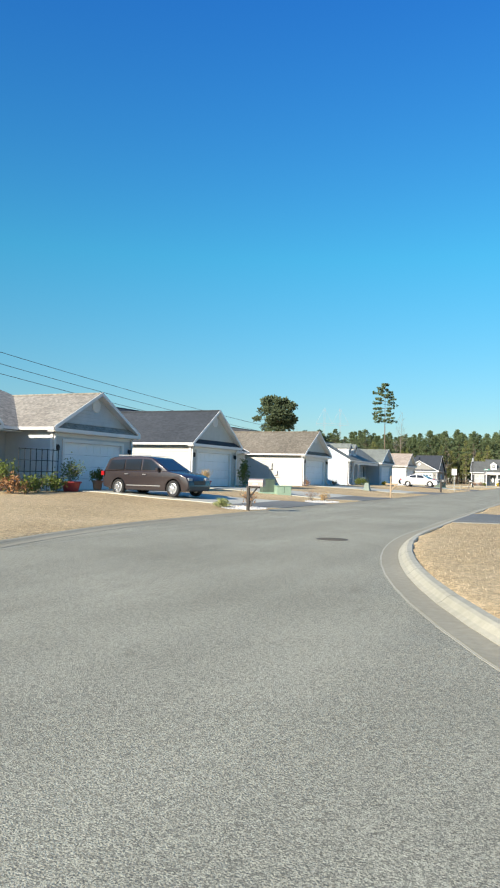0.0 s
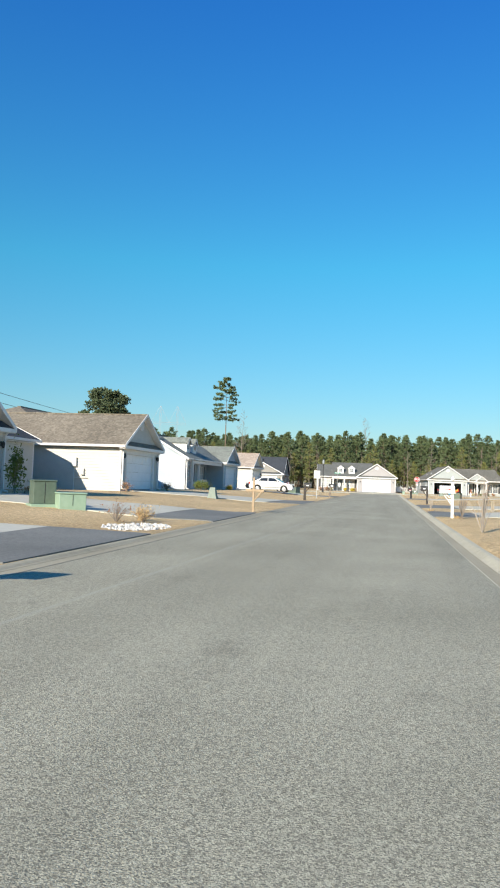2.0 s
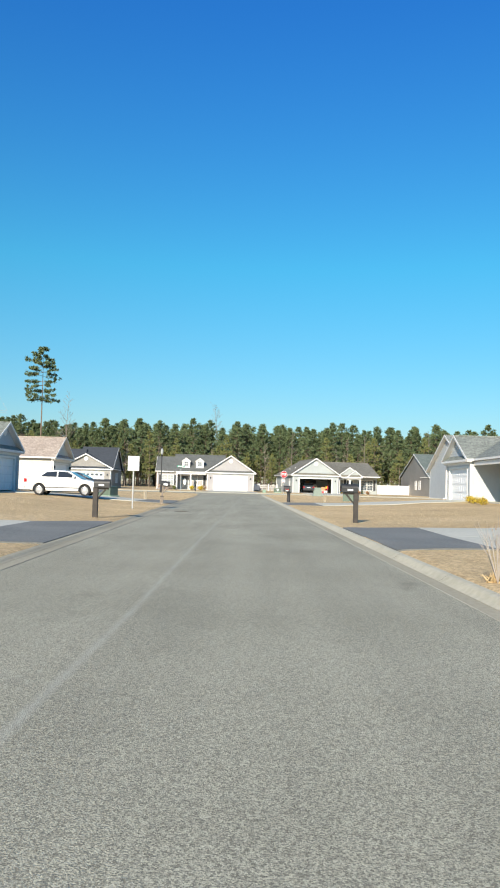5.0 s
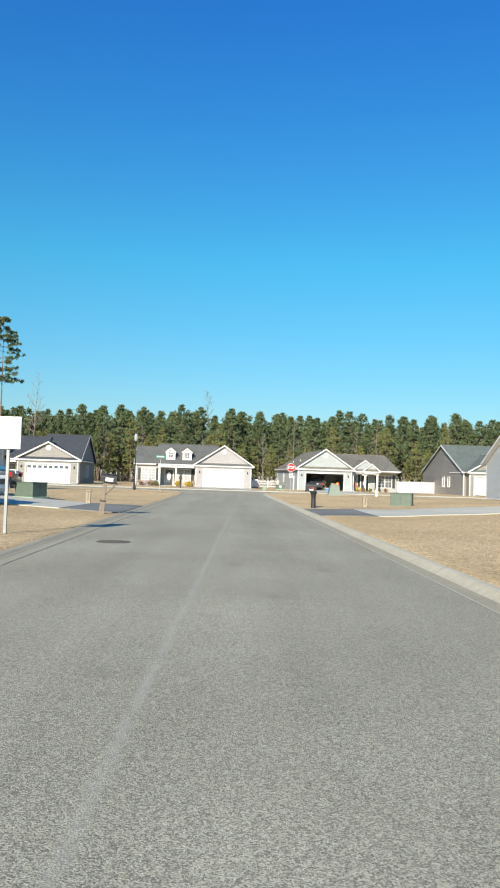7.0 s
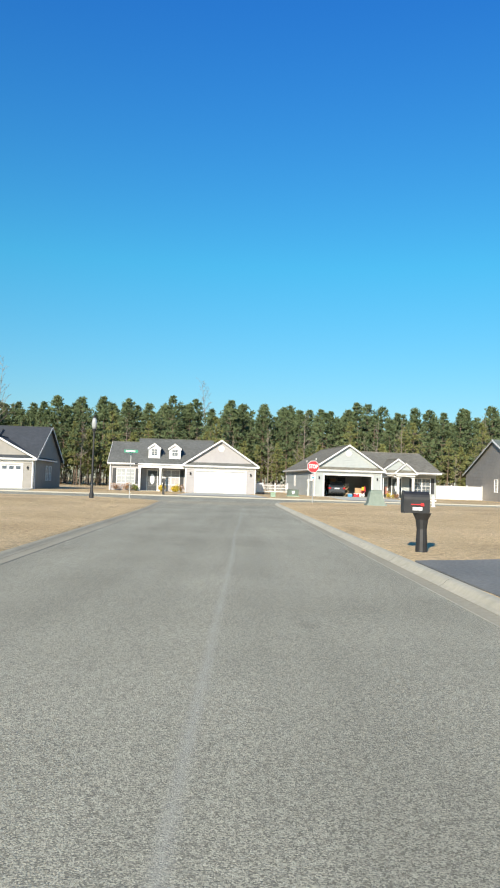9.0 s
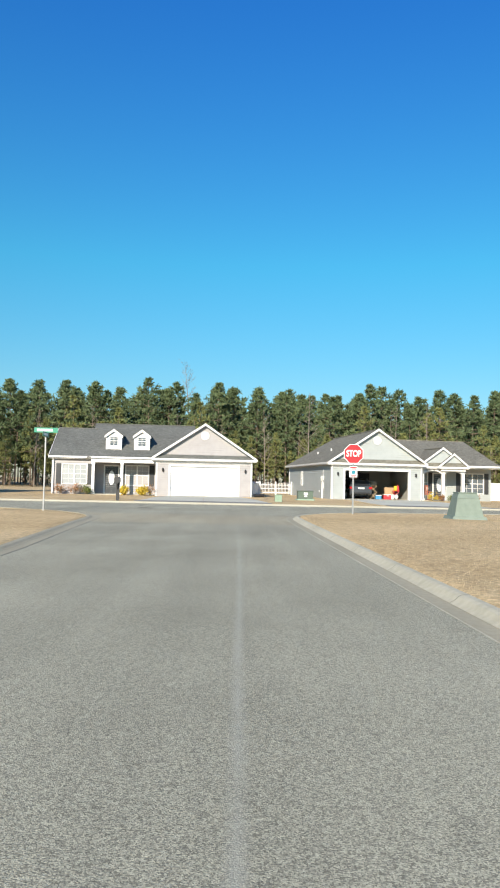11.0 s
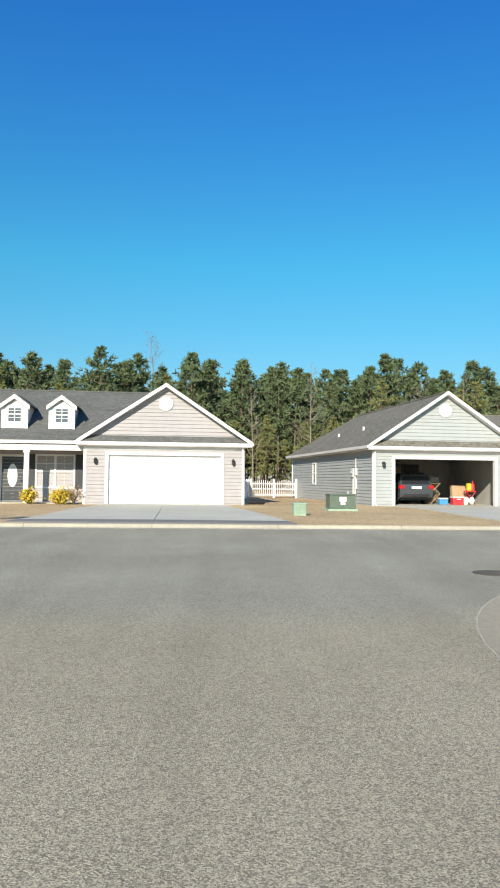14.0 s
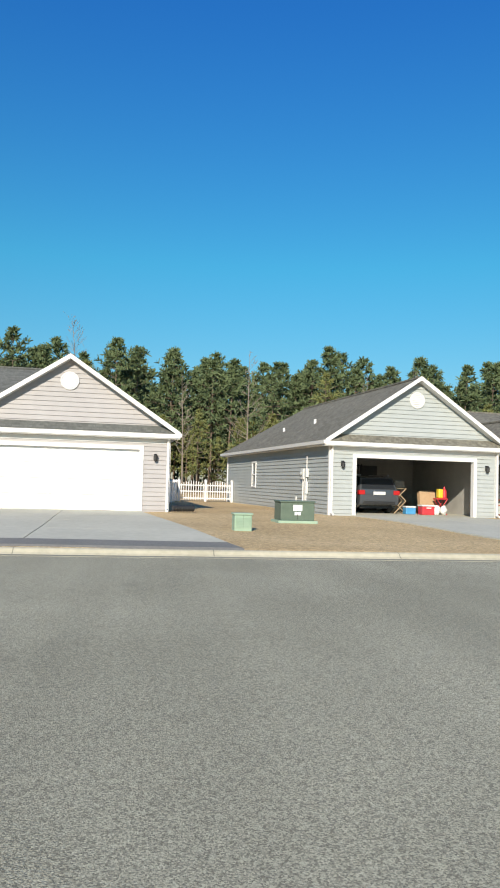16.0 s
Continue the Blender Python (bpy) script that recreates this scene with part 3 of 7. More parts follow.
        if panes:
            for j in range(8):
                a = xc - w / 2 + 0.10 + j * w / 8
                self.add("door_pane", bx(a, y + 0.075, h * 0.78 + 0.04, a + w / 8 - 0.2, y + 0.095, h * 0.94), M["glass"], "dark glass pane", parent=d)

    def coach_lamp(self, x, z=1.85, y=0.0):
        bm = bmesh.new()
        box(bm, x - 0.05, y - 0.05, z - 0.05, x + 0.05, y - 0.02, z + 0.15)
        box(bm, x - 0.02, y - 0.16, z + 0.10, x + 0.02, y - 0.03, z + 0.13)
        lathe(bm, [(0.03, -0.12), (0.07, -0.08), (0.075, 0.06), (0.085, 0.07), (0.02, 0.15)], 8, pose(x, y - 0.13, z))
        self.add("coach_lamp", bm, M["black"], "black lantern wall lamp")

    def window(self, p, q, z0, z1, shutters=True, mull=1, grid=(2, 2), blind=True):
        """A window set on a wall from p to q, p at the left from outside."""
        p, q = Vector((*p, 0)), Vector((*q, 0))
        d = (q - p).normalized()
        n = Vector((d.y, -d.x, 0))
        w = (q - p).length
        fr = Matrix((( d.x, -n.x, 0, p.x), (d.y, -n.y, 0, p.y), (0, 0, 1, 0), (0, 0, 0, 1)))   # x along, -y outward
        win = new("window")
        win.parent = self.top
        bm = bmesh.new()
        t = 0.075
        for a, b, c, e in ((-t, 0, z0 - t, z1 + t), (w, w + t, z0 - t, z1 + t), (0, w, z1, z1 + t), (0, w, z0 - t, z0)):
            box(bm, a, -0.06, c, b, 0.06, e, m=fr)
        for i in range(1, mull):
            box(bm, w * i / mull - 0.05, -0.055, z0, w * i / mull + 0.05, 0.06, z1, m=fr)
        for i in range(mull):
            a, b = w * i / mull, w * (i + 1) / mull
            zm = (z0 + z1) / 2
            box(bm, a, -0.045, zm - 0.03, b, 0.03, zm + 0.03, m=fr)
            for k in range(1, grid[0]):
                x = a + (b - a) * k / grid[0]
                box(bm, x - 0.012, -0.02, z0, x + 0.012, 0.02, z1, m=fr)
            for k in range(1, grid[1] * 2):
                if k == grid[1]:
                    continue
                z = z0 + (z1 - z0) * k / (grid[1] * 2)
                box(bm, a, -0.02, z - 0.012, b, 0.02, z + 0.012, m=fr)
        self.add("window_frame", bm, M["white"], parent=win)
        self.add("pane", bx(0, 0.0, z0, w, 0.012, z1, m=fr), M["glass_blind"] if blind else M["glass"], "window glass with pale blinds behind" if blind else "dark reflecting window glass", parent=win)
        if shutters:
            for a in (-t - 0.38, w + t + 0.02):
                bm = bmesh.new()
                box(bm, a, -0.05, z0 - t, a + 0.36, -0.02, z1 + t, m=fr)
                k = int((z1 - z0) / 0.09)
                for i in range(k):
                    z = z0 + 0.02 + i * (z1 - z0) / k
                    box(bm, a + 0.05, -0.062, z, a + 0.31, -0.045, z + 0.05, m=fr)
                self.add("shutter", bm, M["shutter"], "black louvred shutter")

    def post(self, x, y, z0, z1, w=0.2):
        bm = bmesh.new()
        box(bm, x - w / 2, y - w / 2, z0, x + w / 2, y + w / 2, z1)
        box(bm, x - w * 0.7, y - w * 0.7, z0, x + w * 0.7, y + w * 0.7, z0 + 0.16)
        box(bm, x - w * 0.65, y - w * 0.65, z1 - 0.14, x + w * 0.65, y + w * 0.65, z1)
        self.add("porch_post", bm, self.trim)

    def front_door(self, xc, y, w=0.95, h=2.05, oval=True):
        d = new("front_door")
        d.parent = self.top
        bm = bmesh.new()
        for a, b, c, e in ((-w / 2 - 0.1, -w / 2, 0, h), (w / 2, w / 2 + 0.1, 0, h), (-w / 2 - 0.1, w / 2 + 0.1, h, h + 0.1)):
            box(bm, xc + a, y - 0.06, c, xc + b, y + 0.02, e)
        self.add("door_frame", bm, self.trim, parent=d)
        bm = bmesh.new()
        box(bm, xc - w / 2, y - 0.03, 0.0, xc + w / 2, y + 0.02, h)
        for sx in (-1, 1):
            box(bm, xc + sx * 0.22 - 0.14, y - 0.042, 0.12, xc + sx * 0.22 + 0.14, y - 0.028, 0.5)
        self.add("door_leaf", bm, M["doorpaint"], "dark painted front door", parent=d)
        if oval:
            bm = bmesh.new()
            lathe(bm, [(0.30, 0), (0.30, 0.03), (0.25, 0.035), (0.24, 0.02), (0.01, 0.02)], 28, pose(xc, y - 0.03, 1.2, 90) @ Matrix.Diagonal((0.72, 1.75, 1, 1)))
            self.add("oval_light", bm, M["leaded"], "pale oval leaded glass", parent=d)
        bm = bmesh.new()
        lathe(bm, [(0.012, 0), (0.012, 0.04), (0.035, 0.05), (0.03, 0.085), (0.005, 0.09)], 10, pose(xc + w / 2 - 0.09, y - 0.03, 0.98, 90))
        self.add("door_knob", bm, M["black"], parent=d)

    def dormer(self, xc, yf, zb, w=1.05, wall_h=1.0, rise=0.55, slope=0.6):
        """A small gabled dormer on a front slope."""
        d = new("dormer")
        d.parent = self.top
        zt = zb + wall_h
        yb = yf + (wall_h + rise) / slope + 0.2
        bm = bmesh.new()
        hole = ((w / 2 - 0.27, w / 2 + 0.27, zb + 0.28, zb + 0.94),)
        siding(bm, lambda u, o, z: Vector((xc - w / 2 + u, yf - o, z)), zb - 0.1, zt, lambda z: 0, lambda z: w, hole)
        siding(bm, lambda u, o, z: Vector((xc - w / 2 + u, yf - o, z)), zt, zt + rise * 0.85, lambda z: w / 2 * (z - zt) / rise, lambda z: w - w / 2 * (z - zt) / rise)
        for s in (-1, 1):
            siding(bm, lambda u, o, z: Vector((xc + s * (w / 2 + o), yf + u, z)), zb - 0.1, zt, lambda z: 0.03, lambda z: max(0.06, (z - zb) / slope + 0.3), thick=0.05)
        bmesh.ops.recalc_face_normals(bm, faces=bm.faces)
        self.add("dormer_wall", bm, M["white"] if self.trim is M["white"] else self.side, parent=d)
        ov = 0.14
        zr = zt + rise
        for s in (-1, 1):
            bm = bmesh.new()
            f = [(xc + s * (w / 2 + ov), yf - 0.18, zt - ov * rise / (w / 2) + 0.06), (xc, yf - 0.18, zr + 0.06), (xc, yb, zr + 0.06), (xc + s * (w / 2 + ov), yb - 0.6, zt - ov * rise / (w / 2) + 0.06)]
            prism(bm, f if s < 0 else f[::-1], -0.05)
            bmesh.ops.recalc_face_normals(bm, faces=bm.faces)
            self.add("dormer_roof", bm, self.roof, parent=d, uv=True)
            bm = bmesh.new()
            e = zt - ov * rise / (w / 2)
            prism(bm, [(xc + s * (w / 2 + ov), yf - 0.2, e - 0.12), (xc, yf - 0.2, zr - 0.14), (xc, yf - 0.2, zr + 0.05), (xc + s * (w / 2 + ov), yf - 0.2, e + 0.06)], 0.02)
            bmesh.ops.recalc_face_normals(bm, faces=bm.faces)
            self.add("dormer_rake", bm, M["white"], parent=d)
            box_m = bx(xc + s * (w / 2) - 0.05, yf - 0.04, zb - 0.05, xc + s * (w / 2) + 0.05, yf - 0.005, zt)
            self.add("dormer_corner", box_m, M["white"], parent=d)
        a, b = xc - 0.27, xc + 0.27
        bm = bmesh.new()
        z0, z1 = zb + 0.28, zb + 0.94
        for c in ((a - 0.07, z0 - 0.07, a, z1 + 0.07), (b, z0 - 0.07, b + 0.07, z1 + 0.07), (a, z1, b, z1 + 0.07), (a, z0 - 0.07, b, z0), (a, (z0 + z1) / 2 - 0.025, b, (z0 + z1) / 2 + 0.025), (xc - 0.015, z0, xc + 0.015, z1), (a, z0 + 0.16, b, z0 + 0.18), (a, z1 - 0.18, b, z1 - 0.16)):
            box(bm, c[0], yf - 0.05, c[1], c[2], yf + 0.03, c[3])
        self.add("window_frame", bm, M["white"], parent=d)
        self.add("pane", bx(a, yf - 0.005, z0, b, yf + 0.01, z1), M["glass"], "dark glass pane", parent=d)

    def downspout(self, x, y, z1):
        bm = bmesh.new()
        box(bm, x - 0.04, y - 0.13, 0.05, x + 0.04, y - 0.06, z1 - 0.3)
        tube(bm, (x, y - 0.10, z1 - 0.3), (x, y - 0.32, z1 - 0.08), 0.045, 0.045, 6)
        tube(bm, (x, y - 0.10, 0.08), (x, y - 0.32, 0.03), 0.045, 0.045, 6)
        self.add("downspout", bm, self.trim)


EAVE, RIDGE = 2.72, 5.25


def garage_wing(h, xc, depth, w=6.9, eave=EAVE, ridge=RIDGE, panes=False, door_w=4.88, side_holes=((), ()), is_open=False, lamps=True, door_h=2.13):
    h.gable_wing(xc - w / 2, xc + w / 2, 0.0, depth, eave, ridge, holes=((w / 2 - door_w / 2 - 0.06, w / 2 + door_w / 2 + 0.06, -1, door_h + 0.06),), side_holes=side_holes)
    h.garage_door(xc, door_w, door_h, panes=panes, open_depth=1.0 if is_open else 0.0)
    if lamps:
        for s in (-1, 1):
            h.coach_lamp(xc + s * (door_w / 2 + 0.55))


def dormer_house(name, m, label, side, roof, width=11.6, ridge=5.45, bay=2.9, panes=False, gw=6.9, gridge=RIDGE, dh=(1.04, 0.40)):
    """Garage wing, porch with two dormers over it, and an end bay. The garage's middle is at x = 0; the body runs to -width."""
    h = House(name, m, label, side, roof)
    garage_wing(h, 0.0, 9.0, w=gw, ridge=gridge, panes=panes, door_w=min(4.88, gw - 1.3), lamps=gw > 6)
    x0, xg = -width, -gw / 2
    xb = x0 + bay                # where the porch begins
    slope_y0 = 0.15
    yr = slope_y0 + (ridge - EAVE) / 0.56
    # body behind the porch, and the end bay further forward
    win = (x0 + 1.15, x0 + 1.95)
    h.long_body(xb - 0.30, -0.7, 1.9, slope_y0, 2 * yr, EAVE, ridge, yr, holes=(), ends=(True, True), over=0.02, rakes=False)
    r2 = ridge - 0.45
    yr2 = slope_y0 + (r2 - EAVE) / 0.56
    h.long_body(x0, xb, 0.5, slope_y0, 2 * yr2, EAVE - 0.01, r2, yr2, holes=((win[0] - x0 - 0.45, win[1] - x0 + 0.45, 0.75, 2.1),), ends=(True, False), over=0.25)
    h.wall((xb, 0.5), (xb, 1.9), -0.1, EAVE)
    h.window((win[0] - 0.45, 0.5), (win[1] + 0.45, 0.5), 0.75, 2.1, mull=2)
    h.window((-5.76, 1.9), (-4.14, 1.9), 0.7, 2.1, mull=2)
    h.front_door(xb + 1.32, 1.9)
    h.add("porch_floor", bx(xb, 0.25, -0.12, xg, 1.9, 0.02), M["concrete"])
    h.add("porch_ceiling", bx(xb, 0.3, EAVE - 0.24, xg, 1.9, EAVE - 0.205), M["white"])
    h.add("porch_beam", bx(xb, 0.22, EAVE - 0.42, xg, 0.42, EAVE - 0.2), M["white"])
    for x in (xb + 0.15, xb + 2.2):
        h.post(x, 0.32, 0.0, EAVE - 0.4)
    for x in (xb + 1.48, xb + 3.53):
        yf = 1.2
        h.dormer(x, yf, EAVE + (yf - slope_y0) * 0.56, wall_h=dh[0], rise=dh[1], slope=0.56)
    h.downspout(gw / 2 - 0.03, 0.0, EAVE)
    h.downspout(x0 + 0.05, 0.45, EAVE)
    return h


def long_house(name, m, label, side, roof, depth=15.0, main_w=9.0, ridge2=5.5, main=1, gridge=4.6, side_window=False, eave=EAVE, door_h=2.13):
    """A long garage wing running back, and the main body beside it (main: +1 past the garage, -1 before it)."""
    h = House(name, m, label, side, roof)
    garage_wing(h, 0.0, depth, ridge=gridge, w=5.9, door_w=4.4, eave=eave, door_h=door_h, side_holes=(((depth - 6.9, depth - 6.0, 0.7, 2.1),), ()) if side_window else ((), ()))
    if side_window:
        h.window((-2.95, 6.9), (-2.95, 6.0), 0.7, 2.1, shutters=False, blind=False)
        bm = bmesh.new()
        for y, z, w, hh in ((2.7, 1.2, 0.28, 0.5), (2.2, 0.75, 0.2, 0.35)):
            box(bm, -3.12, y - w / 2, z, -2.97, y + w / 2, z + hh, bevel=0.015)
        tube(bm, (-3.05, 2.7, -0.1), (-3.05, 2.7, 1.25), 0.03, 0.03, 8)
        tube(bm, (-3.05, 2.7, 0.6), (-3.05, 1.9, 0.6), 0.02, 0.02, 8)
        h.add("meter_box", bm, M["curtain"], "pale grey electric meter on the side wall")
    if main > 0:
        h.long_body(2.9, 2.9 + main_w, 3.5, 3.2, depth, eave, ridge2, holes=(), ends=(False, True), over=0.3)
        h.roof_long(-3.3, 2.9, 3.2, depth + 0.3, eave + 0.004, ridge2, (3.2 + depth) / 2, hip0=5.4)
    else:
        h.wall((-2.9 - main_w, 2.6), (-2.9, 2.6), -0.1, eave)
        h.wall((-2.9 - main_w, 14.2), (-2.9 - main_w, 2.6), -0.1, eave)
        h.roof_long(-3.25 - main_w, 3.2, 1.6, 14.6, eave + 0.01, 6.2, hip0=6.2, hip1=6.2)
        h.add("soffit", bx(-3.2 - main_w, 1.65, eave - 0.2, -2.9, 2.62, eave - 0.16), h.trim)
        h.add("gutter", h.gutter((-3.25 - main_w, 1.6), (-3.2, 1.6), eave), h.trim)
        h.window((-7.6, 2.6), (-5.8, 2.6), 0.7, 2.1, mull=2)
        h.front_door(-4.5, 2.6)
        h.add("porch_floor", bx(-8.2, 0.9, -0.12, -3.3, 2.6, 0.02), M["concrete"])
        for x in (-8.1, -5.4):
            h.post(x, 1.05, 0.0, eave - 0.2)
        h.gable_wing(-8.6, -5.6, 0.7, 4.0, eave - 0.05, 4.2, posts_only=True, vent=False, over=0.2, back=False)
    h.downspout(-2.92, 0.0, eave)
    h.downspout(2.92, 0.0, eave)
    return h


def rot(x, y, z, a):
    return pose(x, y, z, 0, 0, a)


TURN = 4.0
h_tan = dormer_house("house", rot(-2.35, -0.35, 0.17, TURN), "tan sided house with charcoal roof, two dormers and white garage door", "side_tan", "roof_grey", width=10.9, bay=2.75)
h_blue = dormer_house("house", rot(-15.2, -63.0, 0.42, 90), "pale blue-grey house with porch, dormers and grey roof", "side_blue", "roof_sage", width=15.0, bay=1.5, ridge=4.85, gw=5.7, gridge=4.5, dh=(0.86, 0.42))
h_one = long_house("house", rot(-12.2, -129.1, 0.36, 90), "pale grey house with tan shingle roof and garage in shade", "side_pale", "roof_tan", main=-1, gridge=4.5)
h_two = long_house("house", rot(-12.36, -116.7, 0.48, 90), "cream sided house with dark shingle roof and garage in shade", "side_cream", "roof_dark", eave=2.54, gridge=4.68, door_h=2.04, ridge2=5.25)
h_three = long_house("house", rot(-12.0, -99.2, 0.55, 90), "cream sided house with brown shingle roof and garage", "side_cream", "roof_brown", side_window=True, eave=2.45, gridge=4.4, door_h=1.98, ridge2=5.0)
h_pink = long_house("house", rot(-16.0, -45.3, 0.4, 90), "cream sided house with rosy tan shingle roof", "side_cream", "roof_pink")
h_l5 = dormer_house("house", rot(-22.35, -7.7, 0.15, TURN), "grey house with dark roof and row of garage door panes", "side_grey", "roof_dark", panes=True, ridge=5.6, gridge=4.75)
h_l5.long_body(-1.5, 3.5, 0.45, 0.2, 13.0, EAVE + 0.01, 6.0, ends=(False, True), over=0.3)
for y in (5.4, 7.0):
    h_l5.window((3.52, y), (3.52, y + 0.8), 0.8, 2.1, shutters=False, blind=False)

# ribbed drain pipe lying at the garage corner
bm = bmesh.new()
for i in range(14):
    a, b = i / 14, (i + 1) / 14
    tube(bm, (3.62 + 0.75 * a, -0.30 + 0.25 * a, 0.14), (3.62 + 0.75 * b, -0.30 + 0.25 * b, 0.14), 0.115 if i % 2 else 0.095, 0.115 if i % 2 else 0.095, 10)
dp = thing("drain_pipe", h_tan.top.matrix_world.copy(), "black ribbed plastic drain pipe at the garage corner", "pipe")
part("pipe", bm, M["black"], dp)

# sage house with the open garage
SAGE_TURN = 7.0
hg = House("house", rot(10.45, 0.85, 0.17, SAGE_TURN), "sage green house with taupe hip roof and open garage", "side_sage", "roof_taupe")
gw, gd = 6.9, 16.4
x0, x1 = -gw / 2, gw / 2
hg.gable_wing(x0, x1, 0.0, 6.0, EAVE, RIDGE, holes=((gw / 2 - 2.5, gw / 2 + 2.5, -1, 2.19),), back=False)
hg.wall((x0, gd), (x0, 6.0), -0.1, EAVE, ((5.55, 6.15, 0.95, 2.1),))
hg.corner(x0, gd - 0.03, -0.1, EAVE)
hg.wall((x1 + 6, gd), (x0, gd), -0.1, EAVE)
hg.roof_pair(x0 - 0.35, x1 + 0.35, 5.9, gd + 0.35, EAVE + 0.005, RIDGE + 0.005, hip1=3.8)
hg.window((x0, gd - 5.55), (x0, gd - 6.15), 0.95, 2.1, shutters=False, grid=(1, 1), blind=False)
hg.garage_door(0.0, open_depth=1.0)
for s in (-1, 1):
    hg.coach_lamp(s * 3.0)
hg.add("gutter", hg.gutter((x0 - 0.35, 6.36), (x0 - 0.35, gd + 0.35), EAVE), hg.trim)
hg.add("soffit", bx(x0 - 0.33, 0.1, EAVE - 0.17, x0 - 0.005, gd + 0.3, EAVE - 0.14), hg.trim)
hg.downspout(x0 + 0.02, 0.0, EAVE)
hg.downspout(x1 - 0.02, 0.0, EAVE)
for y, z in ((5.2, 0.42), (9.0, 0.36)):
    zz = EAVE + (RIDGE - EAVE) * z
    xx = x0 - 0.35 + 3.8 * z
    hg.add("roof_vent", bx(xx - 0.045, y, zz - 0.05, xx + 0.045, y + 0.09, zz + 0.19), M["white"], "white plastic vent pipe")
# garage inside
hg.add("garage_floor", bx(x0 + 0.14, 0.0, -0.1, x1 - 0.14, 6.6, 0.0), M["concrete"])
hg.add("garage_back_wall", bx(x0 + 0.14, 6.6, 0.0, x1 - 0.14, 6.7, 2.6), M["drywall"])
hg.add("garage_ceiling", bx(x0 + 0.14, 0.16, 2.56, x1 - 0.14, 6.6, 2.62), M["drywall"])
hg.add("inner_wall", bx(x1 - 0.2, 0.16, 0.0, x1 - 0.145, 6.6, 2.56), M["drywall"])
hg.add("inner_wall", bx(x0 + 0.145, 0.16, 0.0, x0 + 0.2, 6.6, 2.56), M["drywall"])
hg.add("inner_door", bx(0.55, 6.54, 0.0, 1.4, 6.6, 2.05), M["doorpaint"], "dark house door in the back wall")
# porch side with its double gable
bx0, bx1 = x1, 10.2
hg.long_body(bx0 + 0.02, bx1, 2.6, 0.9, gd - 1.5, EAVE, 5.0, ends=(False, False), holes=((4.3, 6.1, 0.6, 2.1),), over=0.3)
hg.roof_long(bx0 - 2, bx1 + 0.35, 0.85, gd - 1.2, EAVE + 0.006, 5.03, hip1=4.2)
hg.wall((bx1, 2.6), (bx1, gd - 1.5), -0.1, EAVE)
hg.gable_wing(x1 + 0.15, x1 + 3.7, 0.7, 4.0, EAVE - 0.1, 4.05, posts_only=True, vent=False, over=0.2, back=False)
hg.gable_wing(x1 + 1.7, x1 + 3.7, 0.45, 3.0, EAVE - 0.1, 3.6, posts_only=True, vent=False, over=0.2, back=False)
for x in (x1 + 0.35, x1 + 2.0, x1 + 3.6):
    hg.post(x, 0.75, 0.0, EAVE - 0.45, 0.22)
for a, b in ((x1 + 0.35, x1 + 2.0), (x1 + 2.0, x1 + 3.6)):
    bm = bmesh.new()
    n = 12
    for i in range(n):
        u, v = i / n, (i + 1) / n
        za, zb = EAVE - 0.75 + 0.32 * math.sin(math.pi * u), EAVE - 0.75 + 0.32 * math.sin(math.pi * v)
        prism(bm, [(a + (b - a) * u, 0.66, za), (a + (b - a) * v, 0.66, zb), (a + (b - a) * v, 0.66, EAVE - 0.28), (a + (b - a) * u, 0.66, EAVE - 0.28)], 0.16)
    hg.add("porch_arch", bm, M["white"])
hg.add("porch_floor", bx(x1, 0.5, -0.12, x1 + 3.9, 2.6, 0.02), M["concrete"])
hg.front_door(x1 + 2.45, 2.6)
hg.window((x1 + 0.55, 2.6), (x1 + 1.45, 2.6), 0.6, 2.1, shutters=True, blind=False)
hg.window((x1 + 4.3, 2.6), (x1 + 6.1, 2.6), 0.6, 2.1, mull=2, blind=False)
# electric meter, disconnect, conduits and hose tap on the side wall
xw = x0 - 0.03
for nm, y, z, w, hh, dp in (("meter_box", 2.75, 1.30, 0.30, 0.42, 0.13), ("breaker_box", 2.38, 1.38, 0.22, 0.34, 0.11), ("junction_box", 2.42, 0.72, 0.17, 0.48, 0.10), ("cable_box", 3.02, 1.36, 0.18, 0.22, 0.08), ("tap_cover", 3.75, 0.42, 0.13, 0.16, 0.05)):
    hg.add(nm, bx(xw - dp, y - w / 2, z, xw, y + w / 2, z + hh, bevel=0.015), M["curtain"], "pale grey utility box on the siding")
bm = bmesh.new()
lathe(bm, [(0.085, 0), (0.085, 0.05), (0.07, 0.09), (0.01, 0.10)], 16, pose(xw - 0.13, 2.75, 1.52, 0, -90, 0))
hg.add("meter_glass", bm, M["glass_blind"], "round glass meter dial", smooth=True)
for y, z0, z1, rr in ((2.80, -0.1, 1.32, 0.03), (2.42, -0.1, 0.74, 0.025), (2.42, 1.18, 1.40, 0.025), (2.62, -0.1, 1.34, 0.018), (2.38, 1.70, 2.2, 0.02)):
    bm = bmesh.new()
    tube(bm, (xw - 0.05, y, z0), (xw - 0.05, y, z1), rr, rr, 8)
    hg.add("conduit", bm, M["white"])

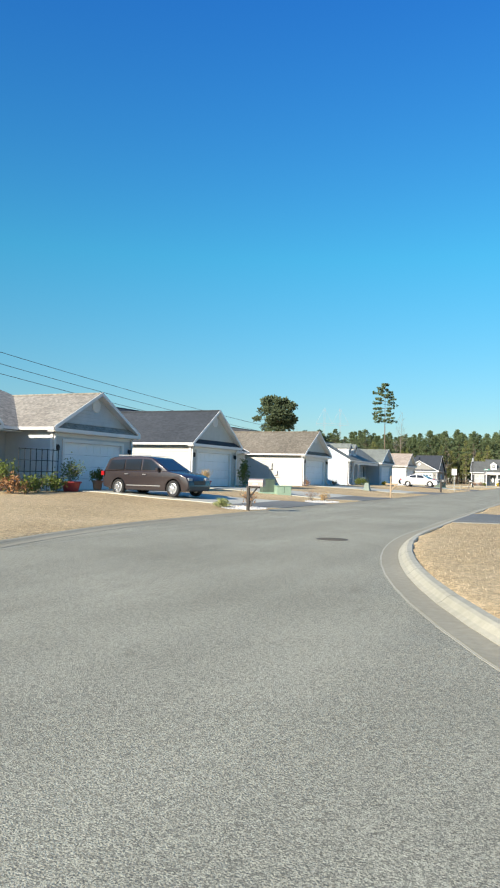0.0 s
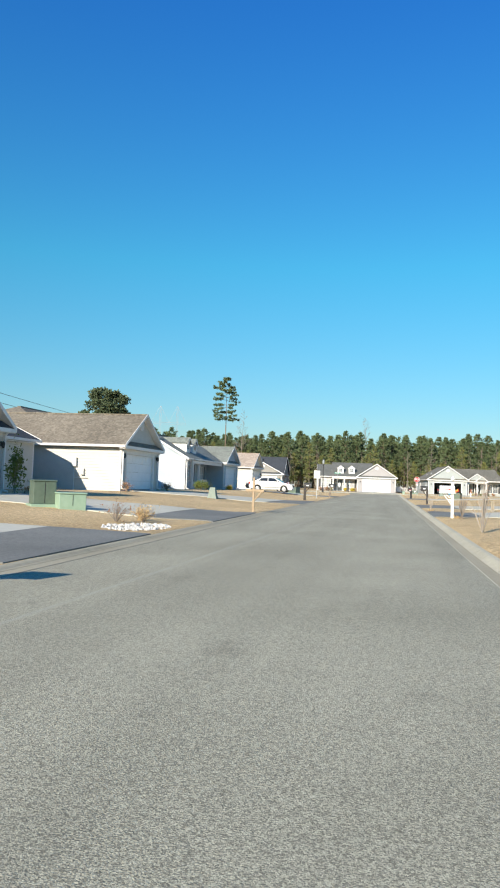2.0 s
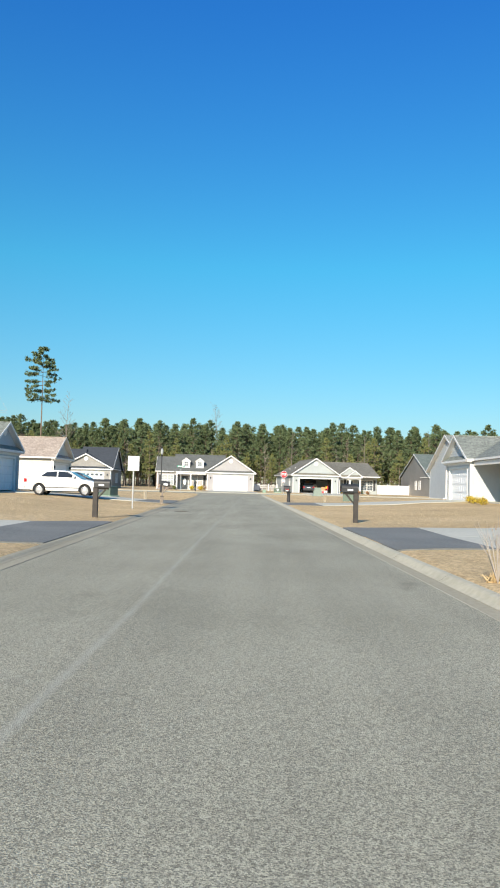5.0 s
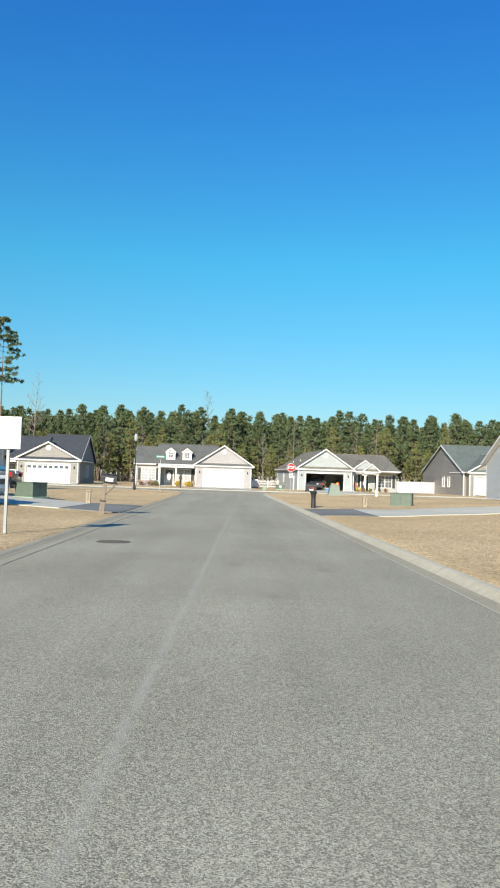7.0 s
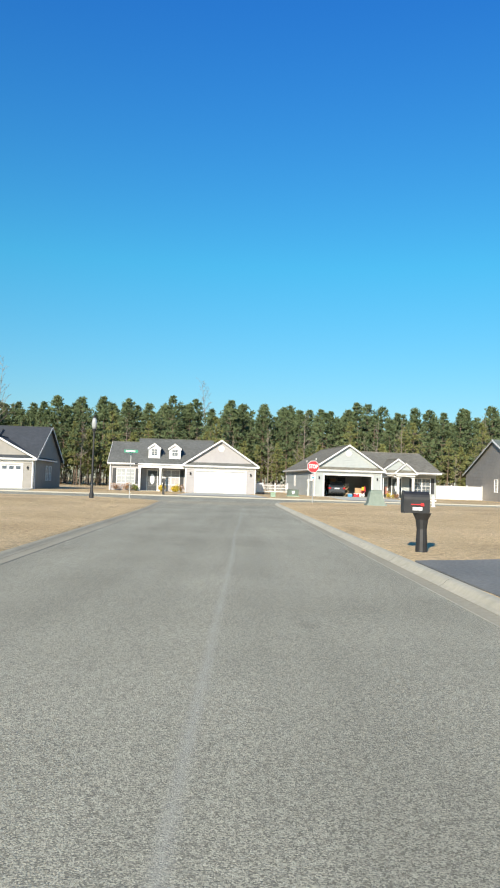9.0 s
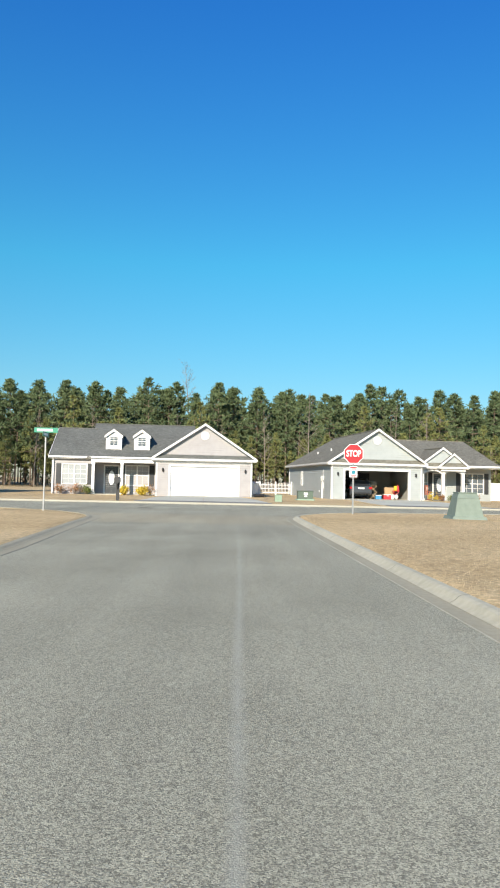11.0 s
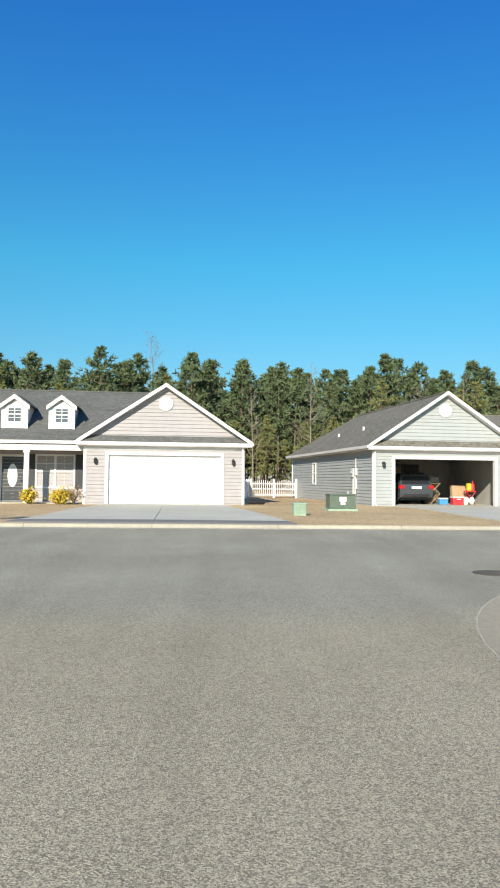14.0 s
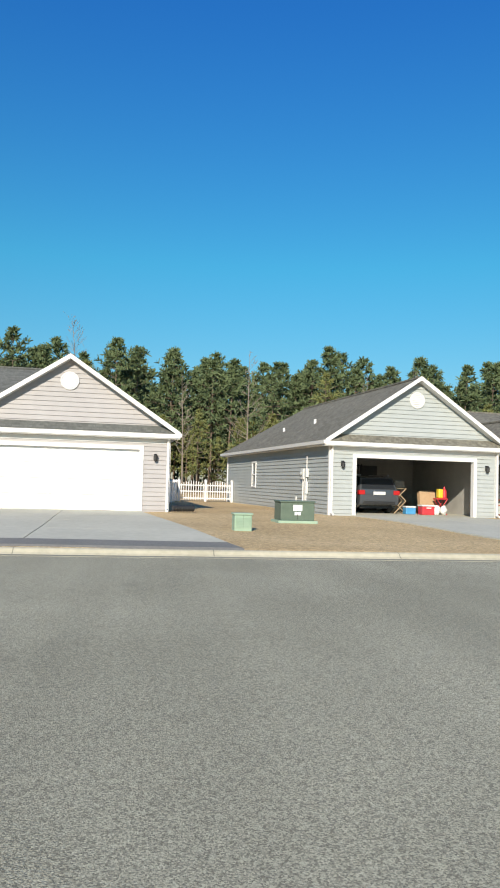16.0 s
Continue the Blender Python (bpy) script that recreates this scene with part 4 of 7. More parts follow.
# grey house beyond the sage one
hr = House("house", rot(31.0, -5.2, 0.25, TURN), "grey sided gable house with dark green-grey roof", "side_grey", "roof_green")
hr.long_body(-4.6, 9.0, 0.6, 0.2, 16.5, EAVE, 6.3, ends=(True, True), over=0.3)
hr.gable_wing(-4.3, 2.6, -0.6, 5.0, EAVE, 4.9, holes=((0.55, 5.55, -1, 2.19),))
hr.garage_door(-1.25, y=-0.6)
for y in (5.4, 7.4):
    hr.window((-4.62, y + 0.75), (-4.62, y), 0.9, 2.1, shutters=False)

# pale green house with its garage at the far end, facing the road
h_right = dormer_house("house", Matrix.Translation((15.15, -61.0, 0.55)) @ pose(0, 0, 0, 0, 0, -90) @ Matrix.Diagonal((-1, 1, 1, 1)), "pale grey-green house with grey-green roof, porch and dormers", "side_pale", "roof_sage", width=15.0, bay=1.5, ridge=4.75, gw=5.7, gridge=4.4, dh=(0.86, 0.42))
# and the next one past it
hb = House("house", rot(18.8, -44.0, 0.5, -90), "pale house with white trim showing its gable end", "side_pale", "roof_sage")
hb.gable_wing(-6.8, 6.8, 0.0, 12.0, 2.5, 5.7, over=0.35, pent=False)

# ---- plants ----


def leaf_mat(name, col, col2, rough=0.75):
    """Foliage: each leaf or tuft takes its own tone between two colours."""
    m = bpy.data.materials.new(name)
    m.use_nodes = True
    nt = m.node_tree
    b = nt.nodes["Principled BSDF"]
    g, mix = nt.nodes.new("ShaderNodeNewGeometry"), nt.nodes.new("ShaderNodeMix")
    tc, no, ad = nt.nodes.new("ShaderNodeTexCoord"), nt.nodes.new("ShaderNodeTexNoise"), nt.nodes.new("ShaderNodeMath")
    mix.data_type = "RGBA"
    ad.operation = "MULTIPLY_ADD"
    no.inputs["Scale"].default_value = 0.25
    nt.links.new(tc.outputs["Object"], no.inputs["Vector"])
    nt.links.new(g.outputs["Random Per Island"], ad.inputs[0])
    ad.inputs[1].default_value = 0.6
    nt.links.new(no.outputs["Fac"], ad.inputs[2])
    sub = nt.nodes.new("ShaderNodeMath")
    sub.operation, sub.use_clamp = "SUBTRACT", True
    sub.inputs[1].default_value = 0.25
    nt.links.new(ad.outputs[0], sub.inputs[0])
    nt.links.new(sub.outputs[0], mix.inputs["Factor"])
    mix.inputs["A"].default_value, mix.inputs["B"].default_value = (*col, 1), (*col2, 1)
    nt.links.new(mix.outputs["Result"], b.inputs["Base Color"])
    b.inputs["Roughness"].default_value = rough
    b.inputs["Specular IOR Level"].default_value = 0.2
    return m


M["needles"] = leaf_mat("pine_needles", (0.050, 0.080, 0.038), (0.155, 0.195, 0.092))
M["needles_young"] = leaf_mat("young_pine_needles", (0.095, 0.112, 0.040), (0.23, 0.24, 0.085))
M["oak_leaf"] = leaf_mat("evergreen_oak_leaves", (0.040, 0.058, 0.032), (0.115, 0.145, 0.075))
M["twig"] = mat("bare_twigs", (0.19, 0.155, 0.125), (0.30, 0.255, 0.21), 0.95, scale=3)
M["yellow_leaf"] = leaf_mat("yellow_shrub_leaves", (0.32, 0.22, 0.02), (0.62, 0.47, 0.06))
M["green_leaf"] = leaf_mat("green_shrub_leaves", (0.06, 0.09, 0.02), (0.19, 0.22, 0.05))
M["sage_leaf"] = leaf_mat("pale_green_leaves", (0.16, 0.19, 0.06), (0.36, 0.38, 0.17))
M["pale_stem"] = mat("pale_bare_stems", (0.34, 0.29, 0.24), (0.46, 0.40, 0.34), 0.9, scale=5)
M["straw"] = leaf_mat("dry_grass_blades", (0.40, 0.28, 0.14), (0.56, 0.41, 0.22))
M["lawn_blade"] = leaf_mat("dormant_lawn_blades", (0.49, 0.355, 0.195), (0.67, 0.515, 0.305))
M["russet_leaf"] = leaf_mat("russet_dry_leaves", (0.20, 0.09, 0.04), (0.40, 0.22, 0.10))


def unit(v):
    return v / np.maximum(np.linalg.norm(v, axis=-1, keepdims=True), 1e-9)


def blades(at, along, length, width, r):
    """Slim quads that start at points and run along ways: verts and faces."""
    side = unit(np.cross(along, r.normal(size=at.shape)))
    a, b = at - side * width[:, None] * 0.5, at + side * width[:, None] * 0.5
    tip = at + along * length[:, None]
    c, d = tip + side * width[:, None] * 0.32, tip - side * width[:, None] * 0.32
    v = np.stack([a, b, c, d], 1).reshape(-1, 3)
    f = np.arange(len(v)).reshape(-1, 4)
    return v, f


def tubes(segs, n=5):
    """Tapered tubes for segments (p, q, r0, r1), without caps."""
    V, F, k = [], [], 0
    for p, q, r0, r1 in segs:
        p, q = np.array(p, float), np.array(q, float)
        d = unit(q - p)
        s = unit(np.cross(d, [0.31, 0.77, 0.55]))
        t = np.cross(d, s)
        for c, r in ((p, r0), (q, r1)):
            for i in range(n):
                a = 2 * math.pi * i / n
                V.append(c + (s * math.cos(a) + t * math.sin(a)) * r)
        F += [(k + i, k + (i + 1) % n, k + n + (i + 1) % n, k + n + i) for i in range(n)]
        k += 2 * n
    return np.array(V), np.array(F)


def raw_mesh(name, v, f, material, smooth=False):
    v, f = np.asarray(v, np.float32), np.asarray(f, np.int32)
    me = bpy.data.meshes.new(name)
    me.vertices.add(len(v))
    me.vertices.foreach_set("co", v.ravel())
    me.loops.add(f.size)
    me.loops.foreach_set("vertex_index", f.ravel())
    me.polygons.add(len(f))
    me.polygons.foreach_set("loop_start", np.arange(0, f.size, f.shape[1], dtype=np.int32))
    me.polygons.foreach_set("use_smooth", np.full(len(f), smooth))
    me.update(calc_edges=True)
    me.validate()
    me.materials.append(material)
    return me


def merge(pieces):
    V, F, k = [], [], 0
    for v, f in pieces:
        V.append(v)
        F.append(f + k)
        k += len(v)
    return np.concatenate(V), np.concatenate(F)


def pine(r, height, crown_from=0.45, spread=2.6, whorls=15, per=5, tufts=6, blade=0.44, lean=0.03, dense=7, flat=0.35, bare_to=0.3, width=0.30, cone=True):
    """A pine: trunk with limbs, and needle tufts along every limb."""
    segs, at, way = [], [], []
    bend = r.normal(size=2) * lean * height
    trunk = lambda t: np.array([bend[0] * t * t, bend[1] * t * t, height * t])
    rad = 0.0095 * height
    ts = np.linspace(0, 1, 8)
    for a, b in zip(ts, ts[1:]):
        segs.append((trunk(a), trunk(b), rad * (1.05 - a), rad * (1.05 - b) + 0.01))
    for w in range(whorls):
        t = crown_from + (0.985 - crown_from) * (w + r.uniform(-0.3, 0.3)) / (whorls - 1)
        t = min(max(t, crown_from), 0.99)
        k = (t - crown_from) / (1 - crown_from)
        reach = spread * (min(1.0, 0.45 + 1.9 * k) * 1.25 * (1.02 - k) ** 0.75 if cone else math.sin(math.pi * (0.22 + 0.75 * k)) ** 0.95) * r.uniform(0.75, 1.15)
        a0 = r.uniform(0, 6.28)
        for j in range(per):
            if r.random() < 0.12:
                continue
            a = a0 + 6.28 * j / per + r.uniform(-0.35, 0.35)
            L = reach * r.uniform(0.65, 1.15)
            rise = -0.10 + (0.8 if cone else 0.3) * k * k + r.uniform(-0.15, 0.25)
            d = unit(np.array([math.cos(a), math.sin(a), rise]))
            p = trunk(t)
            q = p + d * L
            segs.append((p, q, 0.012 + 0.012 * L, 0.008))
            for i in range(tufts):
                u = (i + 0.7) / tufts
                if u < bare_to:
                    continue
                c = p + d * L * u + r.normal(size=3) * (0.10 if cone else np.array([0.13, 0.13, 0.035])) * L * u
                for _ in range(dense):
                    at.append(c)
                    way.append(unit(d * 0.55 + np.array([0, 0, flat]) + r.normal(size=3) * 0.8))
    at, way = np.array(at), np.array(way)
    n = len(at)
    return tubes(segs, 4), blades(at, way, r.uniform(0.7, 1.3, n) * blade, r.uniform(0.7, 1.3, n) * blade * width, r)


def bare_tree(r, height, depth=4, spread=0.55, first=0.4):
    """A leafless tree that forks again and again."""
    segs = []

    def grow(p, d, L, rad, k):
        q = p + d * L
        segs.append((p, q, rad, rad * 0.72))
        if k == 0:
            return
        for _ in range(3 if k > 1 else 4):
            e = unit(d + r.normal(size=3) * spread + np.array([0, 0, 0.3]))
            grow(p + d * L * r.uniform(0.55, 1.0), e, L * r.uniform(0.55, 0.8), rad * 0.5, k - 1)

    grow(np.zeros(3), unit(np.array([0.03, 0.02, 1.0])), height * first, 0.0075 * height, depth)
    return tubes(segs, 4)


def leader_tree(r, height, limbs=26, reach=0.22, low=0.3):
    """A slim leafless tree with one straight leader, rising side limbs and twigs."""
    segs = []
    bend = r.normal(size=2) * 0.02 * height
    at = lambda t: np.array([bend[0] * t * t, bend[1] * t * t, height * t])
    rad = lambda t: 0.0075 * height * (1.02 - t) + 0.008
    ts = np.linspace(0, 1, 7)
    for a, b in zip(ts, ts[1:]):
        segs.append((at(a), at(b), rad(a), rad(b)))
    for i in range(limbs):
        t = low + (0.97 - low) * (i + r.uniform(0, 1)) / limbs
        a, L = r.uniform(0, 6.28), height * reach * (1.15 - t) * r.uniform(0.6, 1.2)
        d = unit(np.array([math.cos(a), math.sin(a), r.uniform(0.4, 1.1)]))
        p = at(t)
        m = p + d * L * 0.55
        q = m + unit(d + [0, 0, 0.35]) * L * 0.55
        segs += [(p, m, rad(t) * 0.45, rad(t) * 0.3), (m, q, rad(t) * 0.3, 0.008)]
        for _ in range(5):
            u = r.uniform(0.25, 1.0)
            c = p + (q - p) * u
            e = c + unit(d + r.normal(size=3) * 0.6 + [0, 0, 0.3]) * L * r.uniform(0.2, 0.42)
            segs.append((c, e, 0.018, 0.008))
    return tubes(segs, 4)


def moved(vf, x, y, z, s=1.0, a=0.0):
    v, f = vf
    c, sn = math.cos(a), math.sin(a)
    R = np.array([[c, sn, 0], [-sn, c, 0], [0, 0, 1]])
    return v @ R * s + np.array([x, y, z]), f


# the pine wood behind the houses
r = np.random.default_rng(11)
kinds = [pine(r, h, cf, sp, 14, 5, 7, 0.44, 0.025, 8, width=0.25) for h, cf, sp in ((13.0, 0.34, 2.8), (13.4, 0.38, 3.0), (12.6, 0.30, 2.7), (13.3, 0.42, 3.2), (12.3, 0.30, 2.6), (13.7, 0.36, 2.8))]
back = [pine(r, h, 0.30, sp, 9, 4, 4, 1.0, 0.03, 4) for h, sp in ((12.4, 2.8), (13.8, 2.9))]
young = [pine(r, h, 0.26, sp, 13, 5, 6, 0.33, 0.03, 8, width=0.24) for h, sp in ((9.5, 1.9), (8.0, 1.7), (11, 2.1))]
bare = [leader_tree(r, h) for h in (12, 13.5, 10.5)]
wood_t, wood_n, wood_y, wood_b = [], [], [], []
for row, (yy, gap) in enumerate(((43, 2.3), (47, 2.4), (52, 2.7), (59, 3.4))):
    x = -72.0 + row * 1.1
    while x < 70:
        t, n = kinds[r.integers(len(kinds))]
        px, py, s, a = x + r.uniform(-1.2, 1.2), yy + r.uniform(-2, 2) , r.uniform(0.90, 1.06), r.uniform(0, 6.28)
        wood_t.append(moved(t, px, py, 0.2, s, a))
        wood_n.append(moved(n, px, py, 0.2, s, a))
        x += gap * r.uniform(0.75, 1.25)
for yy in (67, 76, 87):
    x = -80.0
    while x < 76:
        t, n = back[r.integers(2)]
        px, s, a = x + r.uniform(-1, 1), r.uniform(0.8, 1.02), r.uniform(0, 6.28)
        wood_t.append(moved(t, px, yy, 0.2, s, a))
        wood_n.append(moved(n, px, yy, 0.2, s, a))
        x += r.uniform(2.4, 3.8)
x = -80.0
while x < 80:
    t, n = back[r.integers(2)]
    s, a, py = r.uniform(0.24, 0.36), r.uniform(0, 6.28), r.uniform(90, 97)
    wood_n.append(moved(n, x, py, -1.1, s, a))
    x += r.uniform(0.8, 1.6)
for y0, y1, g0, g1, k0, k1 in ((33, 38, 2.2, 5.0, 0.65, 1.05), (39, 43, 1.6, 3.4, 0.5, 0.95), (50, 57, 1.4, 3.0, 0.6, 1.05), (61, 71, 1.4, 3.0, 0.6, 1.05)):
  x = -70.0
  while x < 66:
    t, n = young[r.integers(len(young))]
    s, a, py = r.uniform(k0, k1), r.uniform(0, 6.28), r.uniform(y0, y1)
    wood_t.append(moved(t, x, py, 0.2, s, a))
    wood_y.append(moved(n, x, py, 0.2, s, a))
    x += r.uniform(g0, g1)
x = -66.0
while x < 66:
    s, a, py = r.uniform(0.55, 0.95), r.uniform(0, 6.28), r.uniform(31, 46)
    wood_b.append(moved(bare[r.integers(3)], x, py, 0.2, s, a))
    x += r.uniform(3.5, 9.0) if x < 10 else r.uniform(2.2, 5.5)
wood = thing("pine_wood", Matrix.Identity(4), "dense wood of tall dark green pines with bare trunks below", "woods", kind="stuff")
for nm, bits, mt in (("trunks", wood_t, "bark"), ("needles", wood_n, "needles"), ("young_needles", wood_y, "needles_young"), ("bare_branches", wood_b, "twig")):
    v, f = merge(bits)
    ob = new(nm, raw_mesh(nm, v, f, M[mt]))
    ob.parent = wood
    tagged(ob, kind="stuff")


def tree(name, x, y, label, trunk, crown, leaf):
    z = gz(x, y)
    top = thing(name, Matrix.Translation((x, y, z - 0.05)), label, "tree")
    if trunk is not None:
        o = new("trunk", raw_mesh("trunk", *trunk, M["bark"] if leaf != "twig" else M["twig"], True))
        o.parent = top
    if crown is not None:
        o = new("crown", raw_mesh("crown", *crown, M[leaf]))
        o.parent = top
    return top


r = np.random.default_rng(5)
t, n = pine(r, 22.6, 0.62, 3.5, 12, 4, 13, 0.34, 0.005, 22, 0.12, 0.36, cone=False)
tree("pine_tree", -33.9, 9.8, "tall slender pine with a sparse layered crown", t, n, "needles")
tree("bare_tree", -35.2, 30.3, "bare leafless tree beside the tall pine", leader_tree(r, 17.9, 34, 0.24, 0.42), None, "twig")


def evergreen(r, height, rx, rz, clumps=60):
    """A tall trunk whose limbs end in rounded clumps of foliage, with gaps between them."""
    segs, at, way = [], [], []
    zc = height - rz
    ts = np.linspace(0, 1, 6)
    for a, b in zip(ts, ts[1:]):
        segs.append(((0.3 * a, 0, zc * 1.1 * a), (0.3 * b, 0, zc * 1.1 * b), 0.36 * (1.1 - a), 0.36 * (1.1 - b)))
    for i in range(clumps):
        d = unit(r.normal(size=3))
        c = np.array([d[0] * rx, d[1] * rx, d[2] * rz]) * r.uniform(0.55, 0.92) + np.array([0, 0, zc])
        segs.append(((0.2, 0, zc * r.uniform(0.75, 1.0)), c, 0.11, 0.03))
        R = r.uniform(0.9, 1.7)
        k = int(150 * R)
        o = unit(r.normal(size=(k, 3))) * r.uniform(0.4, 1.0, (k, 1)) * R * np.array([1.15, 1.15, 0.75])
        at.append(c + o)
        way.append(unit(o + r.normal(size=(k, 3)) * 0.8 + [0, 0, 0.3]))
    at, way = np.concatenate(at), np.concatenate(way)
    k = len(at)
    return tubes(segs, 6), blades(at, way, r.uniform(0.35, 0.7, k), r.uniform(0.2, 0.4, k), r)


tree("bare_tree", -7.1, 57.4, "tall leafless tree rising above the pine wood", leader_tree(r, 19.2, 48, 0.27, 0.4), None, "twig")
t, n = evergreen(r, 22.6, 6.2, 5.2, 48)
tree("evergreen_tree", -68.4, 27.7, "large round-crowned dark evergreen tree", t, n, "oak_leaf")
for x, y, h in ((-44.2, -70, 9.5), (-46.5, -64, 8.5), (-42.3, -60, 10), (-47, -50, 11), (-50, -45, 10), (-58, 8, 14), (-72, 14, 13), (-52, 34, 12), (-78, -6, 12), (-63, 42, 13), (-86, 6, 11), (-56, -20, 10), (-47, 22, 11)):
    tree("bare_tree", x, y, "leafless winter tree behind the houses", bare_tree(r, h, 4, 0.6, 0.36), None, "twig")

# lattice towers of a power line, far off
M["galv"] = mat("galvanised_steel", (0.30, 0.32, 0.34), (0.38, 0.40, 0.42), 0.6, 0.4, scale=2)
M["wire"] = mat("dark_cable", (0.05, 0.055, 0.065), None, 0.6)


def pylon(x, y, a):
    top = thing("transmission_tower", Matrix.Translation((x, y, 0.3)) @ pose(0, 0, 0, 0, 0, a) @ Matrix.Diagonal((0.57, 0.57, 0.84, 1)), "pale grey steel transmission tower of a power line", "tower")
    for s in (-1, 1):
        bm = bmesh.new()
        for i in range(9):
            z0, z1 = i * 3.4, (i + 1) * 3.4
            for a, b in ((-0.5, 0.5), (0.5, -0.5)):
                tube(bm, (s * 5 + a, 0, z0), (s * 5 + b, 0, z1), 0.05, 0.05, 4)
                tube(bm, (s * 5 + a, 0, z0), (s * 5 + a, 0, z1), 0.065, 0.065, 4)
        part("mast", bm, M["galv"], top)
        bm = bmesh.new()
        tube(bm, (s * 5, 0, 30.6), (s * 10.5, 0, 24.0), 0.065, 0.065, 4)
        tube(bm, (s * 5, 0, 30.6), (0, 0, 24.0), 0.065, 0.065, 4)
        part("brace", bm, M["galv"], top)
    bm = bmesh.new()
    for z in (24.0, 23.3):
        tube(bm, (-10.5, 0, z), (10.5, 0, z), 0.065, 0.065, 4)
    part("crossarm", bm, M["galv"], top)


pylon(-76.6, 101.0, 20)


def cable(name, p, q, sag, rad, label):
    p, q = Vector(p), Vector(q)
    bm = bmesh.new()
    pts = [p.lerp(q, i / 24) - Vector((0, 0, sag * 4 * (i / 24) * (1 - i / 24))) for i in range(25)]
    for a, b in zip(pts, pts[1:]):
        tube(bm, a, b, rad, rad, 5, False)
    tagged(part(name, bm, M["wire"]), label, "cable")


for dz, dx in ((0.9, 0), (-0.4, 0.5), (-1.5, 1.0)):
    cable("power_cable", (-45 + dx, -150, 15.6 + dz), (-47 + dx, 60, 10 + dz), 3.0, 0.03, "dark overhead power cable strung behind the houses")


def shrub(name, x, y, rx, rz, label, leaf, n=700, size=0.07, twigs=14, z=None, stems="twig", seed=1, thick=1.0):
    """Stems from one root and leaves near their ends."""
    r = np.random.default_rng(seed + int(abs(x * 31 + y * 17)))
    z = gz(x, y) if z is None else z
    top = thing(name, Matrix.Translation((x, y, z)), label, "shrub")
    segs, ends = [], []
    for _ in range(twigs):
        a, q = r.uniform(0, 6.28), r.uniform(0.2, 1.0)
        e = np.array([math.cos(a) * rx * q, math.sin(a) * rx * q, rz * r.uniform(0.55, 1.0) * (1.1 - 0.35 * q)])
        m = e * 0.5 + np.array([0, 0, 0.1 * rz])
        segs += [((0, 0, 0), m, 0.012 * thick, 0.009 * thick), (m, e, 0.009 * thick, 0.004 * thick)]
        ends += [m, e, e * 0.8 + m * 0.2]
        for _ in range(2):
            b = e + r.normal(size=3) * 0.2 * rx
            segs.append((m, b, 0.006 * thick, 0.003 * thick))
            ends.append(b)
    o = new("branchwork", raw_mesh("branchwork", *tubes(segs, 4), M[stems]))
    o.parent = top
    if n:
        ends = np.array(ends)
        c = ends[r.integers(len(ends), size=n)] + r.normal(size=(n, 3)) * np.array([rx, rx, rz]) * 0.17
        c[:, 2] = np.abs(c[:, 2])
        o = new("foliage", raw_mesh("foliage", *blades(c, unit(r.normal(size=(n, 3)) + [0, 0, 0.3]), r.uniform(0.7, 1.4, n) * size, r.uniform(0.5, 0.9, n) * size, r), M[leaf]))
        o.parent = top
    return top


# ---- driveways ----


def edge_x(line, y):
    """Where a road edge lies at a given y on its straight length."""
    pts = [p for p in line if -141 < p[1] < -33]
    return float(np.interp(y, [p[1] for p in pts], [p[0] for p in pts]))


def driveway(label, road, house, apron=2.5, skin="apron"):
    """road: the two ends (x, y) on the road's edge; house: the two ends at the garage. Slabs with open joints between them."""
    top = thing("driveway", Matrix.Identity(4), label, "driveway", kind="structure")
    a0, a1, b0, b1 = (Vector(p) for p in (*road, *house))
    L = ((b0 + b1) / 2 - (a0 + a1) / 2).length

    def at(u, w):
        return a0.lerp(b0, u).lerp(a1.lerp(b1, u), w)

    def slab(name, u0, u1, w0, w1, material, n):
        pts = [at(u0 + (u1 - u0) * i / n, w) for i in range(n + 1) for w in (w0, (w0 + w1) / 2, w1)]
        P = [(p.x, p.y) for p in pts]
        z = np.where(off_road(P) < 0.36, 0.108 if pts[0].x > 0.5 else 0.055, lie(P) + 0.03)
        bm = bmesh.new()
        vs = [(bm.verts.new((p.x, p.y, h)), bm.verts.new((p.x, p.y, h - 0.16))) for p, h in zip(pts, z)]
        rows = [vs[3 * i: 3 * i + 3] for i in range(n + 1)]
        for r0, r1 in zip(rows, rows[1:]):
            for k in range(2):
                bm.faces.new((r0[k][0], r0[k + 1][0], r1[k + 1][0], r1[k][0]))
            bm.faces.new((r0[0][0], r1[0][0], r1[0][1], r0[0][1]))
            bm.faces.new((r0[2][0], r0[2][1], r1[2][1], r1[2][0]))
        for rr in (rows[0], rows[-1]):
            for k in range(2):
                bm.faces.new((rr[k][0], rr[k][1], rr[k + 1][1], rr[k + 1][0]))
        bmesh.ops.recalc_face_normals(bm, faces=bm.faces)
        part(name, bm, material, top)

    ua, g = apron / L, 0.012 / L
    gw = 0.012 / (a1 - a0).length
    slab("apron", 0.245 / L, ua - g, 0, 1, M[skin], 8)
    k = max(1, round((L - apron) / 3.4))
    for i in range(k):
        u0, u1 = ua + (1 - ua) * i / k, ua + (1 - ua) * (i + 1) / k
        for w0, w1 in ((0, 0.5 - gw), (0.5 + gw, 1)):
            slab("slab", u0, u1 - g, w0, w1, M["concrete"], 4)
    return top


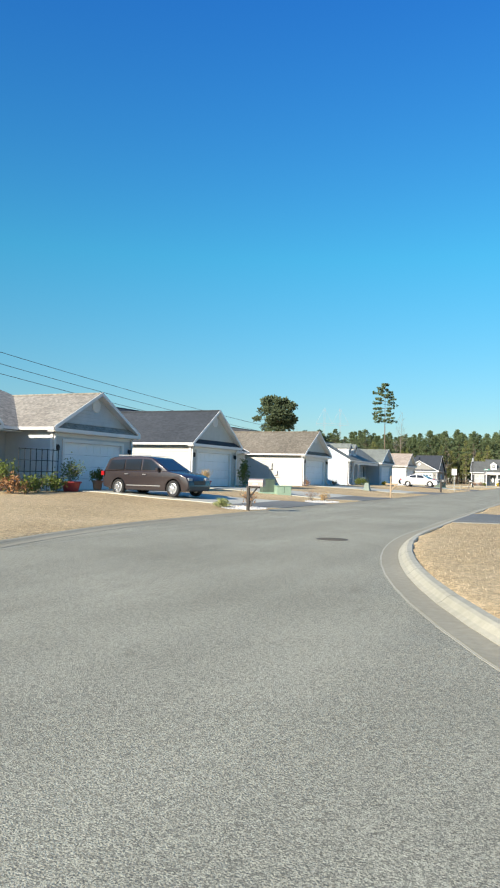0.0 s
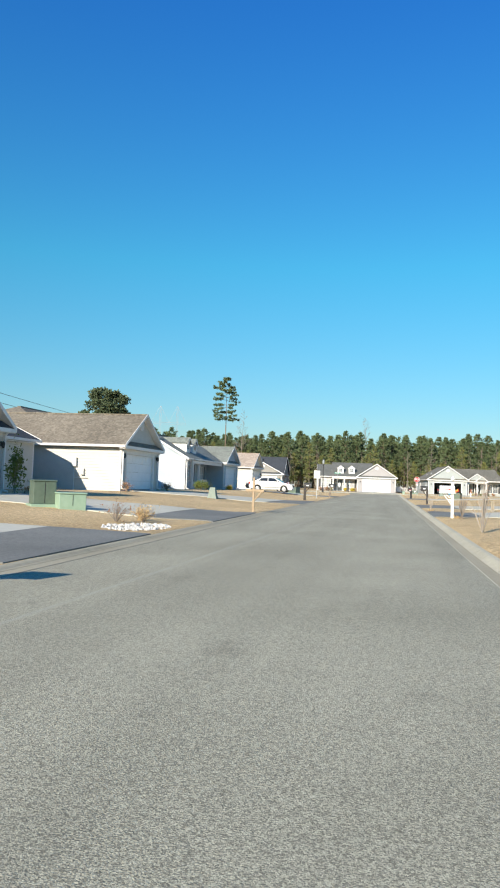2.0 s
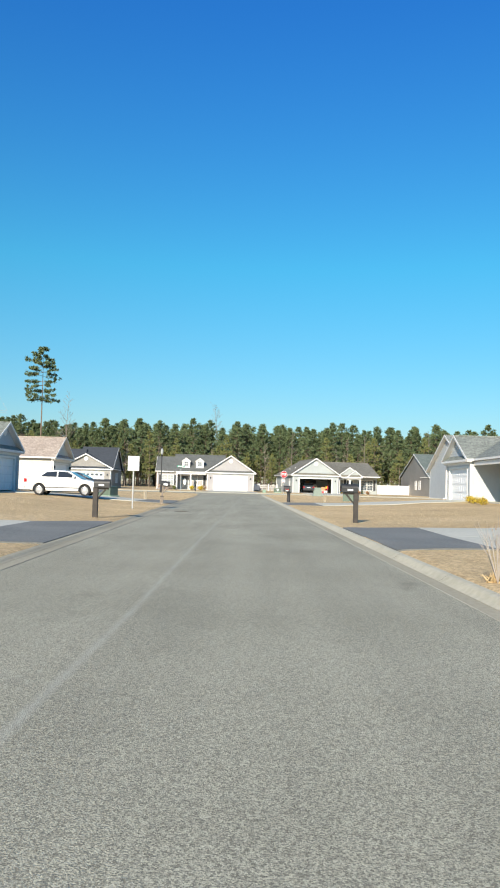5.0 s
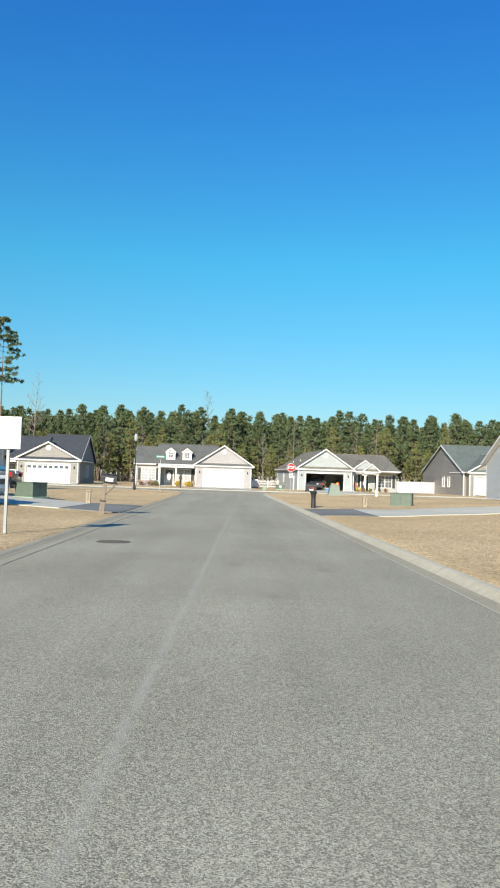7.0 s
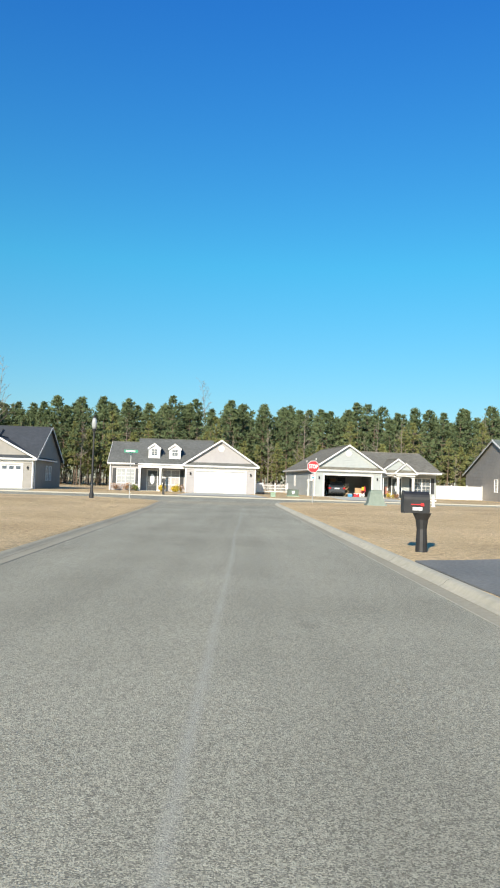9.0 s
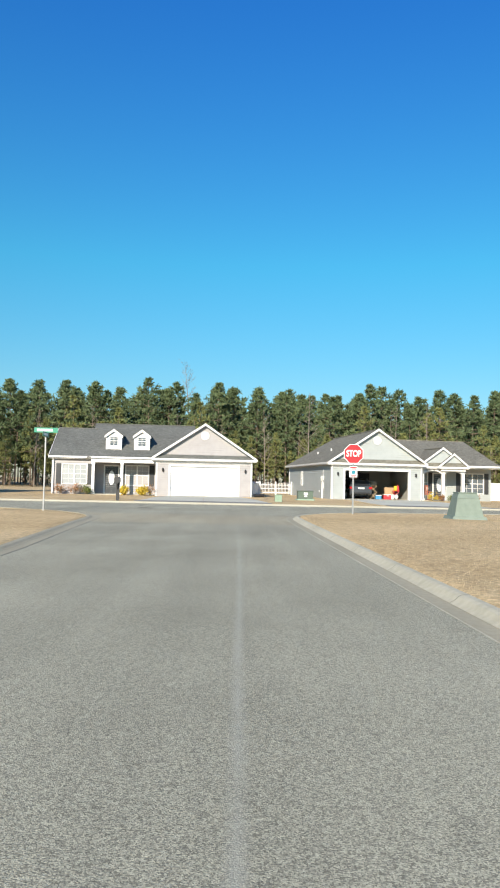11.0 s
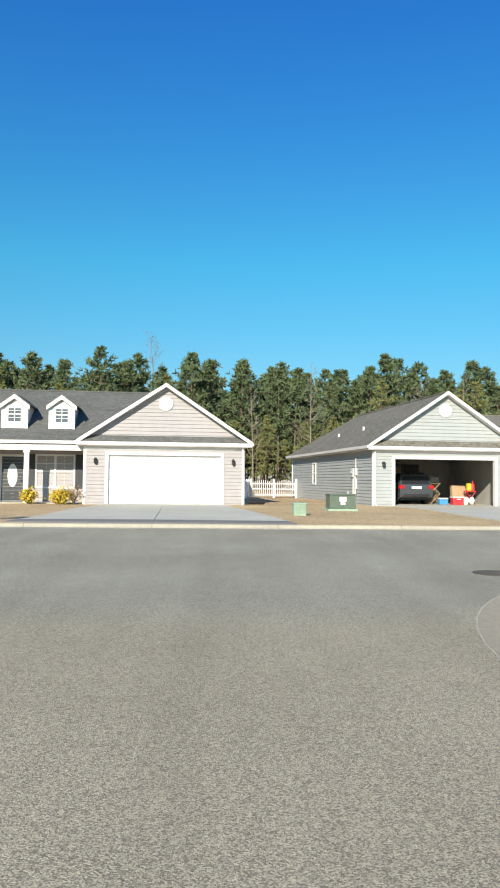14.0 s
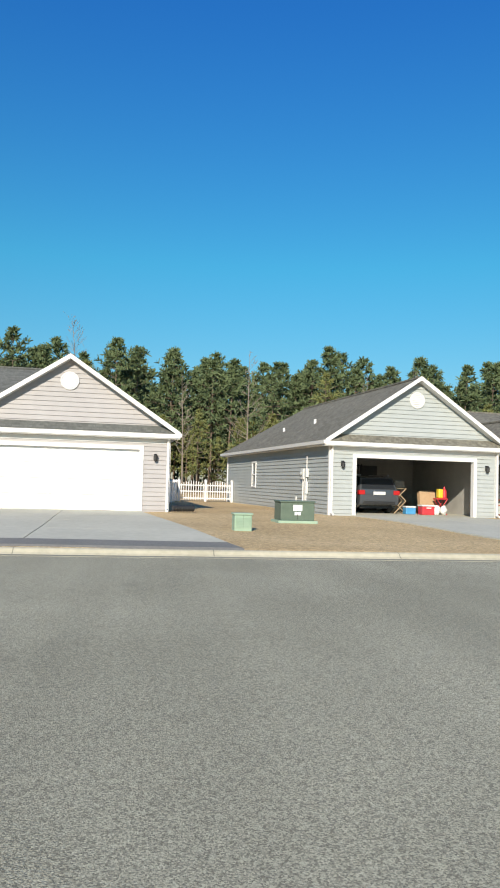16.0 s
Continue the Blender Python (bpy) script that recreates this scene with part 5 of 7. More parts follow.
D = "pale concrete driveway slabs with a darker apron"
for side, near, far, hx_, h0, h1 in (
    (left_edge, -131.7, -125.5, -11.95, -131.7, -126.7),
    (left_edge, -119.8, -112.4, -12.3, -119.0, -114.4),
    (left_edge, -97.6, -89.6, -11.9, -101.6, -96.8),
    (left_edge, -69.4, -63.2, -15.0, -65.4, -60.6),
    (right_edge, -136.6, -131.1, 15.0, -137.0, -131.0),
    (right_edge, -110.0, -104.0, 14.5, -105.5, -99.5),
    (right_edge, -97.8, -90.5, 14.5, -94.5, -88.5),
    (right_edge, -68.1, -62.4, 15.4, -63.4, -58.6),
):
    driveway(D, ((edge_x(side, near), near), (edge_x(side, far), far)), ((hx_, h0), (hx_, h1)))
driveway(D, ((-5.6, YF), (2.1, YF)), ((-4.9, -0.62), (0.2, -0.27)), apron=1.5, skin="apron_grey")
driveway(D, ((8.6, YF), (14.8, YF + 0.1)), ((7.85, 0.6), (13.05, 0.95)), apron=1.5, skin="apron_grey")
driveway(D, ((-22.6, YF), (-17.6, YF)), ((-23.6, -8.0), (-18.7, -7.7)), apron=1.2, skin="apron_grey")

# ---- vehicles ----


def paint(name, col, rough=0.25, metal=0.4):
    m = mat(name, col, None, rough, metal)
    m.node_tree.nodes["Principled BSDF"].inputs["Coat Weight"].default_value = 0.4
    m.node_tree.nodes["Principled BSDF"].inputs["Coat Roughness"].default_value = 0.06
    return m


M["paint_bronze"] = paint("bronze_paint", (0.062, 0.05, 0.052))
M["paint_white"] = paint("white_car_paint", (0.72, 0.72, 0.71), 0.3, 0.0)
M["paint_dark"] = paint("dark_blue_paint", (0.02, 0.022, 0.03))
M["paint_grey"] = paint("graphite_paint", (0.085, 0.095, 0.11))
M["tyre"] = mat("tyre_rubber", (0.018, 0.018, 0.018), (0.03, 0.03, 0.03), 0.85, scale=12)
M["alloy"] = mat("alloy_rim", (0.55, 0.55, 0.56), (0.62, 0.62, 0.63), 0.3, 0.8, scale=4)
M["red_lens"] = mat("red_lens", (0.38, 0.012, 0.015), (0.5, 0.02, 0.02), 0.2, scale=6)
M["clear_lens"] = mat("clear_lens", (0.24, 0.255, 0.27), (0.34, 0.355, 0.37), 0.12, scale=6)
M["carglass"] = mat("tinted_car_glass", (0.02, 0.024, 0.03), None, 0.08, spec=0.4)
M["plate"] = mat("plate_white", (0.6, 0.6, 0.6), (0.68, 0.68, 0.68), 0.5, scale=5)

SHAPES = {
    # body outline below the belt, cabin outline, side panes, wheels, width, belt
    "van": dict(body=[(-2.5, 0.38), (-2.56, 0.62), (-2.5, 1.08), (1.38, 1.10), (2.02, 1.0), (2.38, 0.86), (2.52, 0.66), (2.53, 0.42), (2.38, 0.27)],
                cabin=[(-2.47, 1.07), (-2.22, 1.62), (-1.9, 1.71), (-0.4, 1.755), (0.35, 1.69), (1.42, 1.08)],
                panes=[[(-2.22, 1.14), (-2.06, 1.55), (-1.22, 1.60), (-1.22, 1.14)], [(-1.14, 1.14), (-1.14, 1.60), (-0.22, 1.62), (-0.22, 1.14)], [(-0.12, 1.14), (-0.12, 1.62), (0.32, 1.60), (1.02, 1.18), (1.02, 1.14)]],
                wheels=(-1.5, 1.70), w=1.96, belt=1.08, r=0.36),
    "sedan": dict(body=[(-2.2, 0.36), (-2.27, 0.6), (-2.2, 0.97), (-1.55, 1.02), (1.0, 0.98), (1.85, 0.84), (2.2, 0.68), (2.26, 0.42), (2.1, 0.24)],
                  cabin=[(-1.75, 1.0), (-1.05, 1.36), (-0.6, 1.44), (0.05, 1.44), (0.4, 1.38), (1.15, 0.96)],
                  panes=[[(-1.35, 1.06), (-0.95, 1.33), (-0.35, 1.38), (-0.35, 1.05)], [(-0.27, 1.05), (-0.27, 1.38), (0.3, 1.35), (0.82, 1.06), (0.82, 1.04)]],
                  wheels=(-1.36, 1.36), w=1.76, belt=1.0, r=0.32),
    "suv": dict(body=[(-2.25, 0.42), (-2.33, 0.65), (-2.28, 1.08), (1.0, 1.10), (1.9, 1.0), (2.25, 0.85), (2.33, 0.5), (2.15, 0.3)],
                cabin=[(-2.25, 1.06), (-2.0, 1.62), (-1.5, 1.72), (-0.1, 1.72), (0.35, 1.64), (1.12, 1.08)],
                panes=[[(-1.95, 1.14), (-1.82, 1.56), (-1.22, 1.60), (-1.22, 1.14)], [(-1.14, 1.14), (-1.14, 1.60), (-0.3, 1.62), (-0.3, 1.14)], [(-0.2, 1.14), (-0.2, 1.62), (0.3, 1.58), (0.85, 1.16)]],
                wheels=(-1.35, 1.36), w=1.86, belt=1.08, r=0.37),
}


def rounded(ob):
    """Smooth shading with the crisp edges kept."""
    ob.data.polygons.foreach_set("use_smooth", [True] * len(ob.data.polygons))
    ob.data.set_sharp_from_angle(angle=radians(40))
    return ob


def loft_side(bm, outline, half, bevel):
    """A side outline given width: half(x, z) is its half width."""
    a = [bm.verts.new((x, half(x, z), z)) for x, z in outline]
    b = [bm.verts.new((x, -half(x, z), z)) for x, z in outline]
    k = len(outline)
    fs = [bm.faces.new(a), bm.faces.new(b[::-1])]
    for i in range(k):
        fs.append(bm.faces.new((a[i], b[i], b[(i + 1) % k], a[(i + 1) % k])))
    bmesh.ops.recalc_face_normals(bm, faces=bm.faces)
    if bevel:
        es = [e for f in fs[:2] for e in f.edges]
        bmesh.ops.bevel(bm, geom=es, offset=bevel, segments=3, affect="EDGES", profile=0.5)


def vehicle(name, m, label, shape, colour):
    S = SHAPES[shape]
    top = thing(name, m, label, "car")
    P, w, belt = M[colour], S["w"] / 2, S["belt"]
    x0, x1 = S["body"][0][0], S["body"][-1][0]
    zt = max(z for _, z in S["cabin"])
    out = list(S["body"])
    # wheel arches along the bottom, from the front to the back
    for xw in sorted(S["wheels"], reverse=True):
        R = S["r"] + 0.06
        out += [(xw + R, 0.26)] + [(xw + R * math.cos(t), S["r"] + R * math.sin(t)) for t in (math.pi * i / 8 for i in range(0, 9))] + [(xw - R, 0.26)]
    half = lambda x, z: w * (1 - 0.05 * ((z - 0.65) / 0.45) ** 2) * (1 - 0.10 * (abs(x) / 2.5) ** 6)
    bm = bmesh.new()
    loft_side(bm, out, half, 0.045)
    body = rounded(part("body", bm, P, top))
    cab = lambda x, z: (w - 0.06) * (1 - 0.17 * max(0, z - belt) / (zt - belt)) * (1 - 0.04 * (abs(x) / 2.5) ** 4)
    bm = bmesh.new()
    loft_side(bm, S["cabin"], cab, 0.05)
    rounded(part("cabin", bm, P, top))
    bm = bmesh.new()
    loft_side(bm, [(x0 + 0.25, 0.24), (x0 + 0.25, 0.6), (x1 - 0.3, 0.6), (x1 - 0.3, 0.24)], lambda x, z: w - 0.22, 0)
    part("underbody", bm, M["black"], top)
    for s in (-1, 1):
        for q in S["panes"]:
            bm = bmesh.new()
            pts = [(x, s * (cab(x, z) + 0.003), z) for x, z in q]
            prism(bm, pts, 0.008)
            part("side_window", bm, M["carglass"], top)
    # windscreen and rear window lie on the cabin's end slopes
    (ax, az), (bx_, bz) = S["cabin"][-1], S["cabin"][-2]
    (cx, cz), (dx, dz) = S["cabin"][0], S["cabin"][1]
    for nm, lo, hi, sg in (("windscreen", (ax, az), (bx_, bz), 1), ("rear_window", (cx, cz), (dx, dz), -1)):
        f0, f1 = 0.10, 0.9
        p = [(lo[0] + (hi[0] - lo[0]) * f, lo[1] + (hi[1] - lo[1]) * f) for f in (f0, f1)]
        off = 0.012
        n = Vector((hi[1] - lo[1], lo[0] - hi[0])).normalized()
        n = n if n.x * sg > 0 else -n
        q = [(x + n.x * off, z + n.y * off) for x, z in p]
        bm = bmesh.new()
        g0, g1 = cab(*p[0]) - 0.10, cab(*p[1]) - 0.10
        prism(bm, [(q[0][0], -g0, q[0][1]), (q[0][0], g0, q[0][1]), (q[1][0], g1, q[1][1]), (q[1][0], -g1, q[1][1])][::sg], 0.01)
        part(nm, bm, M["carglass"], top)
    for xw in S["wheels"]:
        for s in (-1, 1):
            wh = new("wheel")
            wh.parent = top
            y = s * (w - 0.12)
            mm = Matrix.Translation((xw, y, S["r"])) @ pose(0, 0, 0, -90 * s, 0, 0)
            R = S["r"]
            bm = bmesh.new()
            lathe(bm, [(R * 0.62, -0.1), (R * 0.95, -0.1), (R, -0.06), (R, 0.07), (R * 0.94, 0.11), (R * 0.66, 0.11)], 26, mm, caps=False)
            part("tyre", bm, M["tyre"], wh)
            bm = bmesh.new()
            lathe(bm, [(R * 0.66, 0.04), (R * 0.66, 0.10), (R * 0.60, 0.105), (R * 0.57, 0.05), (0.03, 0.05)], 26, mm)
            for i in range(7):
                a = 2 * math.pi * i / 7
                box(bm, 0.02, -0.028, 0.05, R * 0.62, 0.028, 0.095, m=mm @ pose(0, 0, 0, 0, 0, math.degrees(a)))
            lathe(bm, [(0.06, 0.05), (0.06, 0.10), (0.03, 0.105)], 12, mm)
            part("rim", bm, M["alloy"], wh)
    fx, rx_ = x1 + 0.14, x0 - 0.07
    for s in (-1, 1):
        bm = bx(fx - 0.32, s * 0.52 - 0.0 if s > 0 else -0.82, 0.70, fx - 0.02, 0.82 if s > 0 else -0.52, 0.84, bevel=0.03)
        part("headlight", bm, M["clear_lens"], top)
        zt0 = 0.86 if shape != "sedan" else 0.74
        a, b = (w - 0.30, w - 0.03) if s > 0 else (-w + 0.03, -w + 0.30)
        part("tail_light", bx(rx_ - 0.012, a, zt0, rx_ + 0.16, b, zt0 + 0.2, bevel=0.02), M["red_lens"], top)
        part("wing_mirror", bx(0.78 if shape != "sedan" else 0.62, s * (w + 0.02) - 0.09, belt + 0.02, 0.92 if shape != "sedan" else 0.76, s * (w + 0.02) + 0.09, belt + 0.17, bevel=0.03), P, top)
        for xh in (-1.0, 0.05):
            part("door_handle", bx(xh - 0.10, s * (w * 0.99) - 0.02, belt - 0.15, xh + 0.10, s * (w * 0.99) + 0.025, belt - 0.115), M["alloy"] if shape == "van" else P, top)
        part("sill_trim", bx(-1.0, s * (w - 0.01) - 0.015, 0.44, 1.0, s * (w - 0.01) + 0.02, 0.48), M["alloy"] if shape == "van" else M["black"], top)
    part("grille", bx(fx - 0.10, -0.48, 0.52, fx + 0.005, 0.48, 0.72, bevel=0.02), M["black"], top)
    if shape == "van":
        part("bumper_insert", bx(fx - 0.14, -0.78, 0.30, fx + 0.012, 0.78, 0.49, bevel=0.03), M["black"], top)
    part("rear_plate", bx(rx_ - 0.014, -0.26, 0.86, rx_ + 0.03, 0.26, 1.0), M["plate"], top, "white plate")
    part("bumper_trim", bx(rx_ - 0.01, -0.7, 0.42, rx_ + 0.2, 0.7, 0.56, bevel=0.03), M["black"], top)
    # pale alloy rails; on the van they stand in for a bright reflection
    if shape != "sedan":
        for s in (-1, 1):
            bm = bmesh.new()
            box(bm, -1.8, s * 0.62 - 0.02, zt + 0.0, 0.1, s * 0.62 + 0.02, zt + 0.05)
            part("roof_rail", bm, M["alloy"], top)
    return top


def on_drive(x, y, a, dz=0.04):
    return Matrix.Translation((x, y, gz(x, y) + dz)) @ pose(0, 0, 0, 0, 0, a)


vehicle("minivan", on_drive(-8.2, -130.1, -3, 0.0) @ Matrix.Diagonal((0.86, 1, 0.95, 1)), "bronze-grey minivan with alloy wheels parked on a driveway", "van", "paint_bronze")
vehicle("sedan", on_drive(-9.65, -68.6, 2) @ Matrix.Diagonal((0.95, 1, 1, 1)), "white sedan parked on a driveway", "sedan", "paint_white")
vehicle("sedan", on_drive(-11.3, -62.2, 182), "dark blue sedan parked beside a white one", "sedan", "paint_dark")
vehicle("suv", on_drive(11.4, -99.8, -6), "white sport utility car parked on a driveway", "suv", "paint_white")
vehicle("suv", hg.top.matrix_world @ pose(-0.7, 4.0, 0.0, 0, 0, 90) @ Matrix.Diagonal((1, 0.98, 0.88, 1)), "graphite sport utility car parked inside the open garage", "suv", "paint_grey")

# ---- street things ----
M["post_dark"] = mat("dark_stained_post", (0.035, 0.03, 0.027), (0.07, 0.06, 0.05), 0.8, scale=7, bump=0.3)
M["wood_grey"] = mat("weathered_post_wood", (0.17, 0.14, 0.11), (0.28, 0.235, 0.19), 0.9, scale=9, bump=0.4)
M["wood_new"] = mat("pine_post_wood", (0.33, 0.24, 0.15), (0.45, 0.335, 0.215), 0.85, scale=8, bump=0.3)
M["box_brown"] = mat("dull_brown_metal", (0.34, 0.27, 0.245), (0.44, 0.355, 0.325), 0.45, 0.3, scale=6)
M["sign_red"] = mat("sign_red", (0.38, 0.015, 0.022), (0.45, 0.025, 0.03), 0.45, scale=5)
M["sign_white"] = mat("sign_white", (0.75, 0.75, 0.75), (0.8, 0.8, 0.8), 0.45, scale=5)
M["sign_green"] = mat("sign_green", (0.01, 0.20, 0.12), (0.015, 0.25, 0.15), 0.4, scale=5)
M["sign_blue"] = mat("sign_blue", (0.02, 0.20, 0.27), (0.03, 0.25, 0.32), 0.4, scale=5)
M["flag_red"] = mat("flag_red", (0.5, 0.02, 0.02), (0.58, 0.03, 0.03), 0.5, scale=5)
M["steel"] = mat("galvanised_post", (0.27, 0.28, 0.28), (0.36, 0.37, 0.37), 0.5, 0.5, scale=8)
M["util_green"] = mat("utility_green_steel", (0.08, 0.115, 0.085), (0.115, 0.155, 0.115), 0.55, scale=6)
M["util_teal"] = mat("grey_green_plastic", (0.15, 0.19, 0.155), (0.20, 0.245, 0.20), 0.6, scale=6)
M["util_pale"] = mat("pale_green_plastic", (0.25, 0.36, 0.26), (0.31, 0.42, 0.31), 0.6, scale=6)
M["tan_plastic"] = mat("dull_tan_plastic", (0.29, 0.24, 0.165), (0.36, 0.305, 0.215), 0.6, scale=6)
M["terracotta"] = mat("terracotta", (0.48, 0.20, 0.10), (0.58, 0.26, 0.14), 0.85, scale=8)
M["pot_red"] = mat("glazed_red_pot", (0.36, 0.035, 0.03), (0.45, 0.06, 0.05), 0.35, scale=5)
M["stone"] = mat("white_stone", (0.46, 0.45, 0.43), (0.66, 0.65, 0.62), 0.9, scale=7, bump=0.4)
M["iron"] = mat("cast_iron", (0.075, 0.066, 0.05), (0.125, 0.11, 0.085), 0.85, 0.15, scale=20, bump=0.4)
M["globe"] = mat("opal_glass_globe", (0.30, 0.32, 0.32), (0.40, 0.42, 0.42), 0.25, scale=4)


def letterbox(bm, L, W, H, m):
    """A box with a barrel top, long side along x."""
    n = 10
    prof = [(-W / 2, 0), (W / 2, 0)] + [(W / 2 * math.cos(t), H - W / 2 + W / 2 * math.sin(t)) for t in (math.pi * i / n for i in range(n + 1))]
    a = [bm.verts.new(m @ Vector((-L / 2, y, z))) for y, z in prof]
    b = [bm.verts.new(m @ Vector((L / 2, y, z))) for y, z in prof]
    bm.faces.new(a)
    bm.faces.new(b[::-1])
    for i in range(len(prof)):
        j = (i + 1) % len(prof)
        bm.faces.new((a[i], b[i], b[j], a[j]))
    bmesh.ops.recalc_face_normals(bm, faces=bm.faces)


def mailbox(x, y, a, label, post="post_dark", body="black", h=1.05, kind="plain", size=(0.5, 0.24, 0.27), w=0.1, bar="plate", flag=0, off=0.2):
    """Stands at x, y; its door looks along local +x turned by a."""
    top = thing("mailbox", Matrix.Translation((x, y, gz(x, y) - 0.02)) @ pose(0, 0, 0, 0, 0, a), label, "mailbox", "mailboxes along the street")
    L, W, H = size
    bm = bmesh.new()
    if kind == "moulded":
        lathe(bm, [(w * 0.95, 0), (w * 0.9, 0.2), (w * 0.8, h - 0.3), (w * 1.0, h - 0.12), (w * 1.5, h)], 12)
    else:
        box(bm, -w / 2, -w / 2, 0, w / 2, w / 2, h if kind != "arm" else h + 0.45, bevel=0.008)
    part("post", bm, M[post], top)
    if kind == "plain":
        bm = bmesh.new()
        box(bm, -0.06, -0.04, h - 0.07, 0.42, 0.04, h - 0.001)
        tube(bm, (0.02, 0, h - 0.42), (0.32, 0, h - 0.06), 0.03, 0.03, 6)
        part("bracket", bm, M[post], top)
    off = off if kind != "moulded" else 0.12
    bm = bmesh.new()
    letterbox(bm, L, W, H, Matrix.Translation((off, 0, h)))
    part("box", bm, M[body], top)
    bm = bmesh.new()
    letterbox(bm, 0.02, W * 1.06, H * 1.04, Matrix.Translation((off + L / 2 + 0.008, 0, h - 0.005)))
    part("door", bm, M[body], top)
    for s in (-1, 1):
        part("number_bar", bx(off - 0.09, s * (W / 2 + 0.002) - 0.003, h + 0.05, off + 0.09, s * (W / 2 + 0.002) + 0.003, h + 0.11), M[bar], top, "pale number bar")
    bm = bmesh.new()
    if flag:
        y0, y1 = sorted((flag * (W / 2 + 0.004), flag * (W / 2 + 0.012)))
        box(bm, off - 0.10, y0, h + 0.15, off + 0.12, y1, h + 0.168)
        box(bm, off - 0.12, y0 - 0.001, h + 0.13, off - 0.06, y1 + 0.001, h + 0.185)
        part("flag", bm, M["flag_red"], top, "red signal flag")
    return top


mailbox(-1.95, -134.3, 0, "brown metal mailbox on a dark wooden post by the kerb", "post_dark", "box_brown", 0.86, size=(0.52, 0.23, 0.26), w=0.09, off=0.30)
mailbox(-3.84, -87.5, 0, "dark mailbox on a thick dark post by the kerb", "post_dark", "black", 1.0, w=0.16)
ml = mailbox(-3.86, -70.1, 8, "weathered black mailbox on a leaning grey wooden post", "wood_grey", "black", 1.02, w=0.11, off=0.08)
ml.matrix_world = ml.matrix_world @ pose(0, 0, 0, 0, 5, 0)
part("post_sleeve", bx(-0.085, -0.085, 0, 0.085, 0.085, 0.40, bevel=0.012), M["wood_grey"], ml)
part("sleeve_collar", bx(-0.1, -0.1, 0.40, 0.1, 0.1, 0.44, bevel=0.01), M["post_dark"], ml)
part("number_plate", bx(0.0, -0.129, 1.05, 0.24, -0.123, 1.17), M["plate"], ml, "pale number plate")
mailbox(4.66, -87.5, 180, "black mailbox on a thick dark wooden post by the kerb", "post_dark", "black", 1.0, w=0.15)
mailbox(3.68, -60.5, 180, "black moulded mailbox with a red flag by the kerb", "black", "black", 0.74, "moulded", (0.46, 0.30, 0.40), 0.12, flag=1)
mailbox(-6.5, -13.3, -90, "black mailbox on a black post beside the cross street", "black", "black", 1.0, w=0.17, size=(0.5, 0.28, 0.34))
# white mailbox with a scrolled bracket
mw = mailbox(5.06, -110.35, 180, "white mailbox on a turned white post with scrolled bracket", "white", "white", 0.98, "arm", (0.55, 0.27, 0.30), 0.11, flag=1)
bm = bmesh.new()
box(bm, -0.12, -0.05, 0.98, 0.5, 0.05, 1.02)
for cx, cz, rr in ((0.12, 0.86, 0.085), (0.25, 0.93, 0.05), (0.10, 0.70, 0.06)):
    pts = [(cx + rr * (1 - 0.06 * i) * math.cos(i * 0.55), 0, cz + rr * (1 - 0.06 * i) * math.sin(i * 0.55)) for i in range(13)]
    for p, q in zip(pts, pts[1:]):
        tube(bm, p, q, 0.016, 0.016, 6)
tube(bm, (0.05, 0, 0.55), (0.36, 0, 0.97), 0.018, 0.018, 6)
part("scroll_bracket", bm, M["white"], mw)
bm = bmesh.new()
lathe(bm, [(0.03, 1.47), (0.06, 1.50), (0.075, 1.55), (0.05, 1.60), (0.008, 1.66)], 14)
part("finial", bm, M["white"], mw)

# bare wooden post with an arm, no box on it
wp = thing("wooden_post", Matrix.Translation((-2.65, -111.4, gz(-2.65, -111.4))), "pale wooden post with a cross arm and brace, its mailbox missing", "post")
part("upright", bx(-0.04, -0.04, -0.05, 0.04, 0.04, 1.28, bevel=0.008), M["wood_new"], wp)
bm = bmesh.new()
lathe(bm, [(0.04, 1.28), (0.045, 1.31), (0.025, 1.36), (0.005, 1.38)], 8)
part("cap", bm, M["wood_new"], wp)
part("arm", bx(-0.32, -0.045, 0.80, 0.42, 0.045, 0.89, bevel=0.006), M["wood_new"], wp)
bm = bmesh.new()
tube(bm, (0.03, 0, 0.45), (0.34, 0, 0.82), 0.035, 0.035, 6)
part("brace", bm, M["wood_new"], wp)


def writing(body, size, m, material, parent, name="lettering", depth=0.002, bold=0.0):
    cu = bpy.data.curves.new(name, "FONT")
    cu.body, cu.size, cu.extrude, cu.align_x, cu.align_y = body, size, depth, "CENTER", "CENTER"
    cu.offset = bold
    tmp = new("tmp_text", cu)
    me = bpy.data.meshes.new_from_object(tmp.evaluated_get(bpy.context.evaluated_depsgraph_get()))
    bpy.data.objects.remove(tmp)
    me.materials.clear()
    me.materials.append(material)
    ob = new(name, me)
    ob.parent = parent
    ob.matrix_local = m
    return ob


# stop sign
sx, sy = 4.65, -25.42
st = thing("stop_sign", Matrix.Translation((sx, sy, gz(sx, sy) - 0.10)) @ pose(0, 0, 0, 0, 0, 2), "red octagonal stop sign on a grey steel post at the corner", "road sign")
part("post", bx(-0.03, 0.012, 0, 0.03, 0.06, 2.85), M["steel"], st)


def octagon(bm, r, y0, y1, zc):
    v = []
    for y in (y0, y1):
        v.append([bm.verts.new((r * math.cos(math.radians(22.5 + 45 * i)), y, zc + r * math.sin(math.radians(22.5 + 45 * i)))) for i in range(8)])
    bm.faces.new(v[0])
    bm.faces.new(v[1][::-1])
    for i in range(8):
        bm.faces.new((v[0][i], v[1][i], v[1][(i + 1) % 8], v[0][(i + 1) % 8]))
    bmesh.ops.recalc_face_normals(bm, faces=bm.faces)


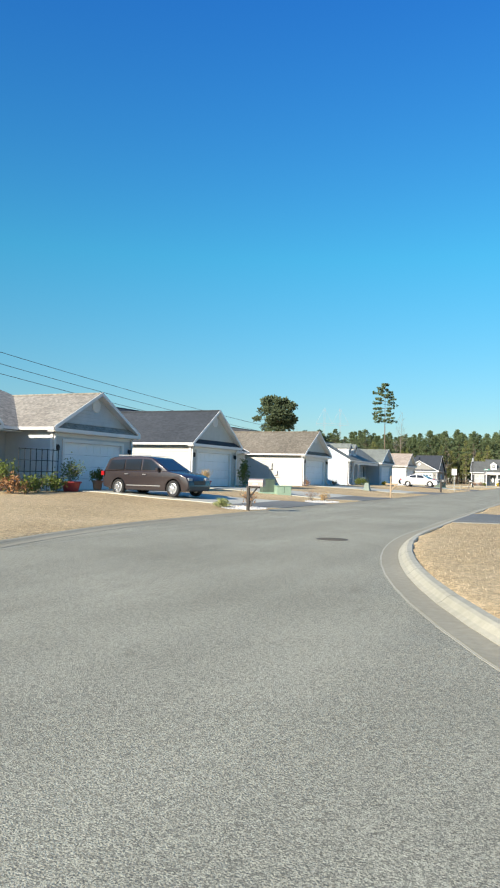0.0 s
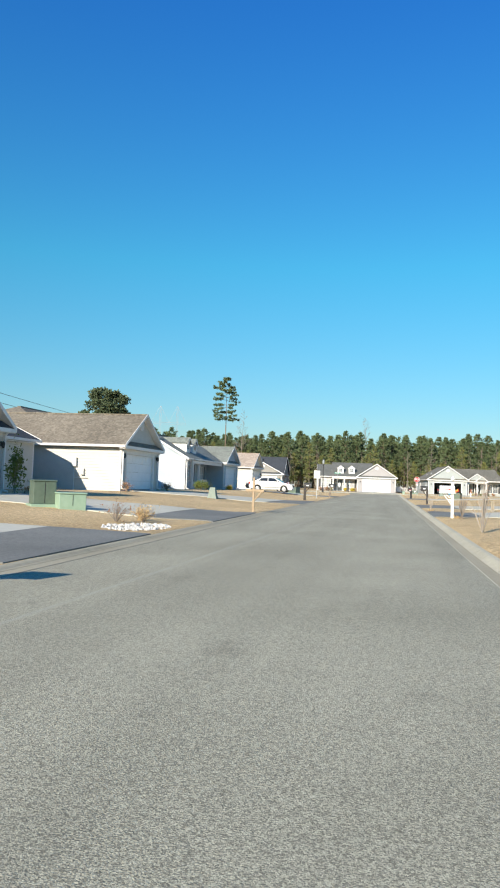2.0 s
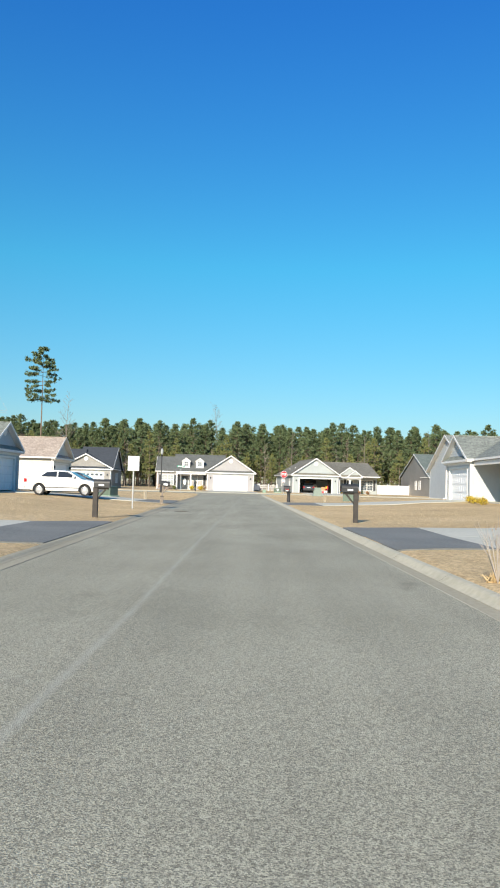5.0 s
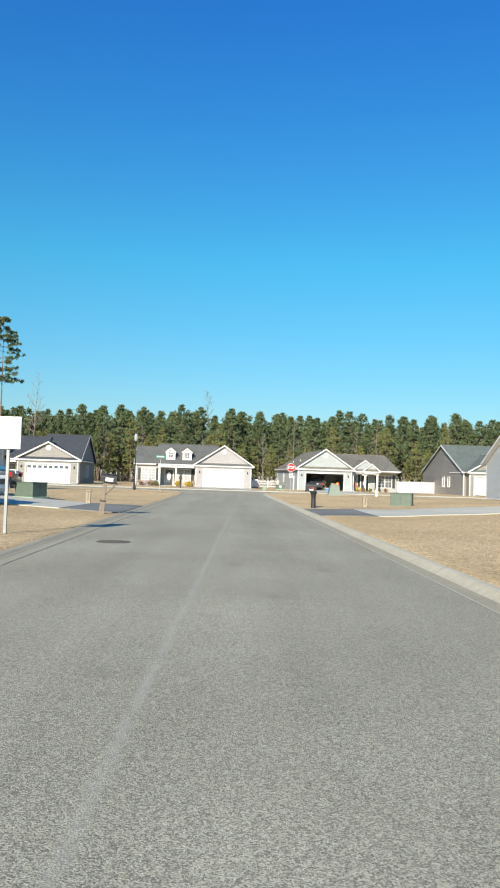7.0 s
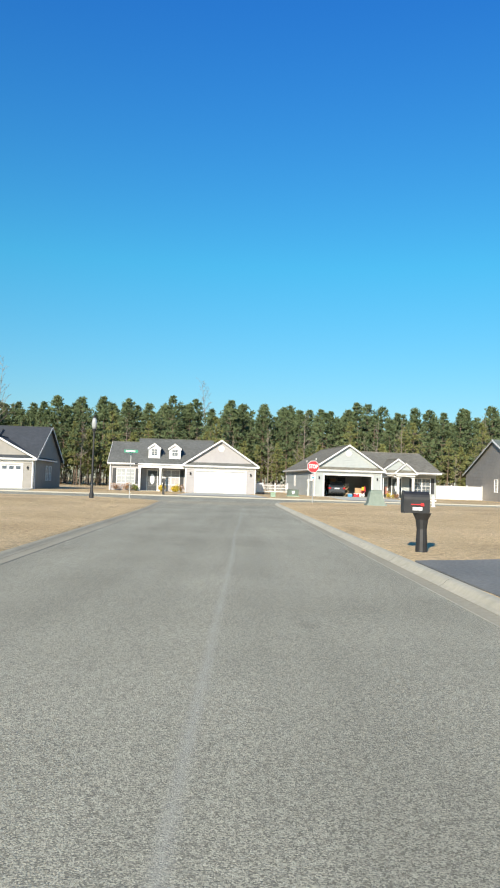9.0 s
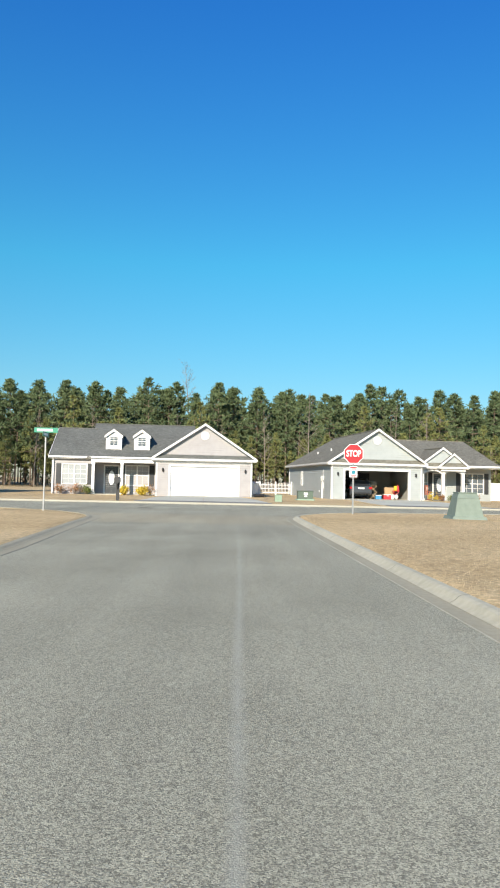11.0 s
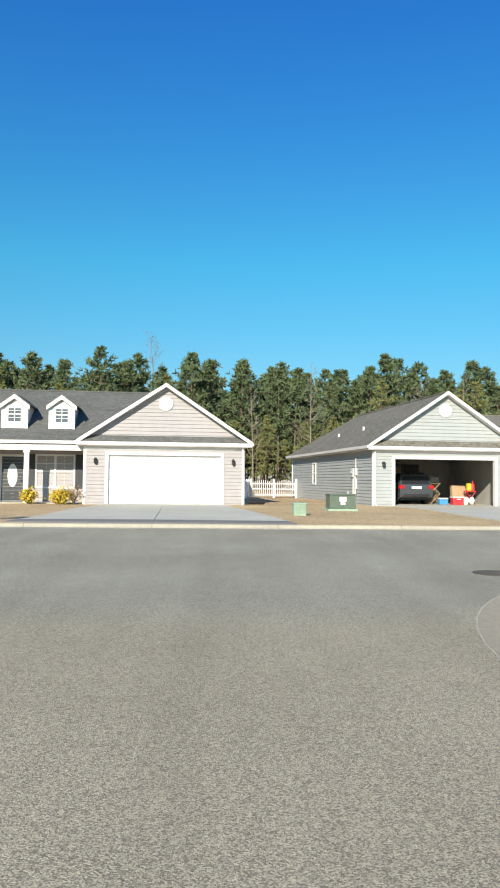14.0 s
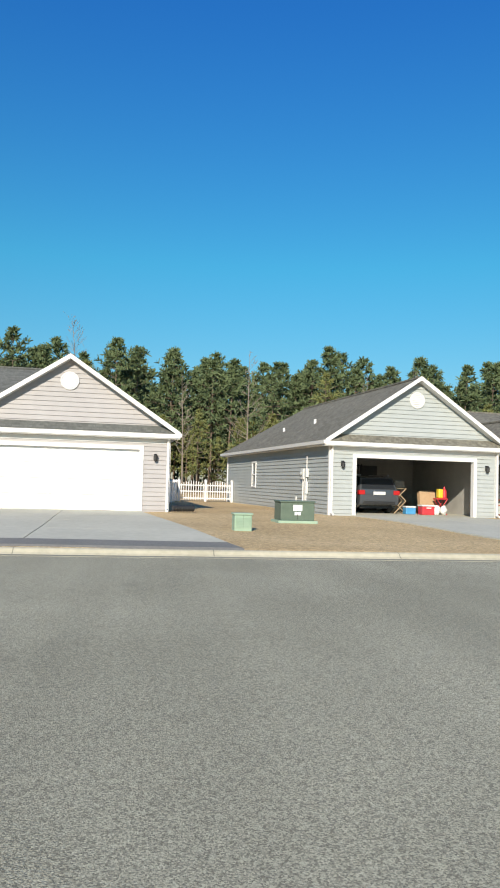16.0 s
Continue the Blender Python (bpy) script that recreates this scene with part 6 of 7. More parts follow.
bm = bmesh.new()
octagon(bm, 0.412, 0.0, 0.008, 2.47)
part("plate_border", bm, M["sign_white"], st, "white border of the plate")
bm = bmesh.new()
octagon(bm, 0.388, -0.004, 0.006, 2.47)
part("plate", bm, M["sign_red"], st, "red octagonal plate")
writing("STOP", 0.35, Matrix.Translation((0, -0.0065, 2.47)) @ pose(0, 0, 0, 90) @ Matrix.Diagonal((0.70, 1, 1, 1)), M["sign_white"], st, bold=0.009)
part("lower_plate", bx(-0.155, -0.004, 1.55, 0.155, 0.004, 1.98), M["sign_white"], st, "small white notice plate")
for z0, z1, hw in ((1.905, 1.955, 0.13), (1.855, 1.885, 0.10), (1.61, 1.635, 0.11), (1.57, 1.592, 0.08)):
    part("notice_bar", bx(-hw, -0.008, z0, hw, -0.005, z1), M["sign_red"], st)
bm = bmesh.new()
lathe(bm, [(0.075, 0), (0.075, 0.003), (0.01, 0.004)], 16, pose(0, -0.004, 1.745, 90))
part("notice_mark", bm, M["sign_blue"], st)

# street name sign
ss = thing("street_sign", Matrix.Translation((-7.2, -26.3, gz(-7.2, -26.3))), "green street name blades on a steel post", "road sign")
part("post", bx(-0.024, -0.024, 0, 0.024, 0.024, 2.78), M["steel"], ss)
for a, z in ((0, 2.95), (90, 2.79)):
    bl = part("name_blade", bx(-0.45, -0.006, 0, 0.45, 0.006, 0.19), M["sign_green"], ss)
    bl.matrix_local = pose(0, 0, z, 0, 0, a)
    for s in (-1, 1):
        nb = part("letter_bar", bx(-0.34, s * 0.0085 - 0.002, 0.05, 0.26, s * 0.0085 + 0.002, 0.14), M["sign_white"], bl)

# back of a white board on two posts
sb = thing("notice_board", Matrix.Translation((-4.2, -79.0, gz(-4.2, -79.0))), "plain white board seen from behind on a steel post", "sign")
part("post", bx(0.162, -0.06, 0, 0.218, -0.005, 2.29), M["steel"], sb)
part("board", bx(-0.06, -0.10, 1.66, 0.44, -0.062, 2.30), M["plate"], sb)

# lamp post with an opal globe
lx, ly = -9.1, -28.9
lp = thing("street_lamp", Matrix.Translation((lx, ly, gz(lx, ly))) @ Matrix.Diagonal((1.1, 1.1, 1.13, 1)), "black lamp post topped by an opal acorn globe", "street lamp")
bm = bmesh.new()
lathe(bm, [(0.13, 0), (0.13, 0.25), (0.09, 0.32), (0.075, 0.7), (0.06, 0.75), (0.048, 3.55), (0.09, 3.6), (0.11, 3.7), (0.09, 3.74)], 14)
part("pole", bm, M["black"], lp)
bm = bmesh.new()
lathe(bm, [(0.09, 3.74), (0.13, 3.86), (0.15, 4.02), (0.13, 4.18), (0.10, 4.30), (0.05, 4.36)], 18)
part("globe", bm, M["globe"], lp, "opal white globe", smooth=True)
bm = bmesh.new()
lathe(bm, [(0.11, 4.34), (0.06, 4.40), (0.02, 4.46), (0.005, 4.55)], 12)
part("finial", bm, M["black"], lp)


def utility_box(x, y, a, w, d, h, colour, label, notice=True, pad=True, louvres=False):
    top = thing("utility_box", Matrix.Translation((x, y, gz(x, y))) @ pose(0, 0, 0, 0, 0, a), label, "utility box")
    if pad:
        part("pad", bx(-w / 2 - 0.08, -d / 2 - 0.08, -0.1, w / 2 + 0.08, d / 2 + 0.08, 0.07, bevel=0.015), M["util_pale"] if colour == "util_green" else M["concrete"], top)
    part("cabinet", bx(-w / 2, -d / 2, 0.07 if pad else -0.05, w / 2, d / 2, h - 0.05, bevel=0.02), M[colour], top)
    part("lid", bx(-w / 2 - 0.025, -d / 2 - 0.025, h - 0.05, w / 2 + 0.025, d / 2 + 0.025, h, bevel=0.02), M[colour], top)
    part("seam", bx(-0.008, -d / 2 - 0.006, 0.1, 0.008, -d / 2 - 0.001, h - 0.07), M["black"], top)
    if louvres:
        for i in range(7):
            z = 0.08 + i * (h - 0.16) / 7
            part("louvre", bx(-w / 2 + 0.03, -d / 2 - 0.015, z, w / 2 - 0.03, -d / 2 - 0.002, z + 0.03), M[colour], top)
    if notice:
        part("notice", bx(-0.13, -d / 2 - 0.006, h * 0.55, 0.13, -d / 2 - 0.001, h * 0.82), M["sign_white"], top, "white warning label")
        part("notice", bx(-0.09, -d / 2 - 0.006, h * 0.36, 0.09, -d / 2 - 0.001, h * 0.5), M["sign_white"], top, "white warning label")
    return top


utility_box(4.55, -5.35, 4, 0.98, 0.75, 0.62, "util_green", "dark green pad transformer with white labels on the lawn")
utility_box(2.62, -8.7, 4, 0.42, 0.36, 0.42, "util_pale", "pale green louvred utility pedestal on the lawn", False, False, True)
utility_box(-7.5, -119.65, 40, 0.68, 0.62, 0.8, "util_green", "tall dark green utility cabinet beside a driveway", False)
utility_box(-6.6, -119.6, 40, 0.82, 0.55, 0.5, "util_pale", "low pale green utility cabinet beside a driveway", False, False)
utility_box(-8.4, -62.2, 70, 1.0, 0.9, 0.68, "util_green", "green pad transformer beside a driveway", False)
utility_box(8.5, -56.2, -18, 1.05, 0.85, 0.64, "util_green", "green pad transformer beside a concrete driveway", False, False)
utility_box(9.9, -95.7, 10, 1.1, 0.9, 0.62, "util_green", "dark green pad transformer near a parked car", False)


def pedestal(x, y, w, h, colour, label):
    top = thing("utility_pedestal", Matrix.Translation((x, y, gz(x, y))), label, "utility box")
    bm = bmesh.new()
    for z0, z1, a, b in ((-0.05, 0.12, 1.0, 0.9), (0.12, h * 0.8, 0.8, 0.6), (h * 0.8, h, 0.62, 0.5)):
        v = []
        for z, k in ((z0, a), (z1, b)):
            v.append([bm.verts.new((sx_ * w / 2 * k, sy_ * w / 2 * k, z)) for sx_, sy_ in ((-1, -1), (1, -1), (1, 1), (-1, 1))])
        bm.faces.new(v[0][::-1])
        bm.faces.new(v[1])
        for i in range(4):
            bm.faces.new((v[0][i], v[0][(i + 1) % 4], v[1][(i + 1) % 4], v[1][i]))
    part("case", bm, M[colour], top)
    part("cap", bx(-w * 0.27, -w * 0.27, h, w * 0.27, w * 0.27, h + 0.03, bevel=0.01), M[colour], top)
    return top


pedestal(8.4, -27.6, 1.3, 0.95, "util_teal", "large grey-green tapered utility cabinet on the corner lawn")
pedestal(-7.2, -100.5, 0.55, 0.58, "util_teal", "grey-green tapered utility pedestal on the lawn")
utility_box(6.45, -57.4, 5, 0.22, 0.18, 0.48, "tan_plastic", "slim tan cable pedestal on the lawn", False, False)
utility_box(7.6, -100.6, 5, 0.16, 0.13, 0.55, "tan_plastic", "slim tan cable pedestal on the lawn", False, False)
utility_box(-5.8, -63.0, 5, 0.2, 0.16, 0.56, "tan_plastic", "slim tan cable marker on the lawn", False, False)

# hydrant
hx, hy = 12.4, -26.1
hd = thing("hydrant", Matrix.Translation((hx, hy, gz(hx, hy))), "white fire hydrant on the corner lawn", "hydrant")
bm = bmesh.new()
lathe(bm, [(0.15, 0), (0.15, 0.05), (0.10, 0.07), (0.10, 0.5), (0.13, 0.53), (0.12, 0.6), (0.06, 0.68), (0.03, 0.74)], 14)
part("barrel", bm, M["white"], hd)
for s in (-1, 1):
    bm = bmesh.new()
    tube(bm, (s * 0.08, 0, 0.4), (s * 0.19, 0, 0.4), 0.06, 0.065, 10)
    part("nozzle", bm, M["white"], hd)


def manhole(x, y, rad=0.275):
    top = thing("manhole_cover", Matrix.Translation((x, y, 0.0)), "dark cast iron manhole cover in the asphalt", "manhole")
    bm = bmesh.new()
    lathe(bm, [(rad + 0.05, -0.05), (rad + 0.05, 0.006), (rad, 0.008), (rad - 0.01, 0.001), (0.01, 0.001)], 32)
    part("frame", bm, M["iron"], top)
    bm = bmesh.new()
    lathe(bm, [(rad - 0.02, -0.03), (rad - 0.02, 0.008), (0.01, 0.008)], 32)
    for i in range(-4, 5):
        ww = math.sqrt(max(0.0, (rad - 0.04) ** 2 - (i * 0.085) ** 2))
        box(bm, -ww, i * 0.085 - 0.012, 0.008, ww, i * 0.085 + 0.012, 0.0105)
    part("cover", bm, M["iron"], top)


manhole(3.93, -143.05)
manhole(-1.78, -79.5)
manhole(-4.07, -20.6)
manhole(3.75, -23.0)
# ---- fences ----


def fence_run(p, q, h, label, pickets=False, arch=0.0):
    p, q = Vector(p), Vector(q)
    d = q - p
    L = d.length
    top = thing("fence", Matrix.Translation((p.x, p.y, gz(p.x, p.y))) @ pose(0, 0, 0, 0, 0, math.degrees(math.atan2(d.y, d.x))), label, "fence")
    n = max(1, round(L / 1.9))
    for i in range(n + 1):
        x = L * i / n
        bm = bmesh.new()
        box(bm, x - 0.06, -0.06, -0.1, x + 0.06, 0.06, h + 0.08)
        lathe(bm, [(0.085, h + 0.08), (0.085, h + 0.11), (0.01, h + 0.18)], 4, Matrix.Translation((x, 0, 0)))
        part("post", bm, M["white"], top)
    for i in range(n):
        a, b = L * i / n + 0.06, L * (i + 1) / n - 0.06
        if pickets:
            k = max(3, round((b - a) / 0.14))
            for z in (0.15, h * 0.5, h * 0.82):
                part("rail", bx(a, -0.025, z, b, 0.025, z + 0.06), M["white"], top)
            for j in range(k):
                x = a + (b - a) * (j + 0.5) / k
                u = (j + 0.5) / k
                part("picket", bx(x - 0.018, -0.03, 0.08, x + 0.018, 0.03, h * 0.9 + arch * math.sin(math.pi * u)), M["white"], top)
        else:
            k = max(2, round((b - a) / 0.17))
            for j in range(k):
                part("board", bx(a + (b - a) * j / k + 0.003, -0.02, 0.06, a + (b - a) * (j + 1) / k - 0.003, 0.02, h - 0.06), M["white"], top)
            for z in (0.04, h - 0.06):
                part("rail", bx(a, -0.035, z, b, 0.035, z + 0.09), M["white"], top)


fence_run((1.2, 8.0), (2.0, 14.9), 1.0, "white vinyl panel fence running back from the house")
fence_run((2.15, 14.9), (5.1, 15.2), 1.05, "white arched picket gate between two houses", True, 0.2)
fence_run((20.4, 5.2), (25.6, 6.0), 1.45, "white vinyl panel fence between two houses")

# ---- gardens and clutter ----


def pot(name, x, y, z, r0, r1, h, material, label, plant=None):
    top = thing(name, Matrix.Translation((x, y, z)), label, "plant pot")
    bm = bmesh.new()
    lathe(bm, [(r0, 0), (r0 * 1.02, 0.02), (r1 * 0.94, h * 0.85), (r1 * 1.06, h * 0.86), (r1 * 1.06, h), (r1 * 0.9, h), (r1 * 0.86, h * 0.9), (0.02, h * 0.9)], 20)
    part("pot", bm, M[material], top)
    return top


def grass_clump(name, x, y, z, n, h, spread, leaf, label):
    r = np.random.default_rng(int(abs(x * 13 + y * 7)) + n)
    top = thing(name, Matrix.Translation((x, y, z)), label, "ornamental grass")
    at = np.column_stack([r.normal(size=(n, 2)) * 0.05, np.zeros(n)])
    way = unit(np.column_stack([r.normal(size=(n, 2)) * spread, np.ones(n)]))
    o = new("blades", raw_mesh("blades", *blades(at, way, r.uniform(0.5, 1.0, n) * h, np.full(n, 0.016), r), M[leaf]))
    o.parent = top
    return top


def stone_bed(x, y, rx, ry, n, label, seed):
    """A bed of loose white stones, each a small lumpy block."""
    r = np.random.default_rng(seed)
    bm = bmesh.new()
    for _ in range(n):
        a, q = r.uniform(0, 6.28), math.sqrt(r.uniform(0, 1))
        px, py = x + math.cos(a) * rx * q, y + math.sin(a) * ry * q
        s = r.uniform(0.02, 0.055)
        m = Matrix.Translation((px, py, gz(px, py) + s * 0.15)) @ Euler(tuple(r.uniform(0, 6.28, 3))).to_matrix().to_4x4() @ Matrix.Diagonal((s, s * r.uniform(0.6, 1.0), s * r.uniform(0.5, 0.8), 1))
        v = bmesh.ops.create_icosphere(bm, subdivisions=1, radius=1.0, matrix=m)["verts"]
        for w in v:
            w.co += Vector(r.normal(size=3) * s * 0.16)
    tagged(part("stone_bed", bm, M["stone"]), label, "stones", kind="stuff")


stone_bed(-2.72, -132.9, 0.75, 1.15, 430, "loose white stones bedding plants by the mailbox", 3)
stone_bed(-2.95, -123.6, 0.7, 1.4, 340, "loose white stones edging a driveway", 4)
shrub("garden_shrub", -3.35, -133.5, 0.26, 0.26, "pale green leafy plant in white stones", "sage_leaf", 600, 0.05)
shrub("garden_shrub", -2.75, -132.4, 0.32, 0.6, "twiggy half-bare shrub in white stones", "russet_leaf", 160, 0.05, 26)
shrub("garden_shrub", -3.9, -122.6, 0.45, 0.5, "dry twiggy shrub beside a driveway", "russet_leaf", 110, 0.035, 22, thick=0.6)
shrub("garden_shrub", -3.5, -121.7, 0.32, 0.42, "dry straw-coloured plant beside a driveway", "straw", 240, 0.04, 18, thick=0.6)
grass_clump("grass_clump", -3.8, -121.0, gz(-3.8, -121.0), 120, 0.42, 0.4, "straw", "dry straw-coloured grass clump beside the driveway stones")
shrub("bare_shrub", 5.3, -119.9, 0.5, 1.5, "bare multi-stemmed shrub at the lawn edge", "russet_leaf", 20, 0.03, 24, stems="pale_stem", thick=0.6)
shrub("bare_shrub", 5.4, -110.8, 0.32, 1.0, "bare twiggy shrub beside the white mailbox", "russet_leaf", 40, 0.03, 12)
shrub("bare_shrub", 4.5, -102.3, 0.32, 0.95, "bare pale multi-stemmed crape myrtle on the lawn edge", "russet_leaf", 12, 0.03, 14, stems="pale_stem", thick=0.5)
grass_clump("grass_clump", 5.25, -110.5, gz(5.25, -110.5), 80, 0.18, 0.8, "straw", "low dry grass round the mailbox post")
grass_clump("grass_clump", 4.5, -102.2, gz(4.5, -102.2), 70, 0.16, 0.9, "straw", "low dry grass round a shrub")

# in front of the pale house by the bend
pot("potted_shrub", -11.2, -130.15, gz(-11.2, -130.15) + 0.03, 0.17, 0.24, 0.42, "terracotta", "terracotta pot with a leafy shrub before the garage")
shrub("garden_shrub", -11.2, -130.15, 0.32, 0.5, "green shrub growing in a terracotta pot", "green_leaf", 700, 0.06, z=gz(-11.2, -130.15) + 0.4)
pot("planter", -11.24, -131.95, gz(-11.24, -131.95), 0.3, 0.42, 0.42, "pot_red", "dark red glazed planter by the garage")
shrub("small_tree", -11.24, -131.95, 0.34, 0.8, "small leafy tree in a red planter", "green_leaf", 700, 0.06, 14, z=gz(-11.24, -131.95) + 0.35)
tr = thing("trellis", Matrix.Translation((-11.64, -133.55, gz(-11.64, -133.55))), "dark metal trellis panel against the porch", "trellis")
for i in range(8):
    part("upright", bx(-0.012, -1.2 + i * 0.34, 0, 0.012, -1.17 + i * 0.34, 1.75), M["black"], tr)
for z in (0.35, 0.8, 1.25, 1.7):
    part("crossbar", bx(-0.015, -1.2, z, 0.015, 1.21, z + 0.03), M["black"], tr)
# leaves mostly dark green, their colour standing in for the shade over this bed
for k, (x, y, rx, rz, lf) in enumerate(((-11.04, -133.15, 0.5, 0.6, "green_leaf"), (-10.94, -134.35, 0.5, 0.55, "green_leaf"), (-10.64, -135.35, 0.5, 0.5, "green_leaf"), (-10.44, -136.35, 0.45, 0.6, "russet_leaf"), (-11.04, -135.95, 0.4, 1.1, "green_leaf"))):
    shrub("garden_shrub", x, y, rx, rz, "mixed garden shrub in the bed before the porch", lf, 600, 0.07, seed=k)
# before the second garage
pot("planter", -11.05, -120.2, gz(-11.05, -120.2), 0.22, 0.33, 0.45, "pot_red", "red plastic planter before the garage")
grass_clump("grass_clump", -11.05, -120.2, gz(-11.05, -120.2) + 0.42, 220, 0.75, 0.28, "straw", "tall dry ornamental grass in a red planter")
shrub("small_tree", -11.4, -114.4, 0.32, 1.6, "narrow leafy small tree at the garage corner", "green_leaf", 900, 0.08, 22)
shrub("garden_shrub", -10.80, -113.6, 0.5, 0.3, "low brown ground plant in the bed", "russet_leaf", 320, 0.06)
# by the blue-grey house
for x, y in ((-14.3, -79.1), (-14.2, -77.8), (-14.2, -76.3)):
    shrub("garden_shrub", x, y, 0.5, 0.6, "small evergreen shrub before the porch", "green_leaf", 500, 0.07)
for x, y in ((-14.0, -68.7), (-14.0, -67.8)):
    shrub("garden_shrub", x, y, 0.32, 0.4, "small yellow-green shrub beside the garage", "yellow_leaf", 450, 0.06)
for y in (-102.4, -95.6):
    shrub("garden_shrub", -11.5, y, 0.4, 0.45, "small dry shrub beside the garage", "russet_leaf", 260, 0.05)
for x, y in ((14.1, -67.4), (14.1, -68.7), (14.0, -70.2)):
    shrub("garden_shrub", x, y, 0.30, 0.36, "yellow-green shrub before the porch", "yellow_leaf", 450, 0.06)


def beside(h, x, y):
    p = h.top.matrix_world @ Vector((x, y, 0))
    return p.x, p.y


# beds before the tan house
for k, (u, v, rx, rz, lf, n) in enumerate(((-5.75, -0.45, 0.40, 0.50, "yellow_leaf", 1100), (-4.45, -0.45, 0.48, 0.50, "yellow_leaf", 1300), (-3.85, -0.2, 0.45, 0.75, "russet_leaf", 160), (-9.2, -0.2, 0.5, 0.65, "russet_leaf", 260), (-10.2, -0.2, 0.5, 0.6, "russet_leaf", 220), (-8.4, -0.15, 0.4, 0.55, "green_leaf", 500))):
    x, y = beside(h_tan, u, v)
    shrub("garden_shrub", x, y, rx, rz, {"yellow_leaf": "bright golden shrub before the porch", "russet_leaf": "bare twiggy shrub before the house", "green_leaf": "small green shrub before the house"}[lf], lf, n, 0.075, 30, seed=k)
for u, lf in ((4.4, "yellow_leaf"), (5.1, "russet_leaf"), (5.9, "green_leaf"), (6.8, "russet_leaf"), (7.6, "green_leaf"), (8.6, "russet_leaf")):
    x, y = beside(hg, u, 0.15 if u < 6.9 else 1.9)
    shrub("garden_shrub", x, y, 0.38, 0.42, "small bedding shrub along the porch", lf, 450, 0.06)

# a red rocking chair on the sage house's porch
cx, cy = beside(hg, 4.35, 1.5)
ch = thing("rocking_chair", Matrix.Translation((cx, cy, 0.2)) @ pose(0, 0, 0, 0, 0, TURN), "red-brown wooden rocking chair on the porch", "chair")
M["chair_red"] = mat("red_brown_wood", (0.32, 0.10, 0.06), (0.42, 0.15, 0.09), 0.6, scale=8)
part("seat", bx(-0.28, -0.25, 0.40, 0.28, 0.25, 0.45), M["chair_red"], ch)
for i in range(5):
    part("back_slat", bx(-0.26 + i * 0.115, 0.22, 0.45, -0.19 + i * 0.115, 0.25, 1.15), M["chair_red"], ch)
for s in (-1, 1):
    part("arm", bx(s * 0.31 - 0.04, -0.28, 0.62, s * 0.31 + 0.04, 0.25, 0.66), M["chair_red"], ch)
    part("rocker", bx(s * 0.26 - 0.02, -0.42, 0.0, s * 0.26 + 0.02, 0.42, 0.05), M["chair_red"], ch)
    for y in (-0.2, 0.2):
        part("leg", bx(s * 0.26 - 0.022, y - 0.022, 0.05, s * 0.26 + 0.022, y + 0.022, 0.62), M["chair_red"], ch)

# things stored in the open garage
M["red_plastic"] = mat("red_plastic", (0.50, 0.03, 0.04), (0.58, 0.05, 0.06), 0.4, scale=4)
M["blue_plastic"] = mat("blue_plastic", (0.05, 0.24, 0.48), (0.08, 0.30, 0.55), 0.4, scale=4)
M["cardboard"] = mat("cardboard", (0.40, 0.27, 0.16), (0.48, 0.33, 0.20), 0.9, scale=6)
M["yellow_plastic"] = mat("yellow_plastic", (0.65, 0.48, 0.03), (0.72, 0.55, 0.05), 0.4, scale=4)
G0 = hg.top.matrix_world


def stored(name, x, y, z, label, category):
    return thing(name, G0 @ pose(x, y, z), label, category)


rc = stored("storage_bin", 1.32, 1.6, 0.0, "red plastic storage bin with a pale lid", "bin")
part("bin", bx(-0.27, -0.2, 0, 0.27, 0.2, 0.34, bevel=0.03), M["red_plastic"], rc)
part("lid", bx(-0.29, -0.22, 0.34, 0.29, 0.22, 0.40, bevel=0.02), M["white"], rc)
part("handle", bx(-0.1, -0.235, 0.26, 0.1, -0.2, 0.30), M["white"], rc)
bc = stored("cooler", 0.72, 1.9, 0.0, "blue plastic cooler with a white lid", "cooler")
part("body", bx(-0.22, -0.16, 0, 0.22, 0.16, 0.27, bevel=0.03), M["blue_plastic"], bc)
part("lid", bx(-0.23, -0.17, 0.27, 0.23, 0.17, 0.33, bevel=0.02), M["white"], bc)
for k in range(3):
    bg = stored("carrier_bag", 1.72 + 0.16 * k, 1.5 + 0.25 * (k % 2), 0.0, "crumpled pale plastic carrier bag", "bag")
    bm = bmesh.new()
    bmesh.ops.create_icosphere(bm, subdivisions=2, radius=1.0, matrix=Matrix.Translation((0, 0, 0.2)) @ Matrix.Diagonal((0.14, 0.11, 0.21, 1)))
    rr = random.Random(k)
    for v in bm.verts:
        v.co += Vector((rr.uniform(-1, 1), rr.uniform(-1, 1), rr.uniform(-0.6, 0.6))) * 0.025
        v.co.z = max(v.co.z, 0)
    part("bag", bm, M["white"], bg)
cb = stored("cardboard_box", 1.75, 2.3, 0.0, "large brown cardboard box leaning on the wall", "box")
part("box", bx(-0.38, -0.1, 0, 0.38, 0.1, 0.95, bevel=0.01, m=pose(0, 0, 0, -8, 0, 6)), M["cardboard"], cb)
part("flap", bx(-0.36, -0.24, 0.93, 0.36, -0.1, 0.945, m=pose(0, 0, 0, -20, 0, 6)), M["cardboard"], cb)
ts = stored("tool_stand", 2.12, 1.9, 0.0, "red folding stand with yellow and blue tools on it", "stand")
for s in (-1, 1):
    bm = bmesh.new()
    tube(bm, (-0.22, s * 0.14, 0), (0.22, s * 0.14, 0.62), 0.018, 0.018, 6)
    tube(bm, (0.22, s * 0.14, 0), (-0.22, s * 0.14, 0.62), 0.018, 0.018, 6)
    part("leg", bm, M["red_plastic"], ts)
